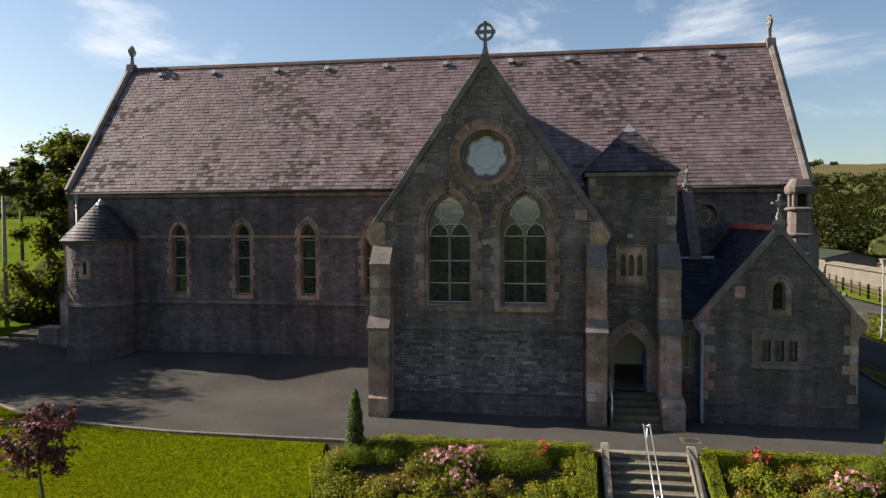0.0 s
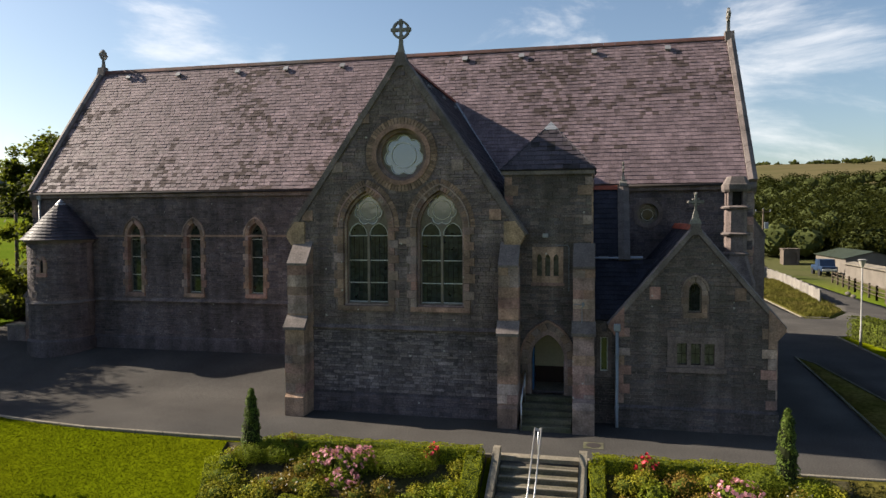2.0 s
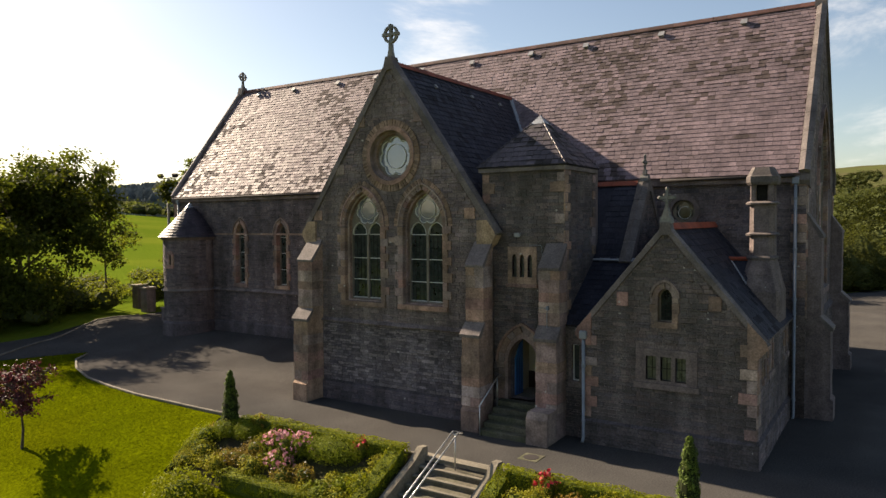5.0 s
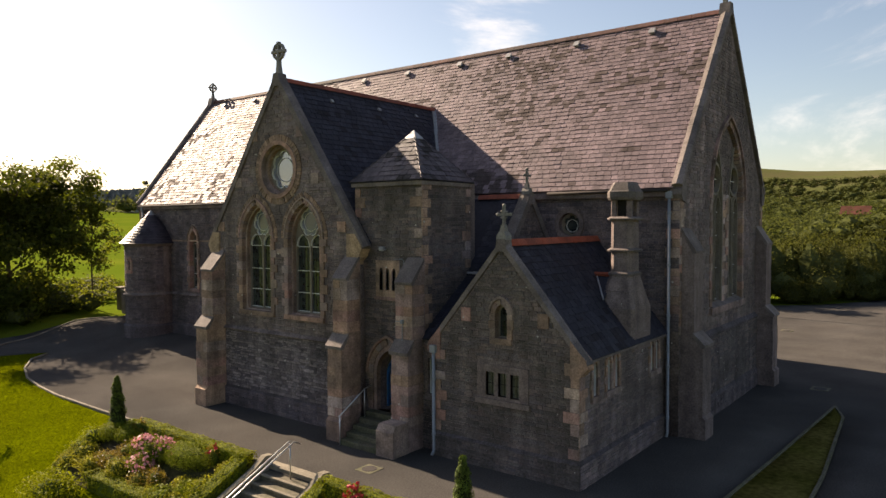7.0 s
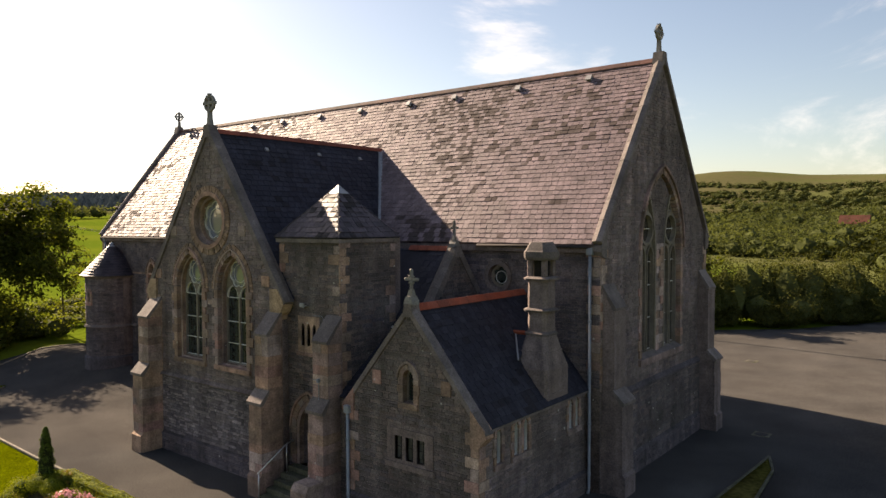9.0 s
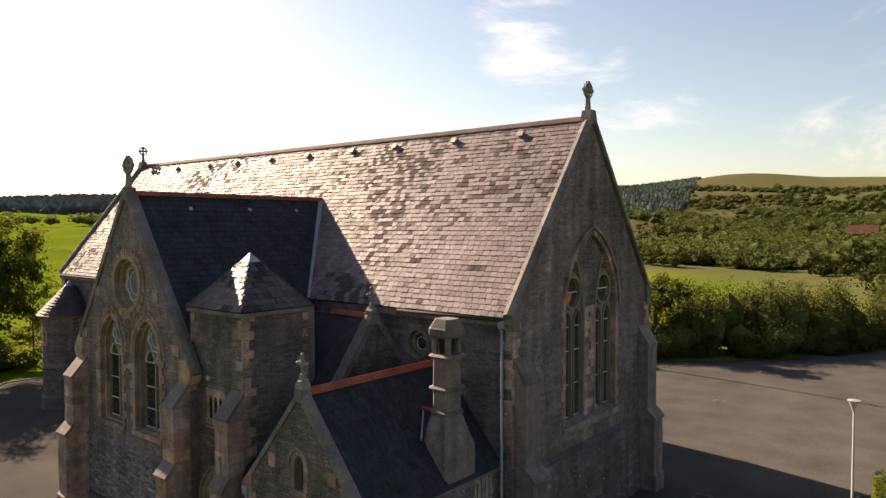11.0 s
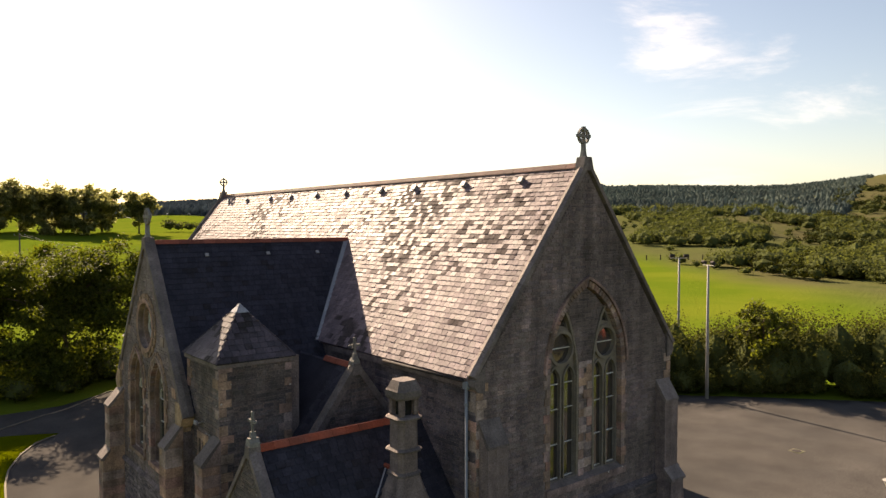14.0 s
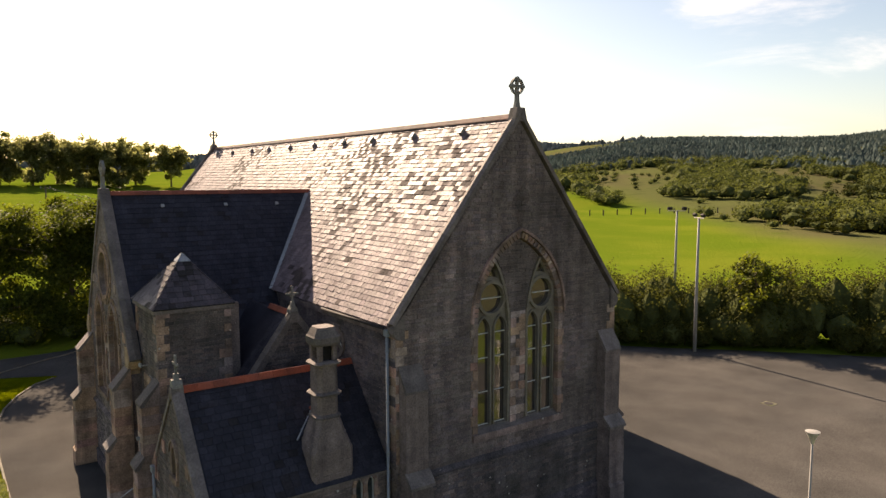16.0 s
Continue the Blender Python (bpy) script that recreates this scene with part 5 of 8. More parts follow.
# sacristy windows
wn_ = frame_part("triple_window", [(8.92, 1.98), (10.66, 1.98), (10.66, 3.05), (8.92, 3.05)], sac_slit, F0, -0.12, 0.04, M_DRESS_DULL, "three square lights in a dressed surround")
bar(wn_, F0, 8.88, 10.72, 1.9, 2.06, -0.05, 0.1, M_DRESS_DULL, "sill")
for s in sac_slit:
    glass(wn_, s, F0, 0.1, M_GLASS_WARM)
    bar(wn_, F0, s[0][0], s[1][0], 2.48, 2.5, -0.099, -0.08, M_GUTTER, "lead_came")
    bar(wn_, F0, (s[0][0] + s[1][0]) / 2 - 0.008, (s[0][0] + s[1][0]) / 2 + 0.008, 2.15, 2.84, -0.099, -0.08, M_GUTTER, "lead_came")
wn_ = frame_part("window", sac_arch, [arch(9.76, 3.88, 4.54, 0.34, 0.22, 6)], F0, -0.25, -0.15, M_TRACERY, "small pointed lattice window in the gable")
arch_blocks(wn_, F0, 9.76, 3.84, 4.55, 0.42, 0.27, 0.15, 0.05, 0.26, 0.05, seed=84)
hood(wn_, F0, 9.76, 4.55, 0.42, 0.27, 0.15, 0.06, 0.1)
glass(wn_, arch(9.76, 3.88, 4.54, 0.34, 0.22, 6), F0, 0.2)
for i in range(-1, 2):
    bar(wn_, F0, 9.76 + 0.085 * i - 0.006, 9.76 + 0.085 * i + 0.006, 3.9, 4.68, -0.195, -0.18, M_GUTTER, "lead_came")
for i in range(7):
    bar(wn_, F0, 9.6, 9.92, 3.98 + 0.1 * i, 3.992 + 0.1 * i, -0.195, -0.18, M_GUTTER, "lead_came")
FS = east(12.2)
for k, c in enumerate(SAC_E):
    wn_ = frame_part("window", arch(c, 2.35, 3.1, 0.28, 0.24, 6), [arch(c, 2.365, 3.1, 0.245, 0.215, 6)], FS, -0.14, -0.02, M_PAINT, "narrow lancet with a pale frame")
    arch_blocks(wn_, FS, c, 2.35, 3.1, 0.28, 0.24, 0.12, 0.04, 0.25, 0.05, seed=90 + k)
    glass(wn_, arch(c, 2.36, 3.1, 0.25, 0.22, 6), FS, 0.11)
wn_ = frame_part("window", [(6.8, 1.75), (7.04, 1.75), (7.04, 2.9), (6.8, 2.9)], [[(6.83, 1.79), (7.01, 1.79), (7.01, 2.87), (6.83, 2.87)]], front(0.3), -0.2, -0.1, M_PAINT, "slit window with a pale frame")
glass(wn_, [(6.83, 1.79), (7.01, 1.79), (7.01, 2.87), (6.83, 2.87)], front(0.3), 0.15)
wn_ = frame_part("window", arch(0.15, 4.42, 4.95, 0.2, 0.18, 5), [arch(0.15, 4.46, 4.94, 0.14, 0.12, 5)], turret_put, -0.1, 0.02, M_DRESS, "narrow slit in the turret")
arch_blocks(wn_, turret_put, 0.15, 4.42, 4.95, 0.2, 0.18, 0.14, 0.05, 0.2, 0.03, seed=96)
# no opening behind: a near-black sheet gives the dark of the inside
glass(wn_, arch(0.15, 4.46, 4.94, 0.14, 0.12, 5), turret_put, -0.01, M_DARK)
# doorway
dw = frame_part("doorway", arch(DOOR, 0.86, 2.1, 1.36, 1.02, 12), [arch(DOOR, 0.86, 2.1, 1.1, 0.82, 12)], FT, -0.2, 0.01, M_DRESS, "pointed stone doorway with open blue doors")
arch_blocks(dw, FT, DOOR, 0.86, 2.1, 1.36, 1.02, 0.2, 0.05, 0.34, 0.06, sill=False, seed=97)
hood(dw, FT, DOOR, 2.1, 1.36, 1.02, 0.2, 0.07, 0.12)
for s in (-1, 1):
    bm = bmesh.new()
    xa = DOOR + s * 0.545
    prism(bm, [(0.92, 0.87), (1.46, 0.87), (1.46, 2.75), (1.2, 2.5), (0.92, 2.12)], lambda u, v, d: (d, u, v), xa - 0.022, xa + 0.022)
    leaf = part("door", bm, M_BLUE, dw, "blue painted boarded door leaf standing open")
    for i in range(1, 4):
        bm = bmesh.new()
        box(bm, xa - s * 0.022 - 0.006, xa - s * 0.022 + 0.006, 0.92 + 0.13 * i, 0.932 + 0.13 * i, 0.9, 2.1)
        part("board_joint", bm, M_DARK, leaf)
bm = bmesh.new()
box(bm, 4.3, 5.78, 2.3, 2.36, 0.86, 3.3)
part("vestibule_wall", bm, M_CREAM, dw, "cream plaster wall")
bm = bmesh.new()
box(bm, 4.3, 5.78, 2.26, 2.298, 0.86, 1.45)
part("dado", bm, M_DARKWOOD, dw, "dark wooden dado")
for x in (4.3, 5.74):
    bm = bmesh.new()
    box(bm, x, x + 0.04, 0.95, 2.3, 0.86, 3.3)
    part("vestibule_wall", bm, M_CREAM, dw)
bm = bmesh.new()
box(bm, 4.0, 6.0, 0.42, 2.3, 0.6, 0.855)
part("threshold", bm, M_CONC, dw)
# steps
for i in range(5):
    bm = bmesh.new()
    box(bm, 4.24, 5.9, 0.38 - 0.3 * (5 - i), 0.4, 0.17 * i - (0.2 if i == 0 else 0), 0.17 * (i + 1), 0.015)
    part("step", bm, M_MOSSY, church, "mossy stone step")
bm = bmesh.new()
prism(bm, [(-0.75, -0.2), (-0.75, 0.78), (-0.6, 0.98), (-0.02, 0.98), (-0.02, -0.2)], lambda u, v, d: (d, u - 0.45, v), 5.93, 6.62)
part("pier_block", bm, M_DRESS, church, "chamfered stone block beside the steps")


def tube(bm, pts, r, seg=8):
    rings = []
    pts = [Vector(p) for p in pts]
    for i, p in enumerate(pts):
        a = (pts[min(i + 1, len(pts) - 1)] - pts[max(i - 1, 0)]).normalized()
        b = a.orthogonal().normalized()
        if rings:
            b = (prev - a * prev.dot(a)).normalized()
        prev = b
        c = a.cross(b)
        rr = r[i] if isinstance(r, (list, tuple)) else r
        rings.append([bm.verts.new(p + (b * math.cos(t) + c * math.sin(t)) * rr) for t in [2 * math.pi * k / seg for k in range(seg)]])
    for u, v in zip(rings, rings[1:]):
        for k in range(seg):
            bm.faces.new((u[k], u[(k + 1) % seg], v[(k + 1) % seg], v[k]))
    bm.faces.new(rings[0][::-1])
    bm.faces.new(rings[-1])


rail = group_part("handrail", church, "grey metal handrail beside the door steps")
for pts in ([(4.3, -1.15, 0.0), (4.3, -1.15, 0.95)], [(4.3, 0.0, 0.68), (4.3, 0.0, 1.62)], [(4.3, -1.2, 0.92), (4.3, 0.02, 1.62), (4.3, 0.3, 1.66)]):
    bm = bmesh.new()
    tube(bm, pts, 0.022)
    part("rail" if len(pts) > 2 else "post", bm, M_METAL, rail, smooth=True)


# roofs --------------------------------------------------------------------
def slab(bm, corners, t=0.12):
    a = [Vector(c) for c in corners]
    n = (a[1] - a[0]).cross(a[-1] - a[0]).normalized()
    if n.z < 0:
        n = -n
    top = [bm.verts.new(p) for p in a]
    bot = [bm.verts.new(p - n * t) for p in a]
    bm.faces.new(top)
    bm.faces.new(bot[::-1])
    for i in range(len(a)):
        j = (i + 1) % len(a)
        bm.faces.new((top[i], bot[i], bot[j], top[j]))


SLATE_FACES = ((0, 1, 2, 3), (0, 4, 5, 1), (1, 5, 6, 2), (3, 2, 6, 7), (0, 3, 7, 4))


def slate_box(o, U, V, N, u0, u1, v0, v1, lift):
    """One slate: its tail stands lift above the deck, its head lies on it."""
    def p(u, v, d):
        return o + U * u + V * v + N * d
    return [p(u0, v0, lift), p(u1, v0, lift), p(u1, v1, 0.012), p(u0, v1, 0.012), p(u0, v0, lift - 0.013), p(u1, v0, lift - 0.013), p(u1, v1, -0.004), p(u0, v1, -0.004)]


def slates(roof, o, U, V, row_span, rows, expo, width, material, near=None, seed=1):
    """Lays slates row by row; row_span(v) gives the stretches of u to cover."""
    r = random.Random(seed)
    o, U, V = Vector(o), Vector(U).normalized(), Vector(V).normalized()
    N = U.cross(V).normalized()
    if N.z < 0:
        N = -N
    verts, faces = [], []
    shared = {}
    made = 0
    for i in range(rows):
        v = i * expo
        for lo, hi in row_span(v + expo / 2):
            u = lo - (width / 2 if i % 2 else 0) - r.uniform(0, 0.05)
            while u < hi - 0.02:
                w = width * r.uniform(0.88, 1.12)
                a, b = max(u, lo), min(u + w, hi)
                if b - a > 0.03:
                    lift = 0.026 + r.uniform(-0.006, 0.014)
                    q0 = v + r.uniform(-0.012, 0.012)
                    if near and made < 290 and near(a, v) and abs(b - a - w) < 1e-6:
                        k = r.randrange(5)
                        if k not in shared:
                            me = bpy.data.meshes.new("slate")
                            ww = width * (0.92 + 0.04 * k)
                            me.from_pydata([tuple(p) for p in slate_box(Vector(), U, V, N, 0.007, ww - 0.007, 0, expo * 1.06, 0.024 + 0.002 * k)], [], SLATE_FACES)
                            me.materials.append(material)
                            shared[k] = (me, ww)
                        me, ww = shared[k]
                        ob = new("slate", me)
                        ob.location = o + U * a + V * q0
                        ob.parent = roof
                        made += 1
                        w = ww
                    else:
                        base = len(verts)
                        verts += [tuple(p) for p in slate_box(o, U, V, N, a + 0.007, b - 0.007, q0, v + expo * 1.06, lift)]
                        faces += [tuple(base + x for x in f) for f in SLATE_FACES]
                u += w
    pydata("slating", verts, faces, material, roof, "stuff")


bm = bmesh.new()
slab(bm, [(NX0 + 0.05, YE, EAVE), (NX1 - 0.2, YE, EAVE), (NX1 - 0.2, NYR, RIDGE), (NX0 + 0.05, NYR, RIDGE)])
nroof = part("nave_roof_north", bm, M_SLATE, church, "weathered purple-grey slate roof")
bm = bmesh.new()
slab(bm, [(NX0 + 0.05, 2 * NYR - YE, EAVE), (NX1 - 0.3, 2 * NYR - YE, EAVE), (NX1 - 0.3, NYR, RIDGE), (NX0 + 0.05, NYR, RIDGE)])
sroof = part("nave_roof_south", bm, M_SLATE, church, "purple-grey slate roof")
nlen = math.hypot(NYR - YE, RIDGE - EAVE)
up_n = Vector((0, NYR - YE, RIDGE - EAVE)).normalized()


def nave_rows(v):
    z = EAVE + v * up_n.z
    full = [(0.24, NX1 - 0.245 - NX0)]
    if z < TRIDGE:
        h = max(0, (TRIDGE - z) / TSLOPE - 0.1)
        full = cut(full, -h - NX0, h - NX0)
    return full


EXPO = nlen / 40.3
slates(nroof, (NX0, YE, EAVE), (1, 0, 0), up_n, nave_rows, 40, EXPO, 0.27, M_SLATE, near=lambda u, v: u > 29.0 and v < 5.2, seed=101)
slates(sroof, (NX0, 2 * NYR - YE, EAVE), (1, 0, 0), Vector((0, YE - NYR, RIDGE - EAVE)), lambda v: [(0.3, NX1 - 0.245 - NX0)], 40, EXPO, 0.5, M_SLATE, seed=102)

troof = group_part("transept_roof", church, "dark blue slate roof of the transept, shade in its colour")
up_e = Vector((-THALF, 0, TRIDGE - TEAVE)).normalized()
up_w = Vector((THALF, 0, TRIDGE - TEAVE)).normalized()
tl = math.hypot(THALF, TRIDGE - TEAVE)


def y_valley(z):
    return YE + (z - EAVE) / NSLOPE if z > EAVE else NY0


for s in (-1, 1):
    bm = bmesh.new()
    yv = y_valley(TRIDGE)
    xk = (TRIDGE - EAVE) / TSLOPE
    slab(bm, [(s * THALF, 0.3, TEAVE), (s * THALF, NY0, TEAVE), (s * xk, YE + 0.12, EAVE), (0, yv + 0.12, TRIDGE), (0, 0.3, TRIDGE)], 0.08)
    part("roof_deck", bm, M_SLATE_SHADED, troof)
te = group_part("transept_roof_east", church)
# east slope takes the shade-coloured slate, the sunlit west slope the purple one
slates(te, (THALF, 0.3, TEAVE), (0, 1, 0), up_e, lambda v: [(0.02, y_valley(TEAVE + v * up_e.z) - 0.33)], 30, tl / 30.2, 0.3, M_SLATE_SHADED, near=lambda u, v: v > 3.0, seed=103)
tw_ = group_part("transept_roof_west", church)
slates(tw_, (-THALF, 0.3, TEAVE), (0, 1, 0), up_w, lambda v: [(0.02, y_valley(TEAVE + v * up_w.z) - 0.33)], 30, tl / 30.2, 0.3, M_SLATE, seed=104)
for s in (-1, 1):
    bm = bmesh.new()
    slab(bm, [(s * THALF, 16.6, TEAVE), (s * THALF, 23.4, TEAVE), (0, 23.4, TRIDGE), (0, 13.3, TRIDGE)], 0.08)
    part("south_transept_roof", bm, M_SLATE_SHADED, church)
# pyramid on the tower
AP = Vector((5.06, 1.74, 10.26))
CS = [Vector(p) for p in ((3.42, 0.26, 8.53), (6.62, 0.26, 8.53), (6.62, 3.14, 8.53), (3.42, 3.14, 8.53))]
proof = group_part("tower_roof", church, "slate pyramid roof with lead tip")
for i in range(4):
    a, b = CS[i], CS[(i + 1) % 4]
    bm = bmesh.new()
    slab(bm, [a, b, AP], 0.05)
    part("roof_deck", bm, M_SLATE_SHADED, proof)
    U = (b - a).normalized()
    foot = a + U * (AP - a).dot(U)
    V = AP - foot
    L_, H_ = (b - a).length, V.length
    fu = (foot - a).length
    slates(proof, a, U, V, lambda v, L_=L_, H_=H_, fu=fu: [(fu * v / H_, L_ - (L_ - fu) * v / H_)], 10, H_ / 10.3, 0.27, M_SLATE_MID, seed=110 + i)
    bm = bmesh.new()
    tube(bm, [a + Vector((0, 0, 0.01)), AP + Vector((0, 0, 0.01))], 0.026, 6)
    part("hip", bm, M_SLATE_MID, proof)
bm = bmesh.new()
prism(bm, [(-0.27, 0), (0.27, 0), (0.27, 0.001), (-0.27, 0.001)], lambda u, v, d: (AP.x + u * (1 - d), AP.y + (0.25 if v > 0 else -0.25) * (1 - d), 10.02 + 0.32 * d), 0, 0.985)
part("lead_tip", bm, M_LEAD, proof, "pale lead cap")
bm = bmesh.new()
for x0, x1, y0, y1 in ((3.46, 6.58, 0.3, 0.42), (6.48, 6.58, 0.42, 3.1), (3.46, 3.56, 0.42, 3.1)):
    box(bm, x0, x1, y0, y1, 8.37, 8.52)
part("eaves_course", bm, M_COPING, church)
# sacristy
for s, nm in ((-1, "sacristy_roof_west"), (1, "sacristy_roof_east")):
    ex = 9.76 + s * 2.6
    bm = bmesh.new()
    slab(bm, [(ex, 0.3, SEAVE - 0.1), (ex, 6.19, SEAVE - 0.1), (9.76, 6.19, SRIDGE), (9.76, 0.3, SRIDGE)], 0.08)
    sr = part(nm, bm, M_SLATE_SHADED, church, "slate roof with shade painted into its dark blue")
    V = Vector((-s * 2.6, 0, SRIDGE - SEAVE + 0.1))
    slates(sr, (ex, 0.3, SEAVE - 0.1), (0, 1, 0), V, lambda v: [(0.05, 5.87)], 17, V.length / 17.2, 0.3, M_SLATE_SHADED, near=(lambda u, v: True) if s > 0 else None, seed=120 + s)
# vestry and link roofs
bm = bmesh.new()
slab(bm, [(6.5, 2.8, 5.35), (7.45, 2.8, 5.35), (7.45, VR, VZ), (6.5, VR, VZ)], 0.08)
vr = part("vestry_roof_north", bm, M_SLATE_SHADED, church, "small slate roof with shade painted into its colour")
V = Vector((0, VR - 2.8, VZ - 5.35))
slates(vr, (6.5, 2.8, 5.35), (1, 0, 0), V, lambda v: [(0.0, 0.95)], 14, V.length / 14.2, 0.3, M_SLATE_SHADED, seed=130)
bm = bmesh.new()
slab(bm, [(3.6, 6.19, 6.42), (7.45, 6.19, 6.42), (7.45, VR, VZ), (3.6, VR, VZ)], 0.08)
part("vestry_roof_south", bm, M_SLATE_SHADED, church)
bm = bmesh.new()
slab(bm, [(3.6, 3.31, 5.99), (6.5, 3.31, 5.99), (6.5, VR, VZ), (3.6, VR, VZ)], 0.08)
part("vestry_roof_back", bm, M_SLATE_SHADED, church)
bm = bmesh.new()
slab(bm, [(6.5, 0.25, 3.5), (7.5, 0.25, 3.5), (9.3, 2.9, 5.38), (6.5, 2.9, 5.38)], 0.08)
lr = part("link_roof", bm, M_SLATE_SHADED, church)
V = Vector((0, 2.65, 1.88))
slates(lr, (6.5, 0.25, 3.5), (1, 0, 0), V, lambda v: [(0.0, 1.0 + 0.5 * v)], 13, V.length / 13.2, 0.3, M_SLATE_SHADED, seed=131)
bm = bmesh.new()
slab(bm, [(6.5, 2.78, 5.42), (8.3, 2.78, 5.42), (8.3, 2.92, 5.5), (6.5, 2.92, 5.5)], 0.05)
part("flashing", bm, M_LEAD, church, "pale lead flashing")
# turret cone of slates
bm = bmesh.new()
bmesh.ops.create_cone(bm, cap_ends=True, segments=40, radius1=1.74, radius2=0.03, depth=1.9, matrix=Matrix.Translation((TX, TY, 6.93)))
cone = part("turret_roof", bm, M_SLATE_TURRET, church, "conical slate roof with lead tip")
verts, faces = [], []
r = random.Random(5)
for i in range(13):
    t0, t1 = i / 13, (i + 1.08) / 13
    n = max(8, int(2 * math.pi * 1.74 * (1 - t0) / 0.24))
    for k in range(n):
        a0 = 2 * math.pi * (k + 0.5 * (i % 2)) / n
        a1 = a0 + 2 * math.pi / n * 0.97
        b = len(verts)
        for t, d in ((t0, 0.035 + r.uniform(0, 0.012)), (min(t1, 1), 0.01)):
            for a in (a0, a1):
                rr = 1.74 * (1 - t) + 0.03 * t + d
                verts.append((TX + rr * math.cos(a), TY + rr * math.sin(a), 5.98 + 1.9 * t + d * 0.5))
        rr0 = 1.74 * (1 - t0) + 0.005
        for a in (a0, a1):
            verts.append((TX + rr0 * math.cos(a), TY + rr0 * math.sin(a), 5.98 + 1.9 * t0))
        faces += [(b, b + 1, b + 3, b + 2), (b + 4, b + 5, b + 1, b)]
pydata("slating", verts, faces, M_SLATE_TURRET, cone, "stuff")
bm = bmesh.new()
bmesh.ops.create_cone(bm, cap_ends=True, segments=20, radius1=0.3, radius2=0.02, depth=0.34, matrix=Matrix.Translation((TX, TY, 7.78)))
part("lead_tip", bm, M_LEAD, cone)


def coping(pa, pb, half0, half1, axis, parent=None, th=0.15, n=8, name="coping_stone", lowdrop=0.12):
    """Coping stones up a gable from pa to pb; half0 to half1 is its breadth along axis."""
    pa, pb = Vector(pa), Vector(pb)
    d = pb - pa
    up = Vector((0, 0, 1)) - d.normalized() * d.normalized().z
    up.normalize()
    ax = Vector(axis)
    for i in range(n):
        a, b = pa + d * ((i + 0.006) / n), pa + d * ((i + 0.994) / n)
        bm = bmesh.new()
        vs = []
        for p in (a, b):
            for w_, h_ in ((half0, -lowdrop), (half1, -lowdrop), (half1, th - 0.03), ((half0 + half1) / 2, th + 0.02), (half0, th - 0.03)):
                vs.append(bm.verts.new(p + ax * w_ + up * h_))
        for q in ((4, 3, 2, 1, 0), (5, 6, 7, 8, 9)):
            bm.faces.new([vs[k] for k in q])
        for k in range(5):
            bm.faces.new((vs[k], vs[(k + 1) % 5], vs[5 + (k + 1) % 5], vs[5 + k]))
        part(name, bm, M_COPING, parent or church)


for x, s in ((NX0, -1), (NX1, 1)):
    h0, h1 = sorted((s * 0.12, -s * 0.23))
    for yy in (NY0 - 0.13, 2 * NYR - NY0 + 0.13):
        coping((x, yy, EAVE + 0.05), (x, NYR, RIDGE + 0.06), h0, h1, (1, 0, 0), n=10, th=0.12, lowdrop=0.05)
    bm = bmesh.new()
    a, b = sorted((x + s * 0.1, x - s * 0.3))
    prism(bm, [(NYR - 0.3, RIDGE - 0.18), (NYR + 0.3, RIDGE - 0.18), (NYR + 0.17, RIDGE + 0.3), (NYR - 0.17, RIDGE + 0.3)], lambda u, v, d: (d, u, v), a, b)
    part("apex_stone", bm, M_COPING, church)
    for yy, q in ((NY0, -1), (NY1, 1)):
        bm = bmesh.new()
        prism(bm, [(yy + q * 0.13, 8.06), (yy + q * 0.13, 8.22), (yy - q * 0.3, 8.72), (yy - q * 0.3, 7.8), (yy - q * 0.0, 7.86)], lambda u, v, d: (d, u, v), a, b)
        part("kneeler", bm, M_COPING, church)
for s in (-1, 1):
    coping((s * 4.3, 0, 6.3), (0, 0, TRIDGE + 0.06), -0.07, 0.34, (0, 1, 0), n=9, th=0.13, lowdrop=0.1)
    bm = bmesh.new()
    prism(bm, [(s * 3.6, 5.95), (s * 3.96, 5.75), (s * 4.0, 5.9), (s * 4.14, 6.0), (s * 4.3, 6.28), (s * 4.26, 6.42), (s * 3.98, 6.8), (s * 3.6, 6.8)], front(0.0), -0.34, 0.1)
    part("kneeler", bm, M_OCHRE, church, "carved sandstone kneeler")
bm = bmesh.new()
prism(bm, [(-0.26, TRIDGE - 0.25), (0.26, TRIDGE - 0.25), (0.13, TRIDGE + 0.22), (-0.13, TRIDGE + 0.22)], front(0), -0.3, 0.08)
part("apex_stone", bm, M_COPING, church)
for s in (-1, 1):
    coping((9.76 + s * 2.68, 0, 3.36), (9.76, 0, SRIDGE + 0.02), -0.06, 0.3, (0, 1, 0), n=6, th=0.09, lowdrop=0.08)
    bm = bmesh.new()
    prism(bm, [(9.76 + s * 2.2, 3.0), (9.76 + s * 2.46, 3.0), (9.76 + s * 2.72, 3.3), (9.76 + s * 2.66, 3.5), (9.76 + s * 2.2, 4.0)], front(0), -0.3, 0.07)
    part("kneeler", bm, M_DRESS, church)
coping((7.8, 2.82, 5.3), (7.8, VR, VZ + 0.04), -0.36, 0.06, (1, 0, 0), n=4, th=0.14)
coping((7.8, 6.15, 6.45), (7.8, VR, VZ + 0.04), -0.36, 0.06, (1, 0, 0), n=3, th=0.14)

bm = bmesh.new()
prism(bm, [(9.56, SRIDGE - 0.22), (9.96, SRIDGE - 0.22), (9.88, SRIDGE + 0.14), (9.64, SRIDGE + 0.14)], front(0), -0.3, 0.07)
part("apex_stone", bm, M_COPING, church)
bm = bmesh.new()
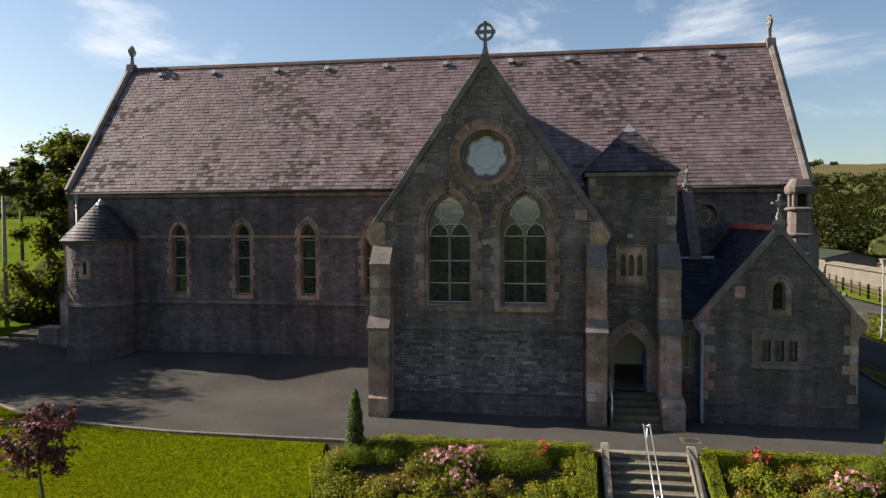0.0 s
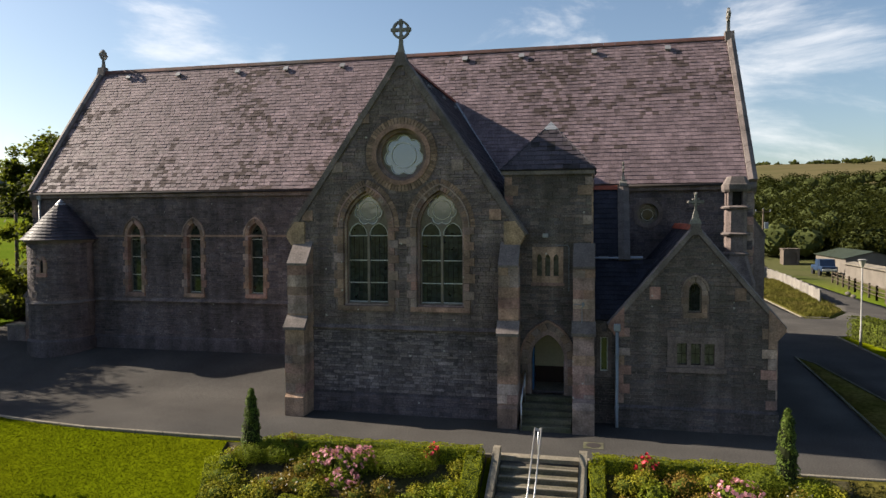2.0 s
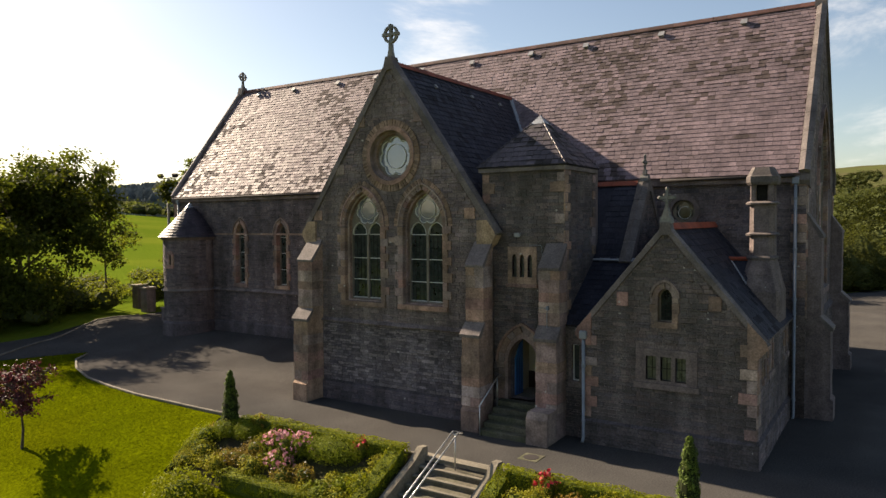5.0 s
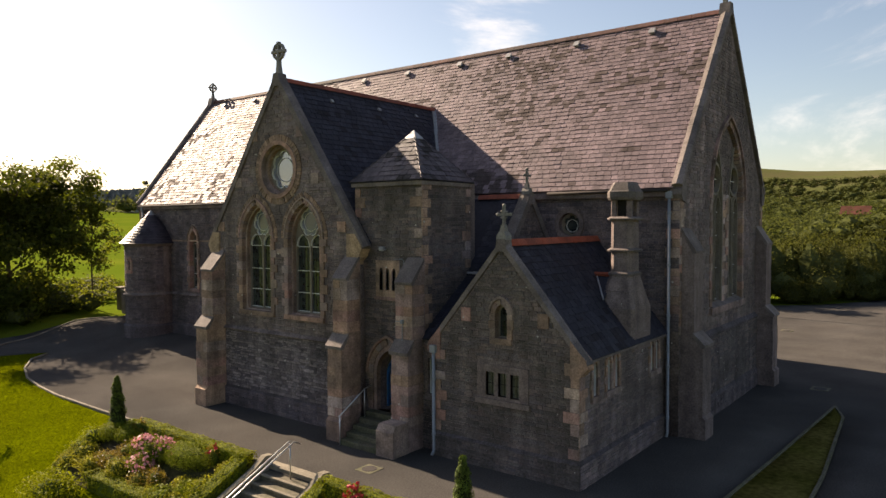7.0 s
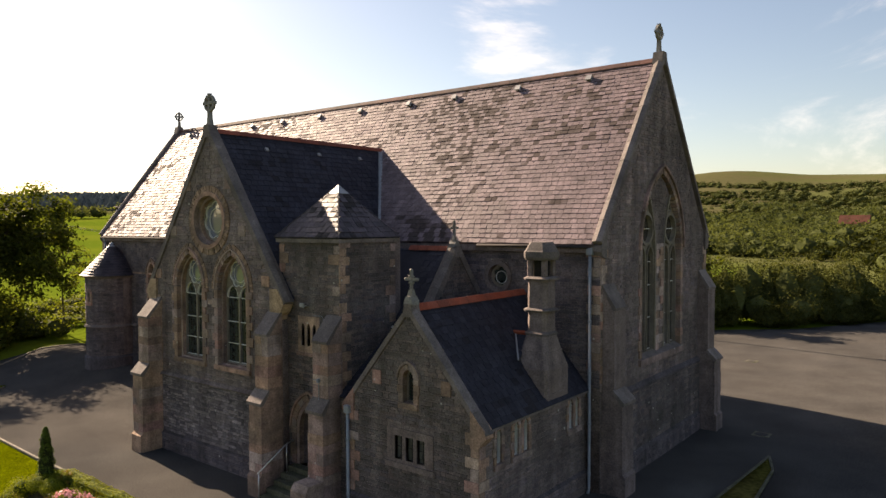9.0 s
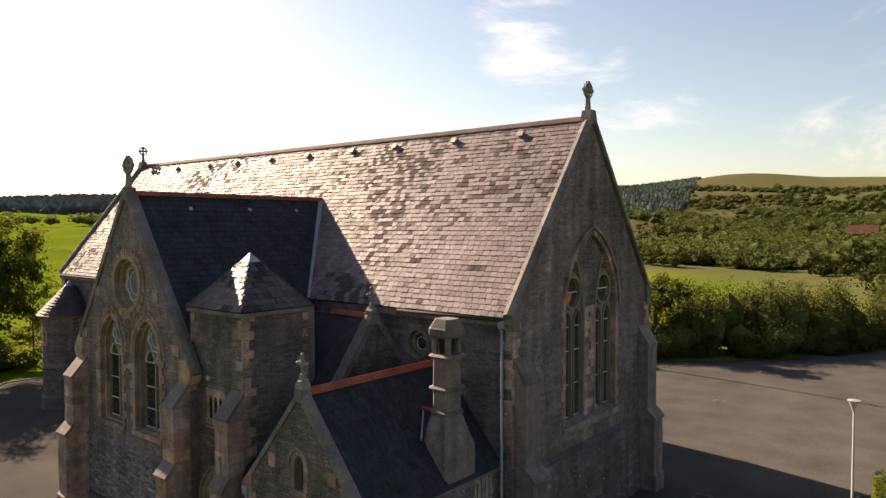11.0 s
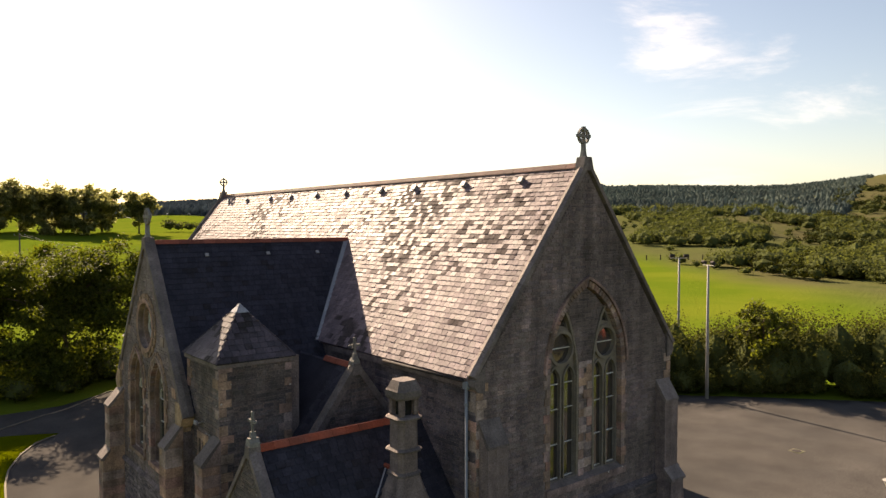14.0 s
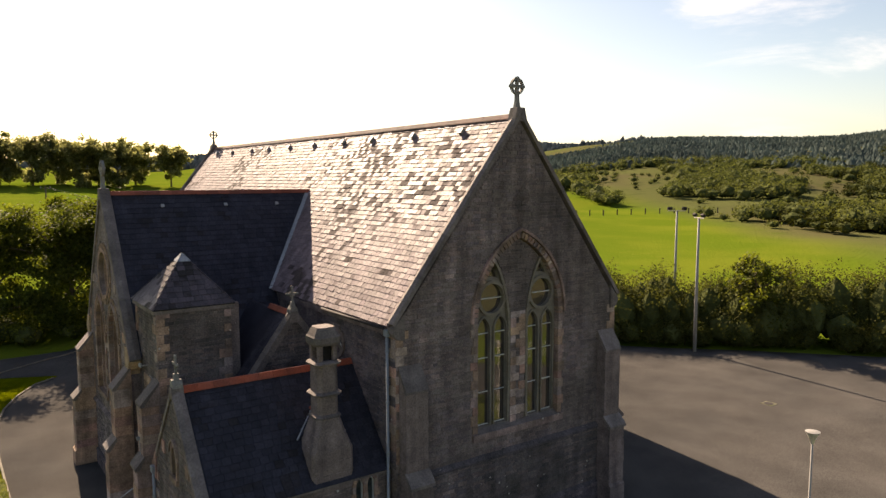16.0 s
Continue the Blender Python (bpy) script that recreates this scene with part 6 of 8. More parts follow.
prism(bm, [(VR - 0.22, VZ - 0.25), (VR + 0.22, VZ - 0.25), (VR + 0.12, VZ + 0.14), (VR - 0.12, VZ + 0.14)], east(7.8), -0.36, 0.07)
part("apex_stone", bm, M_COPING, church)


# ridges
def ridge(x0, x1, at, axis, material, n, r=0.12, name="ridge_tile"):
    ridge_ob = group_part("ridge", church)
    for i in range(n):
        a, b = x0 + (x1 - x0) * (i + 0.01) / n, x0 + (x1 - x0) * (i + 0.99) / n
        bm = bmesh.new()
        prism(bm, [(-r, -r * 0.95), (-r * 0.9, -r * 0.7), (-r * 0.25, 0.05), (r * 0.25, 0.05), (r * 0.9, -r * 0.7), (r, -r * 0.95), (0, -0.02)],
              (lambda u, v, d: (d, at[0] + u, at[1] + v)) if axis == "x" else (lambda u, v, d: (at[0] + u, d, at[1] + v)), a, b)
        part(name, bm, material, ridge_ob)


ridge(NX0 + 0.3, NX1 - 0.3, (NYR, RIDGE + 0.06), "x", M_RIDGE_DULL, 60, 0.15)
ridge(0.3, y_valley(TRIDGE) + 0.05, (0, TRIDGE + 0.06), "y", M_RIDGE, 18, 0.13)
ridge(0.25, 6.15, (9.76, SRIDGE + 0.08), "y", M_RIDGE_RED, 12, 0.15)
ridge(5.6, 7.5, (VR, VZ + 0.08), "x", M_RIDGE, 4, 0.13)
# valleys and flashings
for s in (-1, 1):
    bm = bmesh.new()
    xk = (TRIDGE - EAVE) / TSLOPE
    a, b = Vector((s * 0.05, y_valley(TRIDGE) - 0.03, TRIDGE + 0.03)), Vector((s * xk, YE + 0.02, EAVE + 0.06))
    slab(bm, [a, b, b + Vector((s * 0.12, -0.02, -0.1)), a + Vector((s * 0.12, -0.05, -0.08))], 0.03)
    slab(bm, [a, b, b + Vector((0, -0.14, 0.0)), a + Vector((0, -0.16, 0.0))], 0.03)
    part("valley", bm, M_LEAD, church, "pale lead valley gutter")
# gutters
def gutter(pts, name="gutter", r=0.05):
    bm = bmesh.new()
    tube(bm, pts, r, 8)
    part(name, bm, M_GUTTER, church, smooth=True)


gutter([(NX0 + 0.3, YE - 0.06, EAVE - 0.08), (-THALF, YE - 0.06, EAVE - 0.08)])
gutter([(7.9, YE - 0.06, EAVE - 0.08), (NX1 - 0.35, YE - 0.06, EAVE - 0.08)])
bm = bmesh.new()
box(bm, NX0 + 0.4, -3.96, 6.04, 6.198, 8.0, 8.22)
box(bm, 3.97, NX1 - 0.36, 6.04, 6.198, 8.0, 8.22)
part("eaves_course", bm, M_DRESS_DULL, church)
bm = bmesh.new()
box(bm, 12.205, 12.33, 0.3, 6.18, 3.36, 3.47)
part("eaves_course", bm, M_COPING, church)


def downpipe(x, y, z0, z1, out=(0, -1)):
    dp = group_part("downpipe", church, "grey painted rainwater pipe")
    bm = bmesh.new()
    tube(bm, [(x, y, z1), (x, y, z0 + 0.12), (x + out[0] * 0.1, y + out[1] * 0.1, z0)], 0.055)
    part("pipe", bm, M_PIPE, dp, smooth=True)
    z = z0 + 0.6
    while z < z1:
        bm = bmesh.new()
        tube(bm, [(x, y, z), (x, y, z + 0.08)], 0.07)
        part("collar", bm, M_PIPE, dp)
        z += 1.7
    bm = bmesh.new()
    box(bm, x - 0.11, x + 0.11, y - 0.09, y + 0.09, z1 - 0.02, z1 + 0.22, 0.02)
    part("hopper", bm, M_PIPE, dp)


downpipe(12.38, 6.08, 0.0, 7.95)
downpipe(7.33, -0.09, 0.02, 3.2)
downpipe(NX0 + 0.5, 6.08, 5.2, 7.95)


# crosses ------------------------------------------------------------------
def celtic_cross(base, facing, s=1.0):
    """A ringed stone cross; facing 'x' turns its face east."""
    bx, by, bz = base
    put = (lambda u, v, d: (bx + u * s, by + d * s, bz + v * s)) if facing == "y" else (lambda u, v, d: (bx + d * s, by + u * s, bz + v * s))
    cr = group_part("cross", church, "ringed celtic stone cross on the gable")
    bm = bmesh.new()
    prism(bm, [(-0.12, 0), (0.12, 0), (0.06, 0.28), (0.05, 0.5), (-0.05, 0.5), (-0.06, 0.28)], put, -0.07, 0.07)
    part("shaft", bm, M_CROSS, cr)
    bm = bmesh.new()
    holed(bm, circle(0, 0.76, 0.29, 32), [circle(0, 0.76, 0.215, 32)], put, -0.05, 0.05)
    part("ring", bm, M_CROSS, cr)
    bm = bmesh.new()
    k = 0.76
    plus = [(-0.05, 0.46), (0.05, 0.46), (0.04, k - 0.05), (0.31, k - 0.055), (0.33, k - 0.05), (0.33, k + 0.05), (0.31, k + 0.055), (0.04, k + 0.05), (0.055, k + 0.3), (0.05, k + 0.33), (-0.05, k + 0.33), (-0.055, k + 0.3),
            (-0.04, k + 0.05), (-0.31, k + 0.055), (-0.33, k + 0.05), (-0.33, k - 0.05), (-0.31, k - 0.055), (-0.04, k - 0.05)]
    prism(bm, plus, put, -0.06, 0.06)
    part("cross_head", bm, M_CROSS, cr)


celtic_cross((0, 0.1, TRIDGE + 0.2), "y", 1.08)
celtic_cross((NX1 - 0.14, NYR, RIDGE + 0.28), "x", 1.02)
celtic_cross((NX0 + 0.14, NYR, RIDGE + 0.28), "x", 0.95)


def finial(base, facing, s=1.0):
    """A small leafy stone cross on a moulded foot."""
    bx, by, bz = base
    put = (lambda u, v, d: (bx + u * s, by + d * s, bz + v * s)) if facing == "y" else (lambda u, v, d: (bx + d * s, by + u * s, bz + v * s))
    cr = group_part("finial", church, "small leafy stone cross on a moulded foot")
    for pl, d in (([(-0.17, 0), (0.17, 0), (0.15, 0.12), (0.07, 0.24), (-0.07, 0.24), (-0.15, 0.12)], 0.15), ([(-0.1, 0.24), (0.1, 0.24), (0.05, 0.42), (-0.05, 0.42)], 0.07),
                  ([(-0.035, 0.4), (0.035, 0.4), (0.035, 0.95), (-0.035, 0.95)], 0.035), ([(-0.2, 0.67), (0.2, 0.67), (0.2, 0.75), (-0.2, 0.75)], 0.033)):
        bm = bmesh.new()
        prism(bm, pl, put, -d, d)
        part("stem", bm, M_CROSS, cr)
    for u, v in ((-0.21, 0.71), (0.21, 0.71), (0, 0.96), (-0.08, 0.79), (0.08, 0.79), (0.08, 0.62), (-0.08, 0.62)):
        bm = bmesh.new()
        bmesh.ops.create_icosphere(bm, subdivisions=1, radius=(0.058 if abs(u) > 0.1 or v > 0.9 else 0.036) * s, matrix=Matrix.Translation(put(u, v, 0)))
        part("leaf_knop", bm, M_CROSS, cr)


finial((9.76, 0.12, SRIDGE + 0.12), "y", 1.02)
finial((7.66, VR, VZ + 0.1), "x", 0.95)

# vents along the ridges
def vent(at, U, V, k=1.0):
    v = group_part("roof_vent", church, "small grey roof ventilator")
    at, U, V = Vector(at), Vector(U), Vector(V).normalized()
    N = U.cross(V)
    if N.z < 0:
        N = -N
    put = lambda u, w_, d: tuple(at + U * u + V * w_ + N * d)
    bm = bmesh.new()
    prism(bm, [(-0.13 * k, -0.1 * k), (0.13 * k, -0.1 * k), (0.13 * k, 0.16 * k), (-0.13 * k, 0.16 * k)], put, 0, 0.14 * k)
    part("housing", bm, M_VENT, v)
    bm = bmesh.new()
    prism(bm, [(-0.17 * k, -0.15 * k), (0.17 * k, -0.15 * k), (0.15 * k, 0.18 * k), (-0.15 * k, 0.18 * k)], put, 0.14 * k, 0.18 * k)
    part("hood", bm, M_VENT, v)


for x in (-18.75, -15.68, -12.14, -9.36, -6.22, -3.11, 0.21, 3.02, 6.48, 9.84):
    y = 11.08
    vent((x, y, EAVE + (y - YE) * NSLOPE + 0.02), (1, 0, 0), up_n, 0.8)
for y in (2.3, 5.0, 7.4):
    vent((0.42, y, TRIDGE - 0.42 * TSLOPE + 0.02), (0, 1, 0), up_e, 0.45)

# chimney --------------------------------------------------------------------
CX, CY = 11.68, 4.15


def loft(bm, rings):
    """Closed rings of equal count, one above another."""
    vs = [[bm.verts.new(p) for p in ring] for ring in rings]
    for a, b in zip(vs, vs[1:]):
        for i in range(len(a)):
            j = (i + 1) % len(a)
            bm.faces.new((a[i], a[j], b[j], b[i]))
    bm.faces.new(vs[0][::-1])
    bm.faces.new(vs[-1])


def ch8(r, c, ry=None):
    """A square of half-width r with its corners cut by c."""
    y = ry or r
    return [(r, -y + c), (r, y - c), (r - c, y), (-r + c, y), (-r, y - c), (-r, -y + c), (-r + c, -y), (r - c, -y)]


def chim_ring(poly, z):
    return [(CX + u, CY + v, z) for u, v in poly]


chim = group_part("chimney", church, "tall sandstone chimney with flared foot and open cap")
bm = bmesh.new()
loft(bm, [chim_ring(ch8(0.6, 0.1, 0.72), 3.2), chim_ring(ch8(0.6, 0.1, 0.72), 4.5), chim_ring(ch8(0.5, 0.13, 0.56), 4.95), chim_ring(ch8(0.385, 0.15), 5.55)])
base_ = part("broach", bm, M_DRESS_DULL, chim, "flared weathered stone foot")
for z, rx, ry in ((3.75, 0.605, 0.725), (4.15, 0.605, 0.725), (4.55, 0.59, 0.7), (5.0, 0.49, 0.55)):
    bm = bmesh.new()
    loft(bm, [chim_ring(ch8(rx + 0.004, 0.1, ry + 0.004), z), chim_ring(ch8(rx + 0.004, 0.1, ry + 0.004), z + 0.02)])
    part("joint", bm, M_MORTAR, base_)
bm = bmesh.new()
loft(bm, [chim_ring(ch8(0.44, 0.16), 5.5), chim_ring(ch8(0.44, 0.16), 5.56), chim_ring(ch8(0.38, 0.15), 5.62)])
part("ledge", bm, M_COPING, chim)
for z0, z1 in ((5.6, 6.24), (6.34, 7.22)):
    bm = bmesh.new()
    loft(bm, [chim_ring(ch8(0.37, 0.15), z0), chim_ring(ch8(0.36, 0.145), z1)])
    part("shaft", bm, M_DRESS_DULL, chim)
for z in (6.24, 7.22):
    bm = bmesh.new()
    loft(bm, [chim_ring(ch8(0.46, 0.17), z), chim_ring(ch8(0.48, 0.18), z + 0.05), chim_ring(ch8(0.38, 0.15), z + 0.11)])
    part("ledge", bm, M_COPING, chim)
for sx in (-1, 1):
    for sy in (-1, 1):
        bm = bmesh.new()
        box(bm, CX + sx * 0.25 - 0.085, CX + sx * 0.25 + 0.085, CY + sy * 0.25 - 0.085, CY + sy * 0.25 + 0.085, 7.32, 7.9, 0.03)
        part("post", bm, M_DRESS_DULL, chim)
# solid near-black core stands in for the shade inside the open cap
bm = bmesh.new()
loft(bm, [chim_ring(ch8(0.2, 0.06), z) for z in (7.3, 7.92)])
part("dark_core", bm, M_DARK, chim)
bm = bmesh.new()
loft(bm, [chim_ring(ch8(0.42, 0.14), 7.84), chim_ring(ch8(0.46, 0.15), 7.92), chim_ring(ch8(0.46, 0.15), 8.1), chim_ring(ch8(0.42, 0.14), 8.15), chim_ring(ch8(0.3, 0.1), 8.4)])
part("cap", bm, M_COPING, chim, "chunky pale cap stone")
# saddle behind the chimney
bm = bmesh.new()
sa, sb = (10.72, CY, 5.45), (11.33, CY, 5.45)
for q in (-1, 1):
    slab(bm, [sa, sb, (11.33, CY + q * 0.78, 4.75)], 0.05)
part("saddle", bm, M_SLATE_SHADED, chim)
for q in (-1, 1):
    bm = bmesh.new()
    tube(bm, [sa, (11.33, CY + q * 0.8, 4.75)], 0.028, 6)
    part("flashing", bm, M_LEAD, chim)
bm = bmesh.new()
tube(bm, [(10.66, CY, 5.48), (11.33, CY, 5.48)], 0.075, 6)
part("ridge_tile", bm, M_RIDGE_RED, chim)

# small fittings
fl = group_part("floodlight", church, "small pale floodlight on the tower")
bm = bmesh.new()
box(bm, 4.88, 5.08, 0.1, 0.2, 6.24, 6.38, 0.02)
part("lamp_head", bm, M_VENT, fl)
bm = bmesh.new()
box(bm, 4.95, 5.0, 0.2, 0.398, 6.26, 6.3)
part("bracket", bm, M_METAL, fl)
cam_l = group_part("wall_lamp", church, "small wall lamp with cable on the buttress")
for bx in ((6.2, 6.28, -0.36, -0.245, 4.0, 4.12), (6.2, 6.28, -0.3, -0.245, 3.2, 3.28)):
    bm = bmesh.new()
    box(bm, *bx, 0.012)
    part("fitting", bm, M_PIPE, cam_l)
bm = bmesh.new()
tube(bm, [(5.92, -0.25, 4.05), (6.22, -0.25, 4.05), (6.2, -0.25, 3.9), (6.2, -0.25, 3.25)], 0.012, 5)
part("cable", bm, M_PIPE, cam_l)
cb = group_part("cable", church, "thin pale cable across the tower")
bm = bmesh.new()
tube(bm, [(5.3, 0.37, 5.98), (5.7, 0.37, 5.98), (5.75, 0.37, 5.9), (5.75, 0.37, 4.4)], 0.009, 5)
part("wire", bm, M_PIPE, cb)
# floor inside
bm = bmesh.new()
box(bm, NX0 + 0.6, NX1 - 0.6, NY0 + 0.6, NY1 - 0.6, 0.3, 0.7)
part("nave_floor", bm, M_DARKWOOD, church)

# ---- grounds -----------------------------------------------------------------
rng_ = np.random.default_rng(4)


def quads(name, V, material, parent=None, label=""):
    """A mesh of loose quads; V holds four corners each."""
    n = len(V)
    me = bpy.data.meshes.new(name)
    me.vertices.add(4 * n)
    me.vertices.foreach_set("co", np.ascontiguousarray(V, dtype=np.float32).reshape(-1))
    me.loops.add(4 * n)
    me.loops.foreach_set("vertex_index", np.arange(4 * n, dtype=np.int32))
    me.polygons.add(n)
    me.polygons.foreach_set("loop_start", np.arange(0, 4 * n, 4, dtype=np.int32))
    me.update()
    me.materials.append(material)
    ob = new(name, me)
    ob.parent = parent
    if label:
        ob["label"] = label
    return ob


def leaves(C, Nrm, size, spread=0.6, aspect=0.6, rng=None):
    """Leaf quads at C that face roughly along Nrm."""
    r = rng or rng_
    n = len(C)
    N_ = Nrm + r.normal(0, spread, (n, 3))
    N_ /= np.linalg.norm(N_, axis=1, keepdims=True) + 1e-9
    T = np.cross(N_, r.normal(0, 1, (n, 3)))
    T /= np.linalg.norm(T, axis=1, keepdims=True) + 1e-9
    B = np.cross(N_, T)
    s = (size * r.uniform(0.65, 1.35, n))[:, None]
    a, b = T * s * 0.5, B * s * 0.5 * aspect
    return np.stack([C - a - b * 0.4, C + b * -1.0 + a * 0.1, C + a + b * 0.3, C + b - a * 0.2], axis=1)


def ellipsoid(n, c, rad, rng=None, lo=0.8, hi=1.06, bottom=-0.35):
    r = rng or rng_
    d = r.normal(0, 1, (int(n * 1.6), 3))
    d /= np.linalg.norm(d, axis=1, keepdims=True)
    d = d[d[:, 2] > bottom][:n]
    k = r.uniform(lo, hi, (len(d), 1))
    return np.array(c) + d * k * np.array(rad), d / np.array(rad) * min(rad)


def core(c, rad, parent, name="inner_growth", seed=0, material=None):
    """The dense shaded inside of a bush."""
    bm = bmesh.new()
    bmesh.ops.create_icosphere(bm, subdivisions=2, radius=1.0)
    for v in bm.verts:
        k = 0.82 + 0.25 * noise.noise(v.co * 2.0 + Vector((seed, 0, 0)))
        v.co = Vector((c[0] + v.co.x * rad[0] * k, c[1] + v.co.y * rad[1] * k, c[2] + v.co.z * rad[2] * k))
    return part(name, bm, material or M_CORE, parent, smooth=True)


# kerbs: single edging stones
kerb = tagged(new("kerb"), "pale concrete edging stones along the lawn", "kerb", "", "structure")
for line in (KERB_N, KERB_R[:3] , KERB_R[3:9], [(20.5, 61), (20.55, 29.2), (22.3, 29.3)], [(20.45, 2), (20.3, 12), (20.2, 20.7)], KERB):
    for (x0, y0), (x1, y1) in zip(line, line[1:]):
        L_ = math.hypot(x1 - x0, y1 - y0)
        n = max(1, round(L_ / 0.9))
        for i in range(n):
            a, b = (i + 0.012) / n, (i + 0.988) / n
            p, q = Vector((x0 + (x1 - x0) * a, y0 + (y1 - y0) * a, 0)), Vector((x0 + (x1 - x0) * b, y0 + (y1 - y0) * b, 0))
            t = (q - p).normalized()
            s = Vector((t.y, -t.x, 0)) * 0.05
            bm = bmesh.new()
            vs = []
            for w_, h_ in ((-1, -0.15), (1, -0.15), (1, 0.05), (0.7, 0.07), (-0.7, 0.07), (-1, 0.05)):
                for e in (p, q):
                    e = e + s * w_
                    vs.append(bm.verts.new((e.x, e.y, gz(e.x, max(e.y, -3.75)) + h_)))
            for k in range(6):
                j = (k + 1) % 6
                bm.faces.new((vs[2 * k], vs[2 * k + 1], vs[2 * j + 1], vs[2 * j]))
            bm.faces.new([vs[2 * k] for k in range(6)])
            bm.faces.new([vs[2 * k + 1] for k in range(6)][::-1])
            # kerb by the drive takes a darker stone colour for the church's shadow
            part("kerb_stone", bm, M_MOSSY if line == KERB_R[3:9] else M_CONC, kerb)

lawn_ring = [(-22.2, -3.2), (-20.55, 0.45)] + KERB_N + [(3.7, -12), (-24, -12), (-24, -7)]
drape("lawn", [lawn_ring], -0.005, M_GRASS, 1.0, label="bright mown grass bank", category="lawn")
drape("verge", [[(6.5, -3.74), (13.6, -3.72), (15.0, -3.62), (15.4, 0.0), (15.8, 6.3), (16.2, 13.5), (16.7, 12.0), (17.2, 5.0), (17.4, -3.0), (17.6, -8), (17.6, -12), (6.5, -12)]], 0.03, M_ROUGHGRASS, 1.0, label="grass verge beside the drive", category="grass")
drape("verge", [[(20.5, 12), (20.4, 20.7), (24, 21.2), (40, 16.3), (40, 6), (21, 2)]], 0.03, M_GRASS, 2.0, label="grass verge beside the drive", category="grass")
drape("verge", [[(20.6, 61.5), (20.7, 29.1), (22.4, 29.2), (24.5, 33.2), (25.7, 45), (26.1, 78), (24, 78)]], 0.03, M_ROUGHGRASS, 2.0, label="rough grass strip beside the yard", category="grass")
BED_L = [(-4.6, -3.95), (3.6, -3.85), (3.6, -6.4), (-4.4, -6.4)]
BED_R = [(6.6, -3.85), (13.2, -3.85), (13.2, -6.4), (6.6, -6.4)]
for b in (BED_L, BED_R):
    drape("flower_bed", [b], 0.05, M_SOIL, 0.8, label="dark soil of the planted bank", category="flower bed")



def blades(name, ring, n, height, width, material, label, lift=0.0, seed=1):
    """Upright grass blades scattered over a ring of corners."""
    r = np.random.default_rng(seed)
    R = np.array(ring)
    lo, hi = R.min(0), R.max(0)
    P = r.uniform(lo, hi, (int(n * 2.2), 2))
    ins = np.zeros(len(P), bool)
    for (x0, y0), (x1, y1) in zip(R, np.roll(R, -1, 0)):
        c = (y0 > P[:, 1]) != (y1 > P[:, 1])
        ins ^= c & (P[:, 0] < (x1 - x0) * (P[:, 1] - y0) / (y1 - y0 + 1e-12) + x0)
    P = P[ins][:n]
    m = len(P)
    Z = np.array([gz(x, y) for x, y in P]) + lift
    a = r.uniform(0, 2 * math.pi, m)
    h, w = height * r.uniform(0.6, 1.3, m), width * r.uniform(0.6, 1.3, m)
    B = np.stack([P[:, 0], P[:, 1], Z - 0.01], 1)
    S = np.stack([np.cos(a) * w / 2, np.sin(a) * w / 2, 0 * a], 1)
    T = B + np.stack([r.normal(0, 0.4, m) * h, r.normal(0, 0.4, m) * h, h], 1)
    ob = quads(name, np.stack([B - S, B + S, T + S * 0.25, T - S * 0.25], 1), material)
    return tagged(ob, label, "grass", "", "stuff")


blades("grass_blades", lawn_ring, 130000, 0.026, 0.04, M_BLADE, "short bright blades of the mown lawn", 0.0, 1)
blades("grass_blades", [(6.5, -3.85), (13.6, -3.85), (17.3, -3.9), (17.5, -8), (17.5, -11), (6.5, -11)], 20000, 0.08, 0.05, M_ROUGHGRASS, "short blades of the grass verge", 0.03, 2)
blades("rough_grass", [(20.75, 60), (20.85, 29.4), (22.3, 29.4), (24.3, 33.4), (25.5, 45), (25.8, 60)], 16000, 0.28, 0.09, M_ROUGHGRASS, "tufted rough grass along the fence", 0.03, 3)

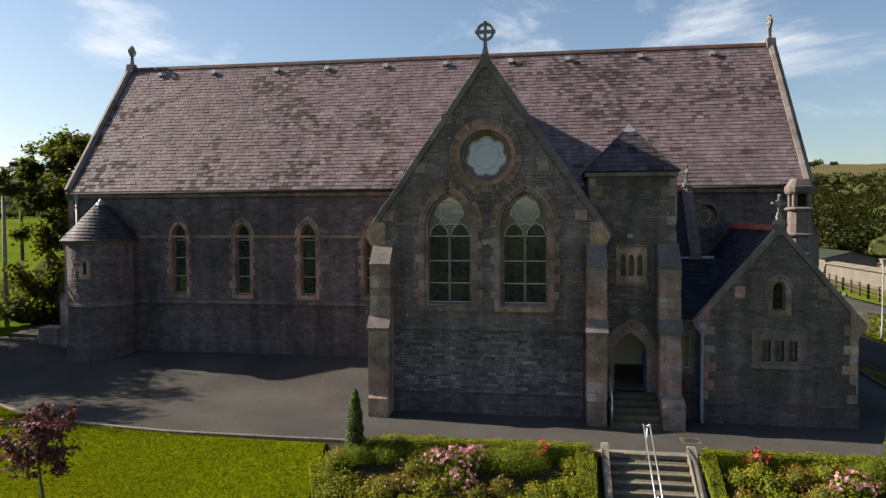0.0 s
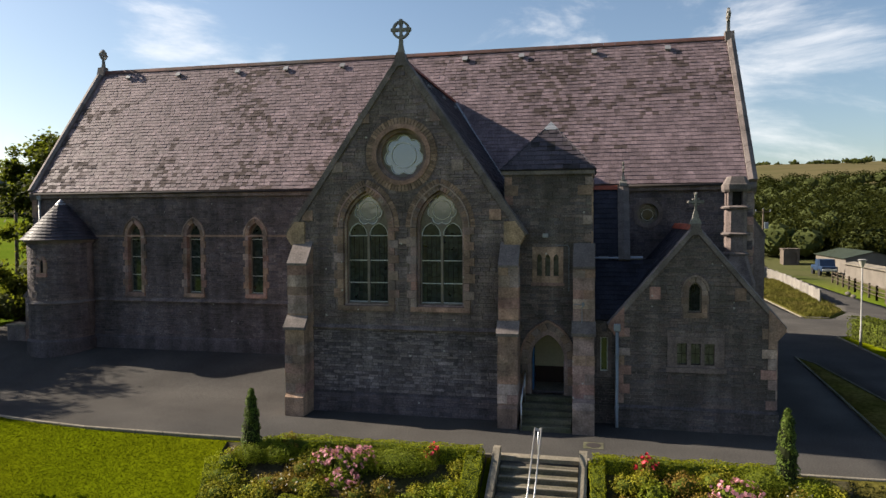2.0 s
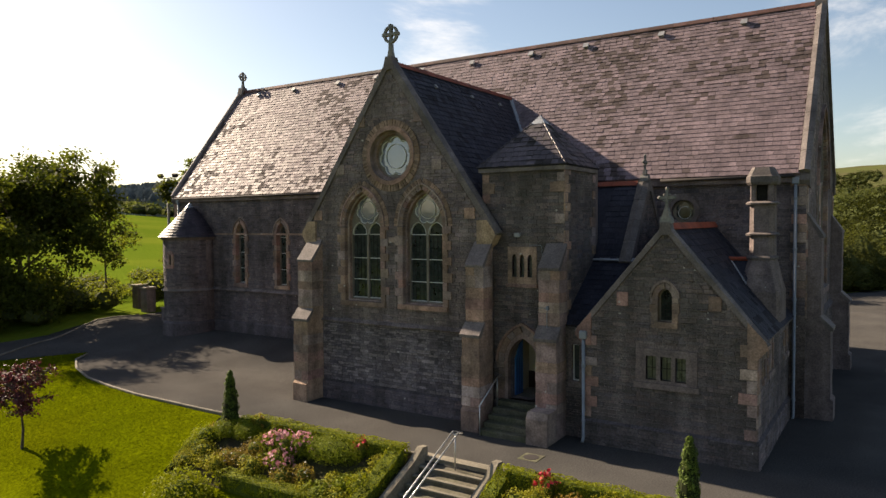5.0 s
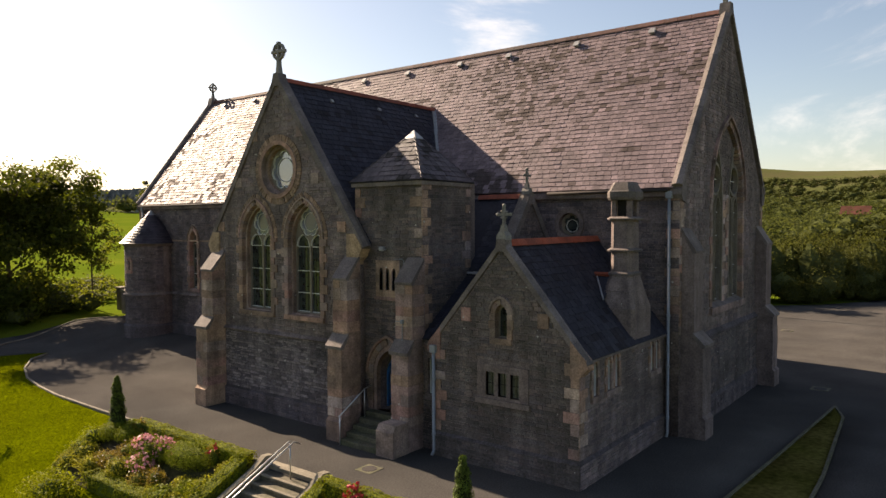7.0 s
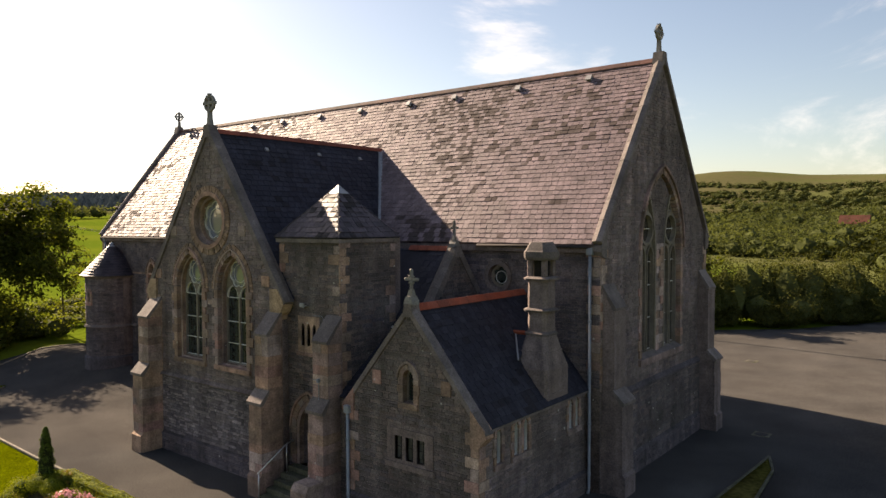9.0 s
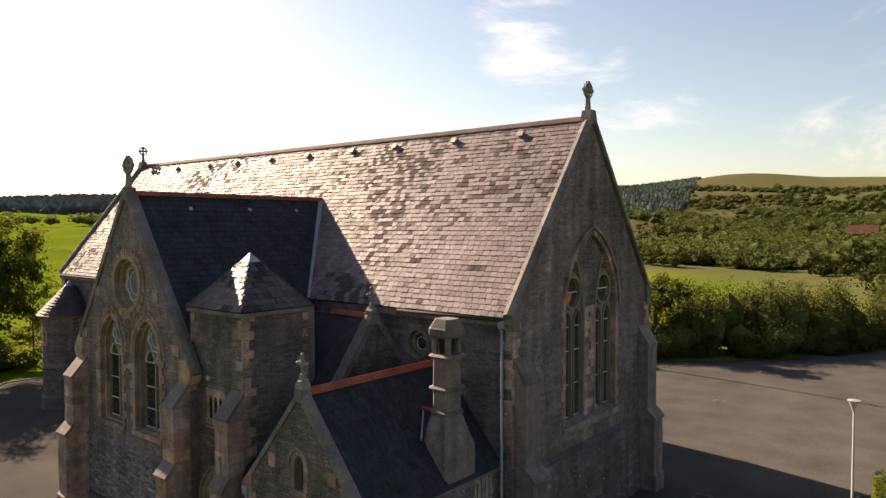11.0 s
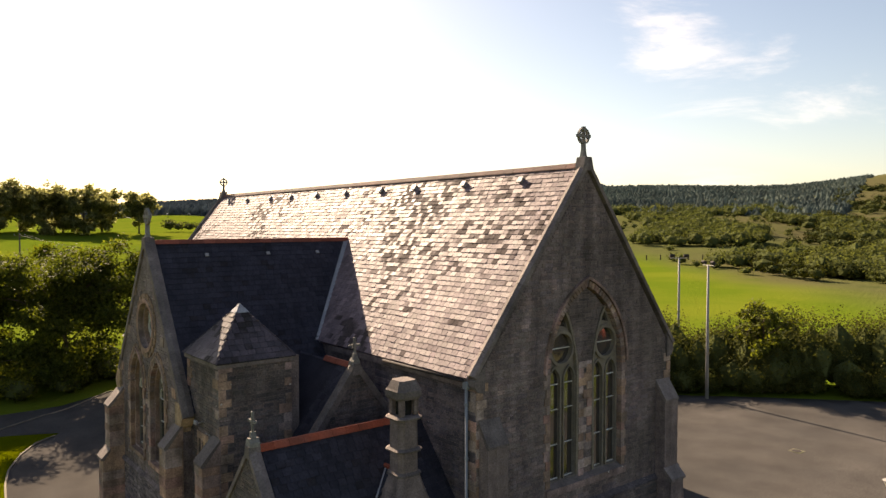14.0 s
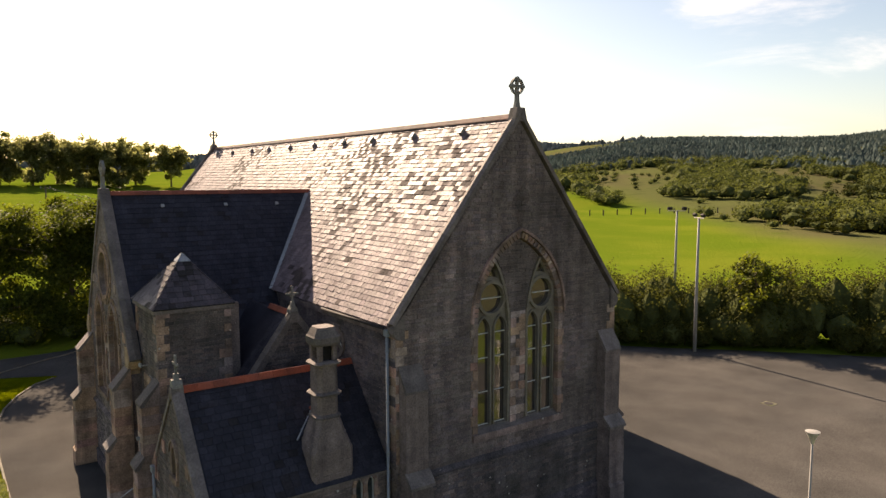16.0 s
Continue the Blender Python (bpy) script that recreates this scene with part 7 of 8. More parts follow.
# hedges and shrubs ---------------------------------------------------------------
def hedge(path, width, height, label, leaf=0.045, dens=1150, material=None, name="hedge", lift=0.0):
    th = thing(name, label, "hedge", "", "", (0, 0, 0))
    Cs, Ns = [], []
    bm = bmesh.new()
    for (x0, y0), (x1, y1) in zip(path, path[1:]):
        L_ = math.hypot(x1 - x0, y1 - y0)
        tx, ty = (x1 - x0) / L_, (y1 - y0) / L_
        n = int(L_ * (width + 2 * height) * dens)
        s = rng_.uniform(-width * 0.4, L_ + width * 0.4, n)
        q = rng_.uniform(0, width + 2 * height, n)
        for si, qi in zip(s, q):
            if qi < height:
                o, h, nn = -width / 2, qi, (-1, 0.15)
            elif qi < height + width:
                o, h, nn = qi - height - width / 2, height, (0, 1)
            else:
                o, h, nn = width / 2, qi - height - width, (1, 0.15)
            k = 1 - 0.12 * (h / height) ** 3 * abs(o) / (width / 2)
            x, y = x0 + tx * si + ty * o * k, y0 + ty * si - tx * o * k
            wob = 0.07 * noise.noise((x * 2, y * 2, h * 2)) + 0.03 * noise.noise((x * 6, y * 6, h * 6))
            Cs.append((x + ty * wob * nn[0], y - tx * wob * nn[0], gz(x0 + tx * si, y0 + ty * si) + lift + h + wob * nn[1]))
            Ns.append((ty * nn[0], -tx * nn[0], nn[1]))
        steps = max(1, int(L_ / 0.5))
        for i in range(steps):
            a, b = i / steps, (i + 1) / steps
            ring = []
            for f in (a, b):
                cx, cy = x0 + tx * L_ * f, y0 + ty * L_ * f
                z = gz(cx, cy) + lift
                ring.append([(cx + ty * o, cy - tx * o, z + h) for o, h in ((-width * 0.45, -0.1), (-width * 0.45, height - 0.08), (width * 0.45, height - 0.08), (width * 0.45, -0.1))])
            va, vb = [[bm.verts.new(p) for p in rg] for rg in ring]
            for k in range(4):
                bm.faces.new((va[k], va[(k + 1) % 4], vb[(k + 1) % 4], vb[k]))
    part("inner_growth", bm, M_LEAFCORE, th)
    quads("foliage", leaves(np.array(Cs), np.array(Ns), leaf, 0.4, 0.7), material or M_HEDGE, th)
    return th


hedge([(-2.6, -4.04), (3.3, -4.02)], 0.48, 0.44, "low clipped box hedge along the top of the bed")
hedge([(3.3, -4.2), (3.34, -6.2)], 0.52, 0.5, "low clipped box hedge beside the steps")
hedge([(-1.6, -6.2), (3.2, -6.15)], 0.55, 0.42, "low clipped box hedge at the foot of the bed")
hedge([(-4.55, -5.0), (-4.0, -6.3)], 0.4, 0.3, "low clipped box hedge at the end of the bed")
hedge([(6.75, -4.0), (11.6, -4.0)], 0.42, 0.42, "low clipped box hedge along the top of the bed")
hedge([(6.72, -4.25), (6.75, -6.3)], 0.42, 0.42, "low clipped box hedge beside the steps")


def shrub(x, y, rx, ry, h, material, label, leaf=0.07, n=1500, flowers=None, nf=0, fsize=0.07, seed=0, cat="shrub", spread=0.6, loose=1.0):
    th = thing("shrub", label, cat, "plants of the bank", "", (x, y, gz(x, y) + 0.03))
    r = np.random.default_rng(seed + 11)
    core((0, 0, h * 0.42), (rx * 0.78, ry * 0.78, h * 0.5), th, "inner_growth", seed, M_LEAFCORE)
    Cs, Ns = ellipsoid(n, (0, 0, h * 0.42), (rx, ry, h * 0.58), r, 0.72, 1.04 + 0.14 * loose, -0.6)
    w_ = np.array([0.2 * loose * noise.noise(Vector(p) * 3.0 + Vector((seed, 0, 0))) for p in Cs])[:, None]
    Cs = Cs + Ns * w_ * min(rx, ry) + r.normal(0, 0.02 * loose, Cs.shape)
    quads("foliage", leaves(Cs, Ns, leaf, spread, 0.6, r), material, th)
    if flowers:
        Cf, Nf = ellipsoid(nf, (0, 0, h * 0.45), (rx * 1.02, ry * 1.02, h * 0.62), r, 0.95, 1.12, 0.0)
        V = [leaves(Cf + r.normal(0, fsize * 0.3, Cf.shape), Nf, fsize, 0.5, 0.9, r) for _ in range(3)]
        quads("blossom", np.concatenate(V), flowers, th, "open blossom")
    return th


shrub(1.25, -4.62, 1.05, 0.62, 0.72, M_SHRUB, "dense rounded grey-green shrub on the bank", 0.04, 7000, seed=1, loose=0.15)
shrub(0.55, -4.4, 0.5, 0.4, 0.5, M_SHRUB, "dense rounded grey-green shrub on the bank", 0.04, 2800, seed=2, loose=0.15)
shrub(-3.35, -4.62, 0.6, 0.5, 0.62, M_SHRUB, "dense rounded grey-green shrub on the bank", 0.04, 4000, seed=3, loose=0.15)
shrub(-2.5, -4.55, 0.55, 0.46, 0.6, M_SHRUB, "dense rounded grey-green shrub on the bank", 0.04, 3600, seed=4, loose=0.15)
shrub(-2.95, -4.1, 0.5, 0.3, 0.42, M_SHRUB, "dense rounded grey-green shrub on the bank", 0.05, 1200, seed=5, loose=0.15)
shrub(10.9, -4.35, 0.75, 0.55, 0.6, M_SHRUB, "dense rounded grey-green shrub on the bank", 0.04, 4200, seed=6, loose=0.15)
shrub(12.1, -4.5, 0.6, 0.5, 0.55, M_SHRUB, "dense rounded grey-green shrub on the bank", 0.04, 3600, seed=7, loose=0.15)
for i, (dx, dy, rr_, hh_) in enumerate(((0, 0, 0.5, 0.85), (-0.55, 0.1, 0.42, 0.7), (0.5, 0.2, 0.4, 0.75), (0.15, -0.4, 0.42, 0.6))):
    shrub(-0.35 + dx, -5.0 + dy, rr_, rr_ * 0.85, hh_, M_SHRUB, "rose bush full of pink blooms", 0.07, 420, M_PINK, 46, 0.1, seed=180 + i, cat="rose bush", loose=1.8)
shrub(10.15, -5.0, 0.65, 0.5, 0.7, M_SHRUB, "rose bush full of pink blooms", 0.07, 800, M_PINK, 80, 0.1, seed=9, cat="rose bush")
r = random.Random(12)
kinds = [(M_YELLOW, "golden-leaved low shrub on the bank", 0.06, None), (M_OLIVE, "olive-brown fading perennial on the bank", 0.06, None), (M_OLIVE, "fading perennial with small white flowers", 0.055, M_WHITE),
         (M_SHRUB, "loose green perennial on the bank", 0.07, None), (M_HEDGE, "fresh green low shrub on the bank", 0.06, None)]
fixed = {(2.7, -5.05): 0, (2.0, -5.3): 0, (-3.6, -5.55): 0, (-2.9, -5.75): 0, (7.5, -4.75): 0, (-1.6, -5.0): 2, (-2.0, -5.5): 2, (1.0, -5.6): 2, (8.9, -4.7): 1, (9.3, -5.3): 1, (8.2, -5.0): 3, (7.4, -5.7): 4}
spots = list(fixed)
tries = 0
while len(spots) < 52 and tries < 4000:
    tries += 1
    b = BED_L if r.random() < 0.58 else BED_R
    x, y = r.uniform(b[0][0] + 0.5, b[1][0] - 0.6), r.uniform(-6.0, -4.4)
    if all(math.hypot(x - a, y - c) > 0.38 for a, c in spots) and math.hypot(x - 1.25, (y + 4.62) * 1.5) > 1.05 and math.hypot(x + 0.3, y + 5.05) > 0.7 and math.hypot(x + 3, y + 4.5) > 0.9 and math.hypot(x - 10.2, y + 5) > 0.6:
        spots.append((x, y))
for i, (x, y) in enumerate(spots):
    k = kinds[fixed.get((x, y), r.choice((0, 0, 0, 1, 2, 2, 3, 4, 4)))]
    s = r.uniform(0.3, 0.52)
    shrub(x, y, s, s * r.uniform(0.8, 1.1), r.uniform(0.28, 0.62), k[0], k[1], k[2], 700, k[3], 12, 0.045, seed=20 + i, spread=0.9)
for i, (x, y) in enumerate(((2.1, -4.35), (7.9, -4.15), (8.1, -4.3), (-2.3, -4.25))):
    shrub(x, y, 0.22, 0.2, 0.62, M_OLIVE, "small rose bush with red blooms", 0.06, 160, M_REDROSE if i < 3 else M_OLIVE, 14, 0.1, seed=90 + i, cat="rose bush")
shrub(-2.4, -7.2, 0.9, 0.7, 0.9, M_HEDGE, "loose spreading shrub below the bed", 0.08, 2600, seed=95, spread=1.0, loose=1.6)


def column_conifer(x, y, top, r0):
    z = gz(x, y)
    th = thing("conifer", "slim dark columnar conifer at the edge of the bank", "conifer", "pair of conifers", "", (x, y, z))
    h = top - z
    rr = np.random.default_rng(int(x * 7) + 50)
    n = 3600
    t = rr.uniform(0, 1, n) ** 0.8
    a = rr.uniform(0, 2 * math.pi, n)
    rad = r0 * np.minimum(1, 0.55 + 1.8 * t) * np.power(1 - t, 0.5) * (1 + 0.1 * np.sin(a * 3 + t * 9) + 0.13 * np.sin(t * 31 + a * 2)) + rr.normal(0, 0.02, n)
    C = np.stack([rad * np.cos(a), rad * np.sin(a), 0.06 + t * (h - 0.06)], 1)
    quads("foliage", leaves(C, np.stack([np.cos(a), np.sin(a), 0.5 + 0 * a], 1), 0.065, 0.45, 0.5, rr), M_CYPRESS, th)
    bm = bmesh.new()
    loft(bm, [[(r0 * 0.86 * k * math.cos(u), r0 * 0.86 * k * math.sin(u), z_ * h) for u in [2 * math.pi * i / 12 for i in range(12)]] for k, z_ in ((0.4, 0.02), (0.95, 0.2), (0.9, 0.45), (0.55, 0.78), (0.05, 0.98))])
    # dark filling whose colour gives the shade between the leaves
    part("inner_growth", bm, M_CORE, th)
    bm = bmesh.new()
    tube(bm, [(0, 0, -0.1), (0, 0, 0.2)], 0.05)
    part("trunk", bm, M_BARK, th)


column_conifer(-3.5, -4.42, 1.8, 0.3)
column_conifer(11.5, -4.3, 1.95, 0.3)

# the garden steps -------------------------------------------------------------
st = thing("garden_steps", "concrete garden steps with sloping side walls", "steps", "", "", (0, 0, 0))
for i in range(15):
    bm = bmesh.new()
    y1 = -3.72 - 0.34 * i
    box(bm, 4.0, 6.2, y1 - 0.37, y1, -0.156 * (i + 1) - 0.25, -0.156 * (i + 1), 0.015)
    tread = part("step", bm, M_STEP, st, "dark weathered concrete step")
    bm = bmesh.new()
    box(bm, 4.004, 6.196, y1 - 0.38, y1 - 0.27, -0.156 * (i + 1) - 0.05, -0.156 * (i + 1) + 0.008, 0.01)
    part("nosing", bm, M_CONC, tread, "pale worn nosing")
for x0, x1 in ((3.78, 3.98), (6.22, 6.44)):
    bm = bmesh.new()
    prism(bm, [(-3.6, -0.3), (-3.6, 0.28), (-3.85, 0.3), (-4.25, 0.02), (-9.2, -2.22), (-9.2, -2.9)], lambda u, v, d: (d, u, v), x0, x1)
    part("side_wall", bm, M_CONC, st)
bm = bmesh.new()
box(bm, 3.7, 6.5, -3.74, -3.4, -0.1, 0.012)
part("landing_edge", bm, M_CONC, st)
hr = thing("handrail", "pair of galvanised handrails down the garden steps", "handrail", "", "", (0, 0, 0))
for x in (4.98, 5.16):
    bm = bmesh.new()
    tube(bm, [(x, -3.62, 0.86), (x, -3.8, 0.92), (x, -9.0, -1.5)], 0.022, 8)
    part("rail", bm, M_METAL, hr, smooth=True)
bm = bmesh.new()
tube(bm, [(4.98, -3.62, 0.86), (5.0, -3.56, 0.82), (5.07, -3.54, 0.8), (5.14, -3.56, 0.82), (5.16, -3.62, 0.86)], 0.022, 8)
part("rail_end", bm, M_METAL, hr, smooth=True)
for y in (-3.85, -6.2, -8.5):
    bm = bmesh.new()
    zr = 0.92 + (y + 3.8) * 0.4654
    tube(bm, [(5.07, y, zr - 1.1), (5.07, y, zr - 0.04)], 0.02, 8)
    tube(bm, [(4.98, y, zr), (5.07, y, zr - 0.05), (5.16, y, zr)], 0.014, 6)
    part("post", bm, M_METAL, hr, smooth=True)


# trees ----------------------------------------------------------------------------
def tree(x, y, h, rad, seed, label, leaf=0.26, n_leaf=9000, trunk=0.25, bare=0.18, material=None, name="tree", lean=0.0, bark=True):
    """A trunk with limbs and twigs, and leaves in clumps along the twigs."""
    th = thing(name, label, "tree", "", "", (x, y, gz(x, y) - 0.05))
    r = random.Random(seed)
    rn = np.random.default_rng(seed)
    bm = bmesh.new()
    top = Vector((lean * h, 0.0, h * 0.86))
    pts = [Vector((0, 0, 0)), Vector((r.uniform(-.1, .1), r.uniform(-.1, .1), h * 0.22)), Vector((lean * h * 0.4 + r.uniform(-.2, .2), r.uniform(-.2, .2), h * 0.5)), top]
    tube(bm, pts, [trunk, trunk * 0.75, trunk * 0.45, trunk * 0.1], 8)
    tips = []
    nl = 15
    for i in range(nl):
        f = bare + (0.92 - bare) * (i + r.random()) / nl
        base = pts[1].lerp(pts[3], f) if f > 0.22 else pts[0].lerp(pts[1], f / 0.22)
        a = i * 2.4 + r.uniform(-0.4, 0.4)
        reach = rad * (0.55 + 0.5 * math.sin(math.pi * min(1, max(0.12, (f - bare) / (1 - bare) * 0.85 + 0.12)))) * r.uniform(0.75, 1.1)
        rise = reach * r.uniform(0.15, 0.55) + f * rad * 0.3
        end = base + Vector((math.cos(a) * reach, math.sin(a) * reach, rise))
        mid = base.lerp(end, 0.5) + Vector((r.uniform(-.2, .2), r.uniform(-.2, .2), reach * 0.12))
        tube(bm, [base, mid, end], [trunk * 0.32 * (1.1 - f * 0.6), trunk * 0.18, 0.02], 5)
        for k in range(7):
            t = r.uniform(0.25, 1.0)
            p = base.lerp(mid, t * 2) if t < 0.5 else mid.lerp(end, t * 2 - 1)
            d = Vector((r.gauss(0, 1), r.gauss(0, 1), r.gauss(0.25, 0.7))).normalized() * rad * r.uniform(0.18, 0.4)
            tube(bm, [p, p + d], [0.03, 0.01], 4)
            for m in range(3):
                tips.append(p + d * r.uniform(0.4, 1.15) + Vector((r.gauss(0, .18), r.gauss(0, .18), r.gauss(0, .15))) * rad * 0.25)
        tips.append(end)
    for i in range(10):
        p = top + Vector((r.gauss(0, 0.2) * rad, r.gauss(0, 0.2) * rad, r.uniform(-0.05, 0.14) * h))
        tube(bm, [top - Vector((0, 0, h * 0.06)), p], [0.03, 0.008], 4)
        tips.append(p)
    part("trunk", bm, M_BARK, th)
    T = np.array([tuple(p) for p in tips])
    idx = rn.integers(0, len(T), n_leaf)
    sig = rad * 0.085
    C = T[idx] + rn.normal(0, 1, (n_leaf, 3)) * np.array((sig, sig, sig * 0.75))
    ctr = np.array((lean * h * 0.5, 0, h * 0.5))
    N_ = C - ctr
    N_ /= np.linalg.norm(N_, axis=1, keepdims=True) + 1e-6
    N_[:, 2] += 0.4
    quads("crown", leaves(C, N_, leaf, 0.8, 0.65, rn), material or M_LEAF_DARK, th)
    return th


tree(-33.2, 3.4, 9.0, 5.5, 1, "broad dark green tree at the yard's edge", leaf=0.25, n_leaf=42000, trunk=0.26, bare=0.04)
tree(-38.5, -1.8, 9.4, 5.0, 2, "broad dark green tree at the yard's edge", leaf=0.3, n_leaf=14000, trunk=0.3, bare=0.1)
tree(-44.0, 4.5, 8.6, 4.4, 3, "broad dark green tree at the yard's edge", leaf=0.3, n_leaf=12000, trunk=0.3, bare=0.1)
tree(-31.8, 8.6, 7.0, 2.2, 4, "slender young tree with sparse leaves", leaf=0.2, n_leaf=2600, trunk=0.1, bare=0.3, material=M_LEAF)
tree(-27.1, 14.3, 11.2, 3.2, 5, "upright leafy ash tree behind the church", n_leaf=32000, bare=0.0, leaf=0.26)
tree(-11.9, -7.1, 3.1, 1.15, 8, "small red-leaved ornamental tree on the lawn", leaf=0.11, n_leaf=3400, trunk=0.06, bare=0.3, material=M_REDLEAF)
tree(2.0, 46.0, 7.0, 2.2, 9, "small tree in the far hedge", n_leaf=4000, material=M_LEAF)


def bush_belt(name, spots, label, material, leaf, per, cat="hedge", kind="stuff", corem=None):
    """A belt of bushes: spots are x, y, radius and height."""
    Cs, Ns, cv, cf = [], [], [], []
    r = np.random.default_rng(len(spots))
    ico = bmesh.new()
    bmesh.ops.create_icosphere(ico, subdivisions=1, radius=1.0)
    iv = np.array([tuple(v.co) for v in ico.verts])
    ifc = [tuple(v.index for v in f.verts) for f in ico.faces]
    ico.free()
    for x, y, rad, h in spots:
        z = gz(x, y)
        c, n_ = ellipsoid(per, (x, y, z + h * 0.45), (rad, rad, h * 0.55), r, 0.7, 1.1, -0.5)
        c = c + n_ * (r.normal(0, 0.10, (len(c), 1)) * rad)
        Cs.append(c)
        Ns.append(n_)
        b = len(cv)
        k = 0.74 + r.uniform(-0.08, 0.08, (len(iv), 1))
        cv += [tuple(p) for p in (np.array((x, y, z + h * 0.42)) + iv * k * np.array((rad, rad, h * 0.52)))]
        cf += [tuple(b + i for i in f) for f in ifc]
    root = quads(name, leaves(np.concatenate(Cs), np.concatenate(Ns), leaf, 0.6, 0.7, r), material)
    tagged(root, label, cat, "", kind)
    pydata("inner_growth", cv, cf, corem or M_CORE, root, "stuff")
    return root


r = random.Random(31)
SOUTH_EDGE = [(-40, 33), (-27, 25.5), (-14, 30.5), (-3.8, 38.8), (2.1, 44.8), (9.6, 51.8), (15.5, 62), (22, 64)]
spots = []
for (x0, y0), (x1, y1) in zip(SOUTH_EDGE, SOUTH_EDGE[1:]):
    L_ = math.hypot(x1 - x0, y1 - y0)
    nx, ny = -(y1 - y0) / L_, (x1 - x0) / L_
    for i in range(int(L_ * 3.2)):
        t, o = r.random(), r.uniform(0.2, 6.5)
        spots.append((x0 + (x1 - x0) * t + nx * o, y0 + (y1 - y0) * t + ny * o, r.uniform(1.1, 2.1), (r.uniform(3.6, 5.9) + (0.7 if x0 > 1 else 0)) * (0.6 if o < 1.3 else 1)))
    for i in range(int(L_ * 1.3)):
        t, o = r.random(), r.uniform(-0.7, 0.5)
        spots.append((x0 + (x1 - x0) * t + nx * o, y0 + (y1 - y0) * t + ny * o, r.uniform(0.7, 1.2), r.uniform(1.0, 2.2)))
bush_belt("hedgerow", spots, "thick overgrown hedge along the yard", M_HEDGEROW, 0.17, 620, corem=M_THICKET)
spots = [(r.uniform(-48, -33), r.uniform(10, 30), r.uniform(0.8, 1.5), r.uniform(0.6, 1.3)) for _ in range(50)] + [(r.uniform(-30.5, -28), r.uniform(11, 24), r.uniform(0.7, 1.4), r.uniform(0.8, 2.4)) for _ in range(34)] + [(r.uniform(-29, -26.5), r.uniform(14, 20), r.uniform(0.9, 1.5), r.uniform(2.0, 4.0)) for _ in range(16)] + [(r.uniform(-28.2, -25.8), r.uniform(12.8, 17), r.uniform(1.2, 1.7), r.uniform(3.0, 5.5)) for _ in range(12)] + \
        [(r.uniform(-44, -30), r.uniform(-14, 8), r.uniform(0.9, 1.8), r.uniform(0.9, 2.0)) for _ in range(110)]
bush_belt("undergrowth", spots, "tangled undergrowth below the trees", M_LEAF, 0.2, 260, "undergrowth", corem=M_THICKET)
hedge([(21.4, 20.3), (22.3, 14.5), (24.5, 9.0)], 1.3, 1.25, "thick green hedge beside the drive", 0.14, 130, M_LEAF)
# woods
def inside_az(a0, a1, r0, r1, n, rad, hh, seed, thresh=None, scale=0.02):
    q = random.Random(seed)
    out = []
    while len(out) < n:
        a, d = radians(q.uniform(a0, a1)), math.sqrt(q.uniform(r0 * r0, r1 * r1))
        x, y = -d * math.sin(a), 5 + d * math.cos(a)
        if thresh is None or noise.noise((x * scale, y * scale, seed)) > thresh:
            k = q.uniform(*rad)
            out.append((x, y, k, k * q.uniform(*hh)))
    return out


def conifers(name, spots, label, material):
    """Many small spired trees, each of two ragged tiers."""
    q = np.random.default_rng(len(spots))
    verts, faces = [], []
    for x, y, rad, h in spots:
        z = gz(x, y) - 1.0
        for z0, z1, k in ((0.0, 0.72, 1.0), (0.38, 1.0, 0.66)):
            b = len(verts)
            turn = q.uniform(0, 6.28)
            for i in range(7):
                u = turn + 2 * math.pi * i / 7
                w_ = rad * k * q.uniform(0.7, 1.2)
                verts.append((x + w_ * math.cos(u), y + w_ * math.sin(u), z + h * (z0 + q.uniform(-0.05, 0.05))))
            verts.append((x + q.normal(0, 0.1) * rad, y + q.normal(0, 0.1) * rad, z + h * z1))
            faces += [(b + i, b + (i + 1) % 7, b + 7) for i in range(7)]
    me = bpy.data.meshes.new(name)
    me.from_pydata(verts, [], faces)
    me.materials.append(material)
    return tagged(new(name, me), label, "woodland", "", "stuff")


def beyond(spots, k=1.0):
    """Keeps the spots on the rough side of the meadow's edge."""
    return [p for p in spots if math.hypot(p[0], p[1]) + p[0] > 86 * k]


bush_belt("woodland", [p for p in inside_az(-40, 8, 88, 168, 900, (2.4, 4.4), (1.2, 1.7), 1) if p[0] > 22.5 - 0.09 * (p[1] + 17)], "dense broad-leaved wood below the hill", M_WOODLAND, 0.5, 260, "woodland", corem=M_THICKET)
bush_belt("woodland", inside_az(-50, -2, 168, 330, 620, (2.6, 4.6), (1.1, 1.6), 16, -0.15, 0.015), "broad-leaved trees climbing the hill", M_WOODLAND, 0.7, 130, "woodland", corem=M_THICKET)
# unseen trees behind the camera, added to darken what the windows reflect
bush_belt("woodland", [(-60 + 3.1 * i + 2 * math.sin(i * 2.2), -58 - 5 * math.sin(i * 1.7), 4.2 + math.sin(i * 3.1), 9.5 + 2.5 * math.sin(i * 1.3)) for i in range(42)], "unseen row of trees for the church windows to reflect", M_WOODLAND, 0.7, 240, "woodland", corem=M_THICKET)
bush_belt("scrub", beyond(inside_az(-2, 47, 95, 430, 2100, (1.7, 4.2), (1.0, 1.6), 2, 0.03, 0.02)), "scattered scrub on the hillside", M_WOOD, 0.6, 120, "scrub", corem=M_THICKET)
bush_belt("scrub", beyond(inside_az(8, 52, 120, 520, 460, (1.0, 2.4), (0.9, 1.4), 13), 1.1), "small bushes dotted over the rough hillside", M_WOOD, 0.5, 60, "scrub", corem=M_THICKET)
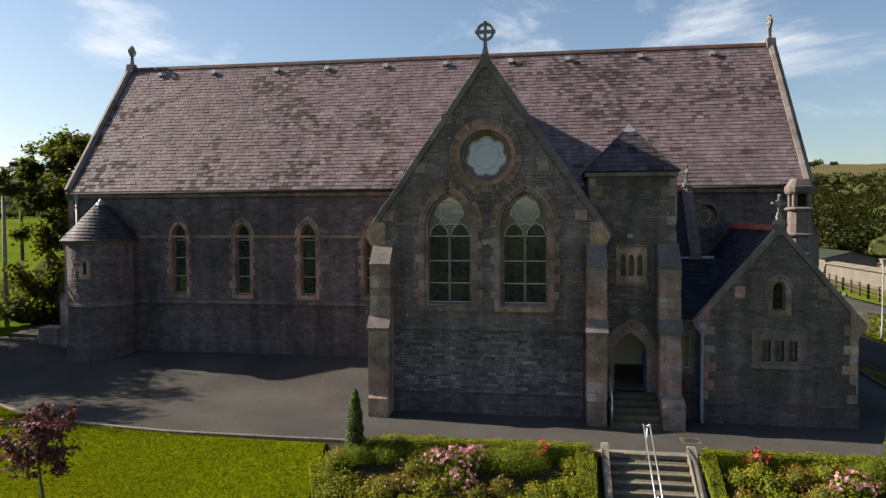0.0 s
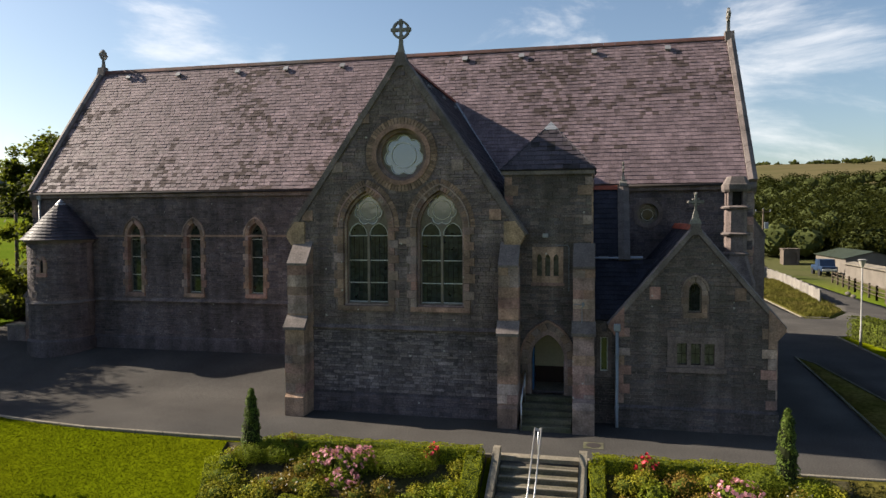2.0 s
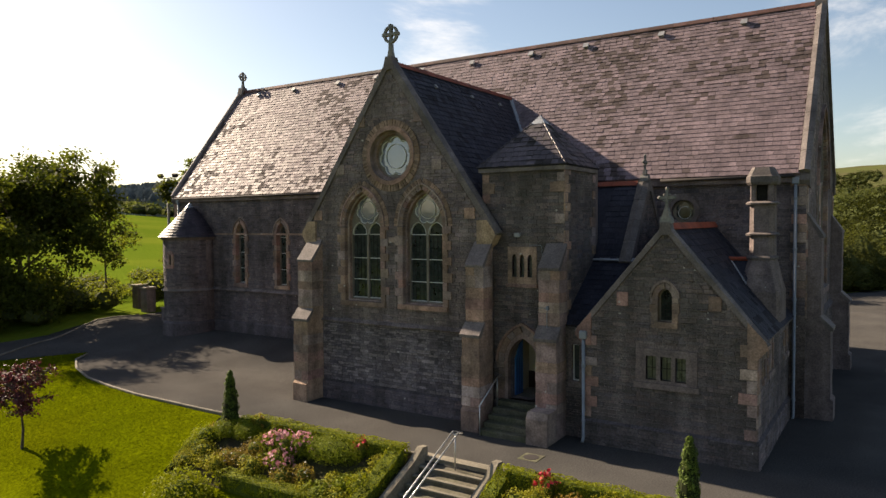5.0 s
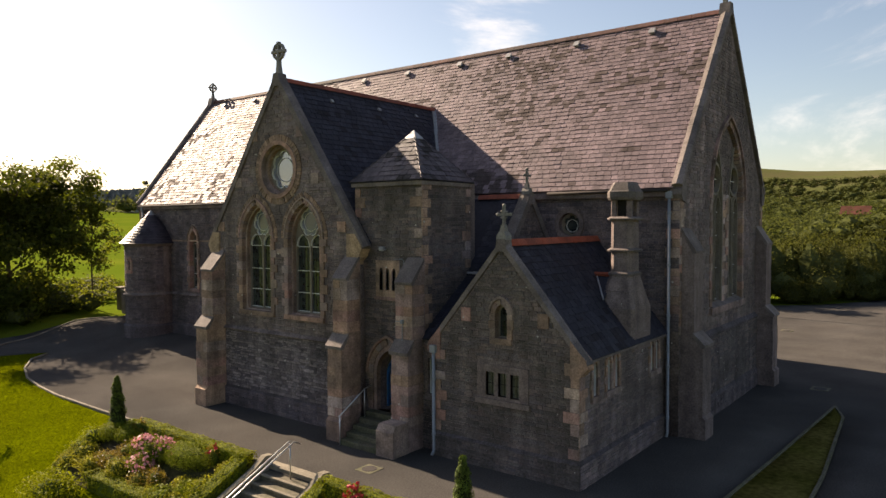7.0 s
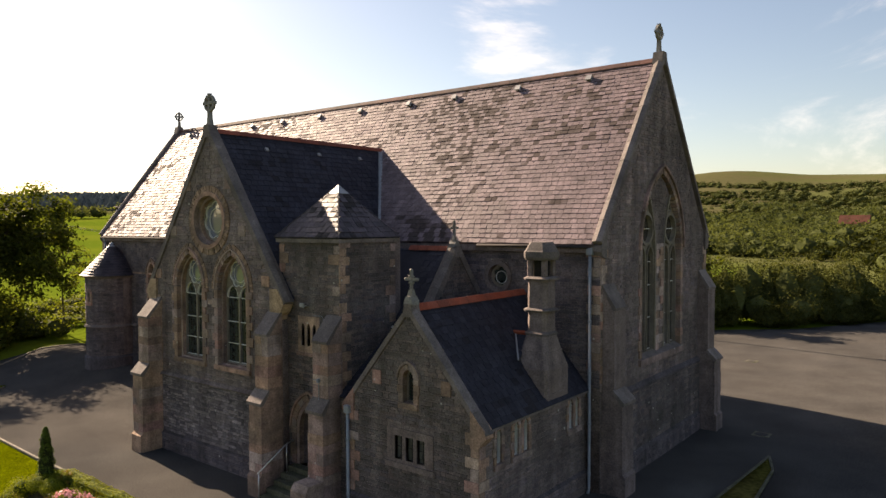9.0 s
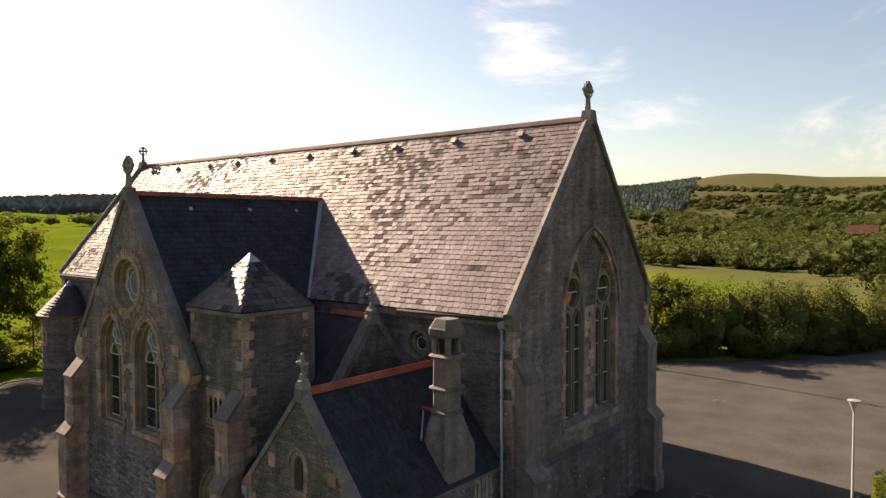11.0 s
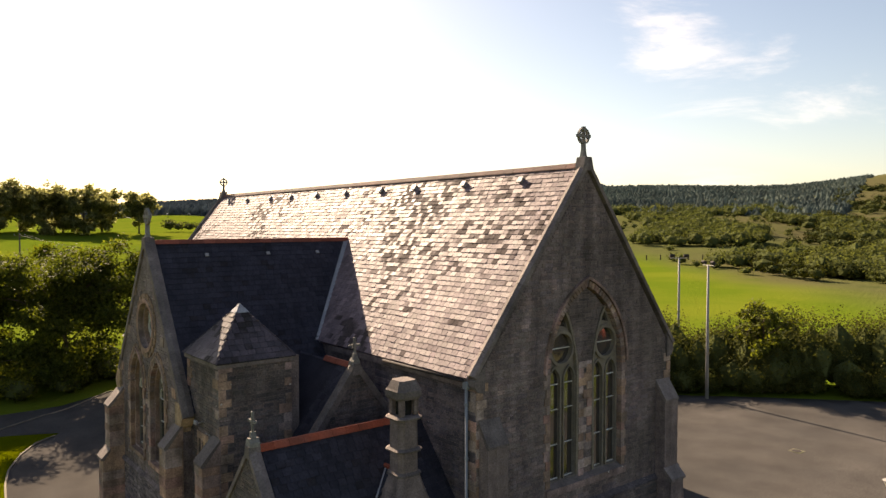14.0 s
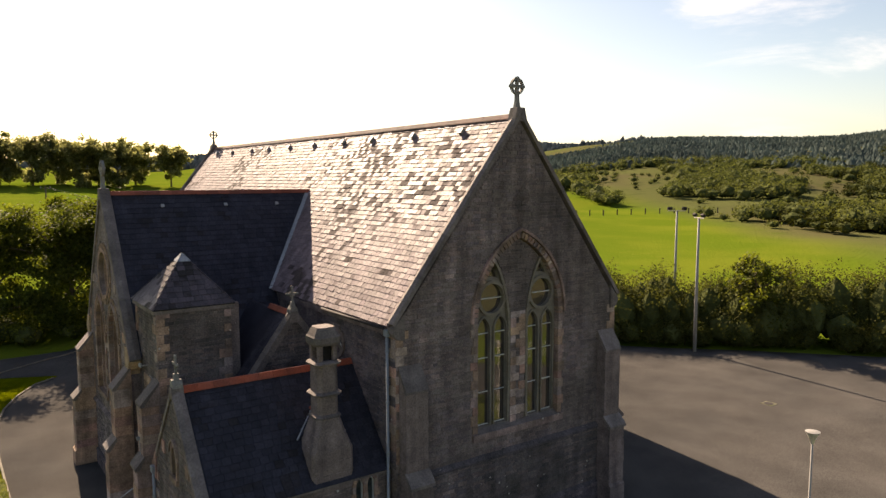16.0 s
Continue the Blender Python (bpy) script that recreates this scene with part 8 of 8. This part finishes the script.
bush_belt("scrub", beyond(inside_az(-45, 2, 110, 300, 420, (1.8, 3.6), (0.9, 1.3), 3, -0.05, 0.02) + inside_az(0, 20, 140, 700, 800, (1.8, 4.2), (0.9, 1.4), 15, -0.1, 0.016)), "scattered scrub on the hillside", M_WOODLAND, 0.65, 110, "scrub", corem=M_THICKET)
conifers("plantation", inside_az(18.5, 62, 400, 1150, 36000, (2.2, 3.9), (1.1, 1.8), 4), "conifer plantation on the far hill, haze in its colour", M_HAZED_CONIFER)
bush_belt("hilltop_trees", inside_az(-32, -12, 600, 640, 40, (2.2, 4.0), (0.9, 1.3), 5, 0.0, 0.02), "small trees along the hilltop", M_WOOD, 2.0, 60, "trees", corem=M_THICKET)
bush_belt("field_hedgerow", inside_az(44, 60, 250, 262, 60, (2.0, 3.5), (0.8, 1.2), 6), "dark field hedge across the slope", M_WOOD, 0.9, 60)
for i, (az, d_, hh_) in enumerate(((78.4, 238, 12.0), (79.8, 228, 13.5), (81.2, 240, 12.5), (82.6, 230, 14.0), (84.2, 240, 12.5), (86.0, 230, 13.5), (88.2, 236, 13.0), (90.6, 230, 13.5))):
    tree(-d_ * math.sin(radians(az)), 5 + d_ * math.cos(radians(az)), hh_, hh_ * 0.56, 60 + i, "broad oak in the row along the field", leaf=0.85, n_leaf=8000, trunk=0.4, bare=0.02, material=M_OAK)
bush_belt("tree_line", inside_az(58, 74, 236, 262, 26, (2.5, 4.0), (1.1, 1.6), 8), "bushes along the top of the field", M_WOOD, 1.0, 80, "trees", corem=M_THICKET)
conifers("far_woods", inside_az(36, 92, 1150, 2300, 6500, (9, 14), (1.1, 1.5), 9), "woods on the distant ridge, paled by painted haze", M_HAZED_WOOD)
ax, ay = -232 * math.sin(radians(75.6)), 5 + 232 * math.cos(radians(75.6))
tree(ax, ay, 12.5, 6.4, 21, "lone round tree in the field", leaf=0.8, n_leaf=8000, trunk=0.35, material=M_OAK)


# poles and lamps ------------------------------------------------------------------
def yard_lamp(x, y, top):
    z = gz(x, y)
    th = thing("street_lamp", "slim grey lamp post with a flared lantern", "lamp post", "", "", (x, y, z))
    h = top - z
    bm = bmesh.new()
    tube(bm, [(0, 0, 0), (0, 0, 0.9), (0, 0, 0.92), (0, 0, h - 0.42)], [0.07, 0.07, 0.045, 0.035], 10)
    part("post", bm, M_POLE, th, smooth=True)
    bm = bmesh.new()
    loft(bm, [[(q * math.cos(u), q * math.sin(u), zz) for u in [2 * math.pi * i / 12 for i in range(12)]] for q, zz in ((0.05, h - 0.45), (0.09, h - 0.32), (0.2, h - 0.06))])
    part("lantern", bm, M_WHITEGLASS, th, "milky flared lantern glass")
    bm = bmesh.new()
    loft(bm, [[(q * math.cos(u), q * math.sin(u), zz) for u in [2 * math.pi * i / 12 for i in range(12)]] for q, zz in ((0.23, h - 0.06), (0.24, h - 0.03), (0.1, h))])
    part("cap", bm, M_POLE, th)


yard_lamp(20.45, 17.65, 4.66)


def flood_pole(x, y, top, turn, heads=2):
    z = gz(x, y)
    th = thing("floodlight_pole", "tall grey pole with twin floodlights", "pole", "", "", (x, y, z))
    h = top - z
    bm = bmesh.new()
    tube(bm, [(0, 0, -0.2), (0, 0, h)], [0.14, 0.08], 10)
    part("post", bm, M_POLE, th, smooth=True)
    bm = bmesh.new()
    c, s = math.cos(turn), math.sin(turn)
    tube(bm, [(-0.75 * c, -0.75 * s, h - 0.02), (0.75 * c, 0.75 * s, h - 0.02)], 0.035, 6)
    part("crossarm", bm, M_POLE, th)
    for q in (-1, 1):
        bm = bmesh.new()
        box(bm, -0.22, 0.22, -0.1, 0.1, -0.13, 0.13, 0.03)
        bmesh.ops.transform(bm, verts=bm.verts, matrix=pose(q * 0.62 * c, q * 0.62 * s, h + 0.18, 35, 0, math.degrees(turn)))
        part("lamp_head", bm, M_GUTTER, th)


flood_pole(-29.3, 11.9, 10.05, 0.3)
flood_pole(-6.2, 47.0, 10.2, 0.9)
flood_pole(0.5, 40.35, 10.1, -0.5)


def utility_pole(x, y, h, turn):
    th = thing("utility_pole", "brown timber pole with crossarm and insulators", "utility pole", "", "", (x, y, gz(x, y)))
    bm = bmesh.new()
    tube(bm, [(0, 0, -0.2), (0, 0, h)], [0.15, 0.1], 8)
    part("post", bm, M_BARK, th, smooth=True)
    c, s = math.cos(turn), math.sin(turn)
    bm = bmesh.new()
    tube(bm, [(-1.0 * c, -1.0 * s, h - 0.3), (c, s, h - 0.3)], 0.06, 4)
    part("crossarm", bm, M_BARK, th)
    for q in (-0.9, 0, 0.9):
        bm = bmesh.new()
        tube(bm, [(q * c, q * s, h - 0.25), (q * c, q * s, h + (0.0 if q else 0.12))], 0.05, 6)
        part("insulator", bm, M_PIPE, th)
    return th


up1 = utility_pole(26.6, 70, 8.0, 0.2)
bm = bmesh.new()
box(bm, 0.15, 0.6, -0.2, 0.2, 5.6, 6.4, 0.04)
part("transformer", bm, M_PIPE, up1, "grey transformer box")
utility_pole(-34.5, 19.5, 7.6, 1.0)
utility_pole(-61.4, 18.0, 9.8 - gz(-61.4, 18.0), 0.7)
utility_pole(-95, 9.0, 11.9 - gz(-95, 9.0), 0.7)

# west boundary: stone gate piers with ivy
for x, y in ((-30.2, 10.0), (-28.0, 9.2)):
    th = thing("gate_pier", "squat stone gate pier with a flat cap", "pier", "pair of gate piers", "", (x, y, gz(x, y)))
    bm = bmesh.new()
    box(bm, -0.35, 0.35, -0.35, 0.35, -0.2, 1.5, 0.03)
    part("shaft", bm, M_RUBBLE, th)
    bm = bmesh.new()
    box(bm, -0.43, 0.43, -0.43, 0.43, 1.5, 1.65, 0.03)
    part("cap", bm, M_CONC, th)
th = thing("stone_bench_block", "low dark stone block beside the west wall", "stone block", "", "", (-22.6, 7.2, gz(-22.6, 7.2)))
bm = bmesh.new()
box(bm, -0.55, 0.55, -0.4, 0.4, -0.1, 0.75, 0.03)
part("block", bm, M_RUBBLE, th)
bm = bmesh.new()
box(bm, -0.6, 0.6, -0.45, 0.45, 0.75, 0.85, 0.02)
part("slab", bm, M_CONC, th)


# the farm and road on the east -------------------------------------------------------
def panel_fence(pts, h, label):
    th = thing("panel_fence", label, "fence", "", "", (0, 0, 0))
    for (x0, y0), (x1, y1) in zip(pts, pts[1:]):
        n = max(1, int(math.hypot(x1 - x0, y1 - y0) / 1.0))
        for i in range(n):
            a, b = (i + 0.02) / n, (i + 0.98) / n
            p, q = Vector((x0 + (x1 - x0) * a, y0 + (y1 - y0) * a, 0)), Vector((x0 + (x1 - x0) * b, y0 + (y1 - y0) * b, 0))
            z = gz(p.x, p.y)
            s = Vector(((q - p).y, -(q - p).x, 0)).normalized() * 0.05
            bm = bmesh.new()
            vs = [bm.verts.new((e.x, e.y, z + hh)) for e in (p - s, q - s, q + s, p + s) for hh in (-0.1, h + 0.05 * math.sin(i * 2.3))]
            for k in range(4):
                j = (k + 1) % 4
                bm.faces.new((vs[2 * k], vs[2 * j], vs[2 * j + 1], vs[2 * k + 1]))
            bm.faces.new((vs[1], vs[3], vs[5], vs[7]))
            part("board", bm, M_FENCE, th)


panel_fence([(25.9, 76), (25.6, 56), (24.9, 45), (24.2, 38)], 1.15, "weathered pale board fence beside the road")


def rail_fence(pts, label):
    th = thing("rail_fence", label, "fence", "", "", (0, 0, 0))
    for (x0, y0), (x1, y1) in zip(pts, pts[1:]):
        n = max(1, int(math.hypot(x1 - x0, y1 - y0) / 2.4))
        for i in range(n + 1):
            x, y = x0 + (x1 - x0) * i / n, y0 + (y1 - y0) * i / n
            z = gz(x, y)
            bm = bmesh.new()
            box(bm, x - 0.08, x + 0.08, y - 0.08, y + 0.08, z - 0.1, z + 1.25)
            part("post", bm, M_BARK, th)
        for hh in (0.4, 0.75, 1.1):
            bm = bmesh.new()
            tube(bm, [(x0, y0, gz(x0, y0) + hh), (x1, y1, gz(x1, y1) + hh)], 0.045, 4)
            part("rail", bm, M_BARK, th)


rail_fence([(31.6, 60), (30.6, 50), (29.9, 42.6), (29.4, 33)], "dark post and rail fence by the farm")
gate = thing("field_gate", "galvanised tubular field gate", "gate", "", "", (0, 0, 0))
for hh in (0.25, 0.5, 0.75, 1.0, 1.25):
    bm = bmesh.new()
    tube(bm, [(29.6, 32.0, gz(29.6, 32) + hh), (30.6, 27.6, gz(30.6, 27.6) + hh)], 0.03, 6)
    part("bar", bm, M_METAL, gate)
for x, y in ((29.6, 32.0), (30.6, 27.6)):
    bm = bmesh.new()
    tube(bm, [(x, y, gz(x, y) - 0.1), (x, y, gz(x, y) + 1.4)], 0.06, 6)
    part("post", bm, M_METAL, gate)


def shed(x0, x1, y0, y1, eave, top, wallm, roofm, label, name="farm_shed"):
    z = gz((x0 + x1) / 2, (y0 + y1) / 2)
    th = thing(name, label, "shed", "", "", (0, 0, 0))
    xm = (x0 + x1) / 2
    bm = bmesh.new()
    prism(bm, [(x0, z - 0.5), (x1, z - 0.5), (x1, z + eave), (xm, z + top - 0.06), (x0, z + eave)], lambda u, v, d: (u, d, v), y0, y1)
    part("wall", bm, wallm, th)
    for s, xe in ((-1, x0 - 0.3), (1, x1 + 0.3)):
        n = int((y1 - y0) / 1.0)
        for i in range(n):
            a, b = y0 - 0.2 + (y1 - y0 + 0.4) * i / n, y0 - 0.2 + (y1 - y0 + 0.4) * (i + 1) / n
            bm = bmesh.new()
            slab(bm, [(xe, a, z + eave - 0.08), (xe, b - 0.02, z + eave - 0.08), (xm, b - 0.02, z + top), (xm, a, z + top)], 0.05)
            part("roof_sheet", bm, roofm, th)


shed(34.7, 36.6, 46, 66, 1.85, 2.0, M_WHITEWALL, M_CONC, "long low whitewashed farm shed")
shed(39.0, 47.0, 48, 62, 2.2, 3.9, M_WHITEWALL, M_REDROOF, "farm shed with a rusty red roof")
shed(36.0, 42.0, 70, 82, 1.7, 2.5, M_WHITEWALL, M_GREENROOF, "farm shed with a green sheet roof")
shed(52.0, 62.0, 62, 76, 2.4, 4.2, M_WHITEWALL, M_GREENROOF, "farm shed with a green sheet roof")
barn = thing("barn", "red-roofed barn half hidden in the wood", "barn", "", "", (-7.1, 200, gz(-7.1, 200) - 0.8))
bm = bmesh.new()
prism(bm, [(-2.5, -0.5), (2.5, -0.5), (2.5, 5.0), (0, 7.0), (-2.5, 5.0)], lambda u, v, d: (d, u, v), -3.4, 3.4)
part("wall", bm, M_HUTWALL, barn)
for q in (-1, 1):
    for k in range(7):
        bm = bmesh.new()
        x_ = -3.6 + 7.2 * k / 7
        slab(bm, [(x_, q * 2.8, 4.8), (x_ + 1.01, q * 2.8, 4.8), (x_ + 1.01, 0, 7.1), (x_, 0, 7.1)], 0.06)
        part("roof_sheet", bm, M_BARNROOF, barn)
hut = thing("brown_hut", "small flat-roofed brown hut with dark doorway", "hut", "", "", (32.4, 80, gz(32.4, 80)))
bm = bmesh.new()
holed(bm, [(-1.0, -0.2), (1.0, -0.2), (1.0, 2.1), (-1.0, 2.1)], [[(-0.1, 0.3), (0.7, 0.3), (0.7, 1.7), (-0.1, 1.7)]], lambda u, v, d: (u, -d, v), -0.2, 0)
part("front_wall", bm, M_HUTWALL, hut)
bm = bmesh.new()
box(bm, -1.0, 1.0, 0.21, 2.0, -0.2, 2.1)
part("body", bm, M_HUTWALL, hut)
bm = bmesh.new()
box(bm, -1.1, 1.1, -0.1, 2.1, 2.1, 2.22)
part("roof", bm, M_HUTWALL, hut)
trk = thing("pickup_truck", "old dark blue farm truck parked by the sheds", "truck", "", "", (33.6, 70, gz(33.6, 70)))
bm = bmesh.new()
box(bm, -0.9, 0.9, -2.2, 2.2, 0.55, 1.15, 0.06)
part("body", bm, M_TRUCK, trk)
bm = bmesh.new()
prism(bm, [(-1.0, 1.15), (1.1, 1.15), (0.8, 1.95), (-0.8, 1.95)], lambda u, v, d: (d, u - 0.4, v), -0.85, 0.85)
part("cab", bm, M_TRUCK, trk)
bm = bmesh.new()
box(bm, -0.8, 0.8, -2.27, -2.21, 0.6, 0.85, 0.02)
part("bumper", bm, M_PAINT, trk, "pale front bumper")
for x in (-0.85, 0.85):
    for y in (-1.4, 1.4):
        bm = bmesh.new()
        bmesh.ops.create_cone(bm, cap_ends=True, segments=16, radius1=0.42, radius2=0.42, depth=0.25, matrix=pose(x, y, 0.42, 0, 90, 0))
        part("wheel", bm, M_RUBBER, trk)
for i, (x, y, rr) in enumerate(((28.9, 46.5, 0.25), (28.6, 44.2, 0.22))):
    th = thing("white_stone", "whitewashed boulder on the grass verge", "boulder", "verge boulders", "", (x, y, gz(x, y)))
    bm = bmesh.new()
    bmesh.ops.create_icosphere(bm, subdivisions=2, radius=rr)
    for v in bm.verts:
        v.co *= 1 + 0.2 * noise.noise(v.co * 4)
        v.co.z = v.co.z * 0.8 + rr * 0.5
    part("rock", bm, M_WHITEWALL, th)
# manhole covers and patches in the yard
for x, y, rr in ((-9.6, 1.1, 0.32), (6.6, -2.2, 0.3), (15.2, 16.5, 0.35), (10.5, 33.0, 0.35)):
    th = thing("manhole_cover", "round iron cover set in worn concrete", "manhole cover", "covers in the yard", "", (x, y, gz(x, y)))
    bm = bmesh.new()
    box(bm, -rr, rr, -rr, rr, -0.05, 0.012, 0.004)
    part("surround", bm, M_MOSSY, th)
    bm = bmesh.new()
    bmesh.ops.create_cone(bm, cap_ends=True, segments=24, radius1=rr * 0.75, radius2=rr * 0.75, depth=0.04, matrix=Matrix.Translation((0, 0, 0.0)))
    part("cover", bm, M_GUTTER, th)
# overhead wires
for x0, y0, z0, x1, y1, z1 in ((-34.5, 19.5, 8.2, -61.4, 18.0, 9.6), (-61.4, 18.0, 9.6, -95, 9.0, 11.7), (-34.0, 20.3, 8.2, -60.7, 18.6, 9.6), (-60.7, 18.6, 9.6, -94.3, 9.6, 11.7)):
    th = thing("overhead_wire", "thin dark overhead wire between poles", "wire", "", "", (0, 0, 0))
    bm = bmesh.new()
    tube(bm, [(x0 + (x1 - x0) * t, y0 + (y1 - y0) * t, z0 + (z1 - z0) * t - 2.4 * t * (1 - t)) for t in [i / 12 for i in range(13)]], 0.03, 4)
    part("wire", bm, M_GUTTER, th)
# fence posts across the meadow
fp = thing("field_fence", "grey stakes of a wire fence across the meadow", "fence", "", "", (0, 0, 0))
for i in range(26):
    a = radians(16 + i * 1.15)
    d = 172 + 14 * math.sin(i * 0.2)
    x, y = -d * math.sin(a), 5 + d * math.cos(a)
    bm = bmesh.new()
    box(bm, x - 0.12, x + 0.12, y - 0.12, y + 0.12, gz(x, y) - 0.5, gz(x, y) + 1.4)
    part("stake", bm, M_BARK, fp)
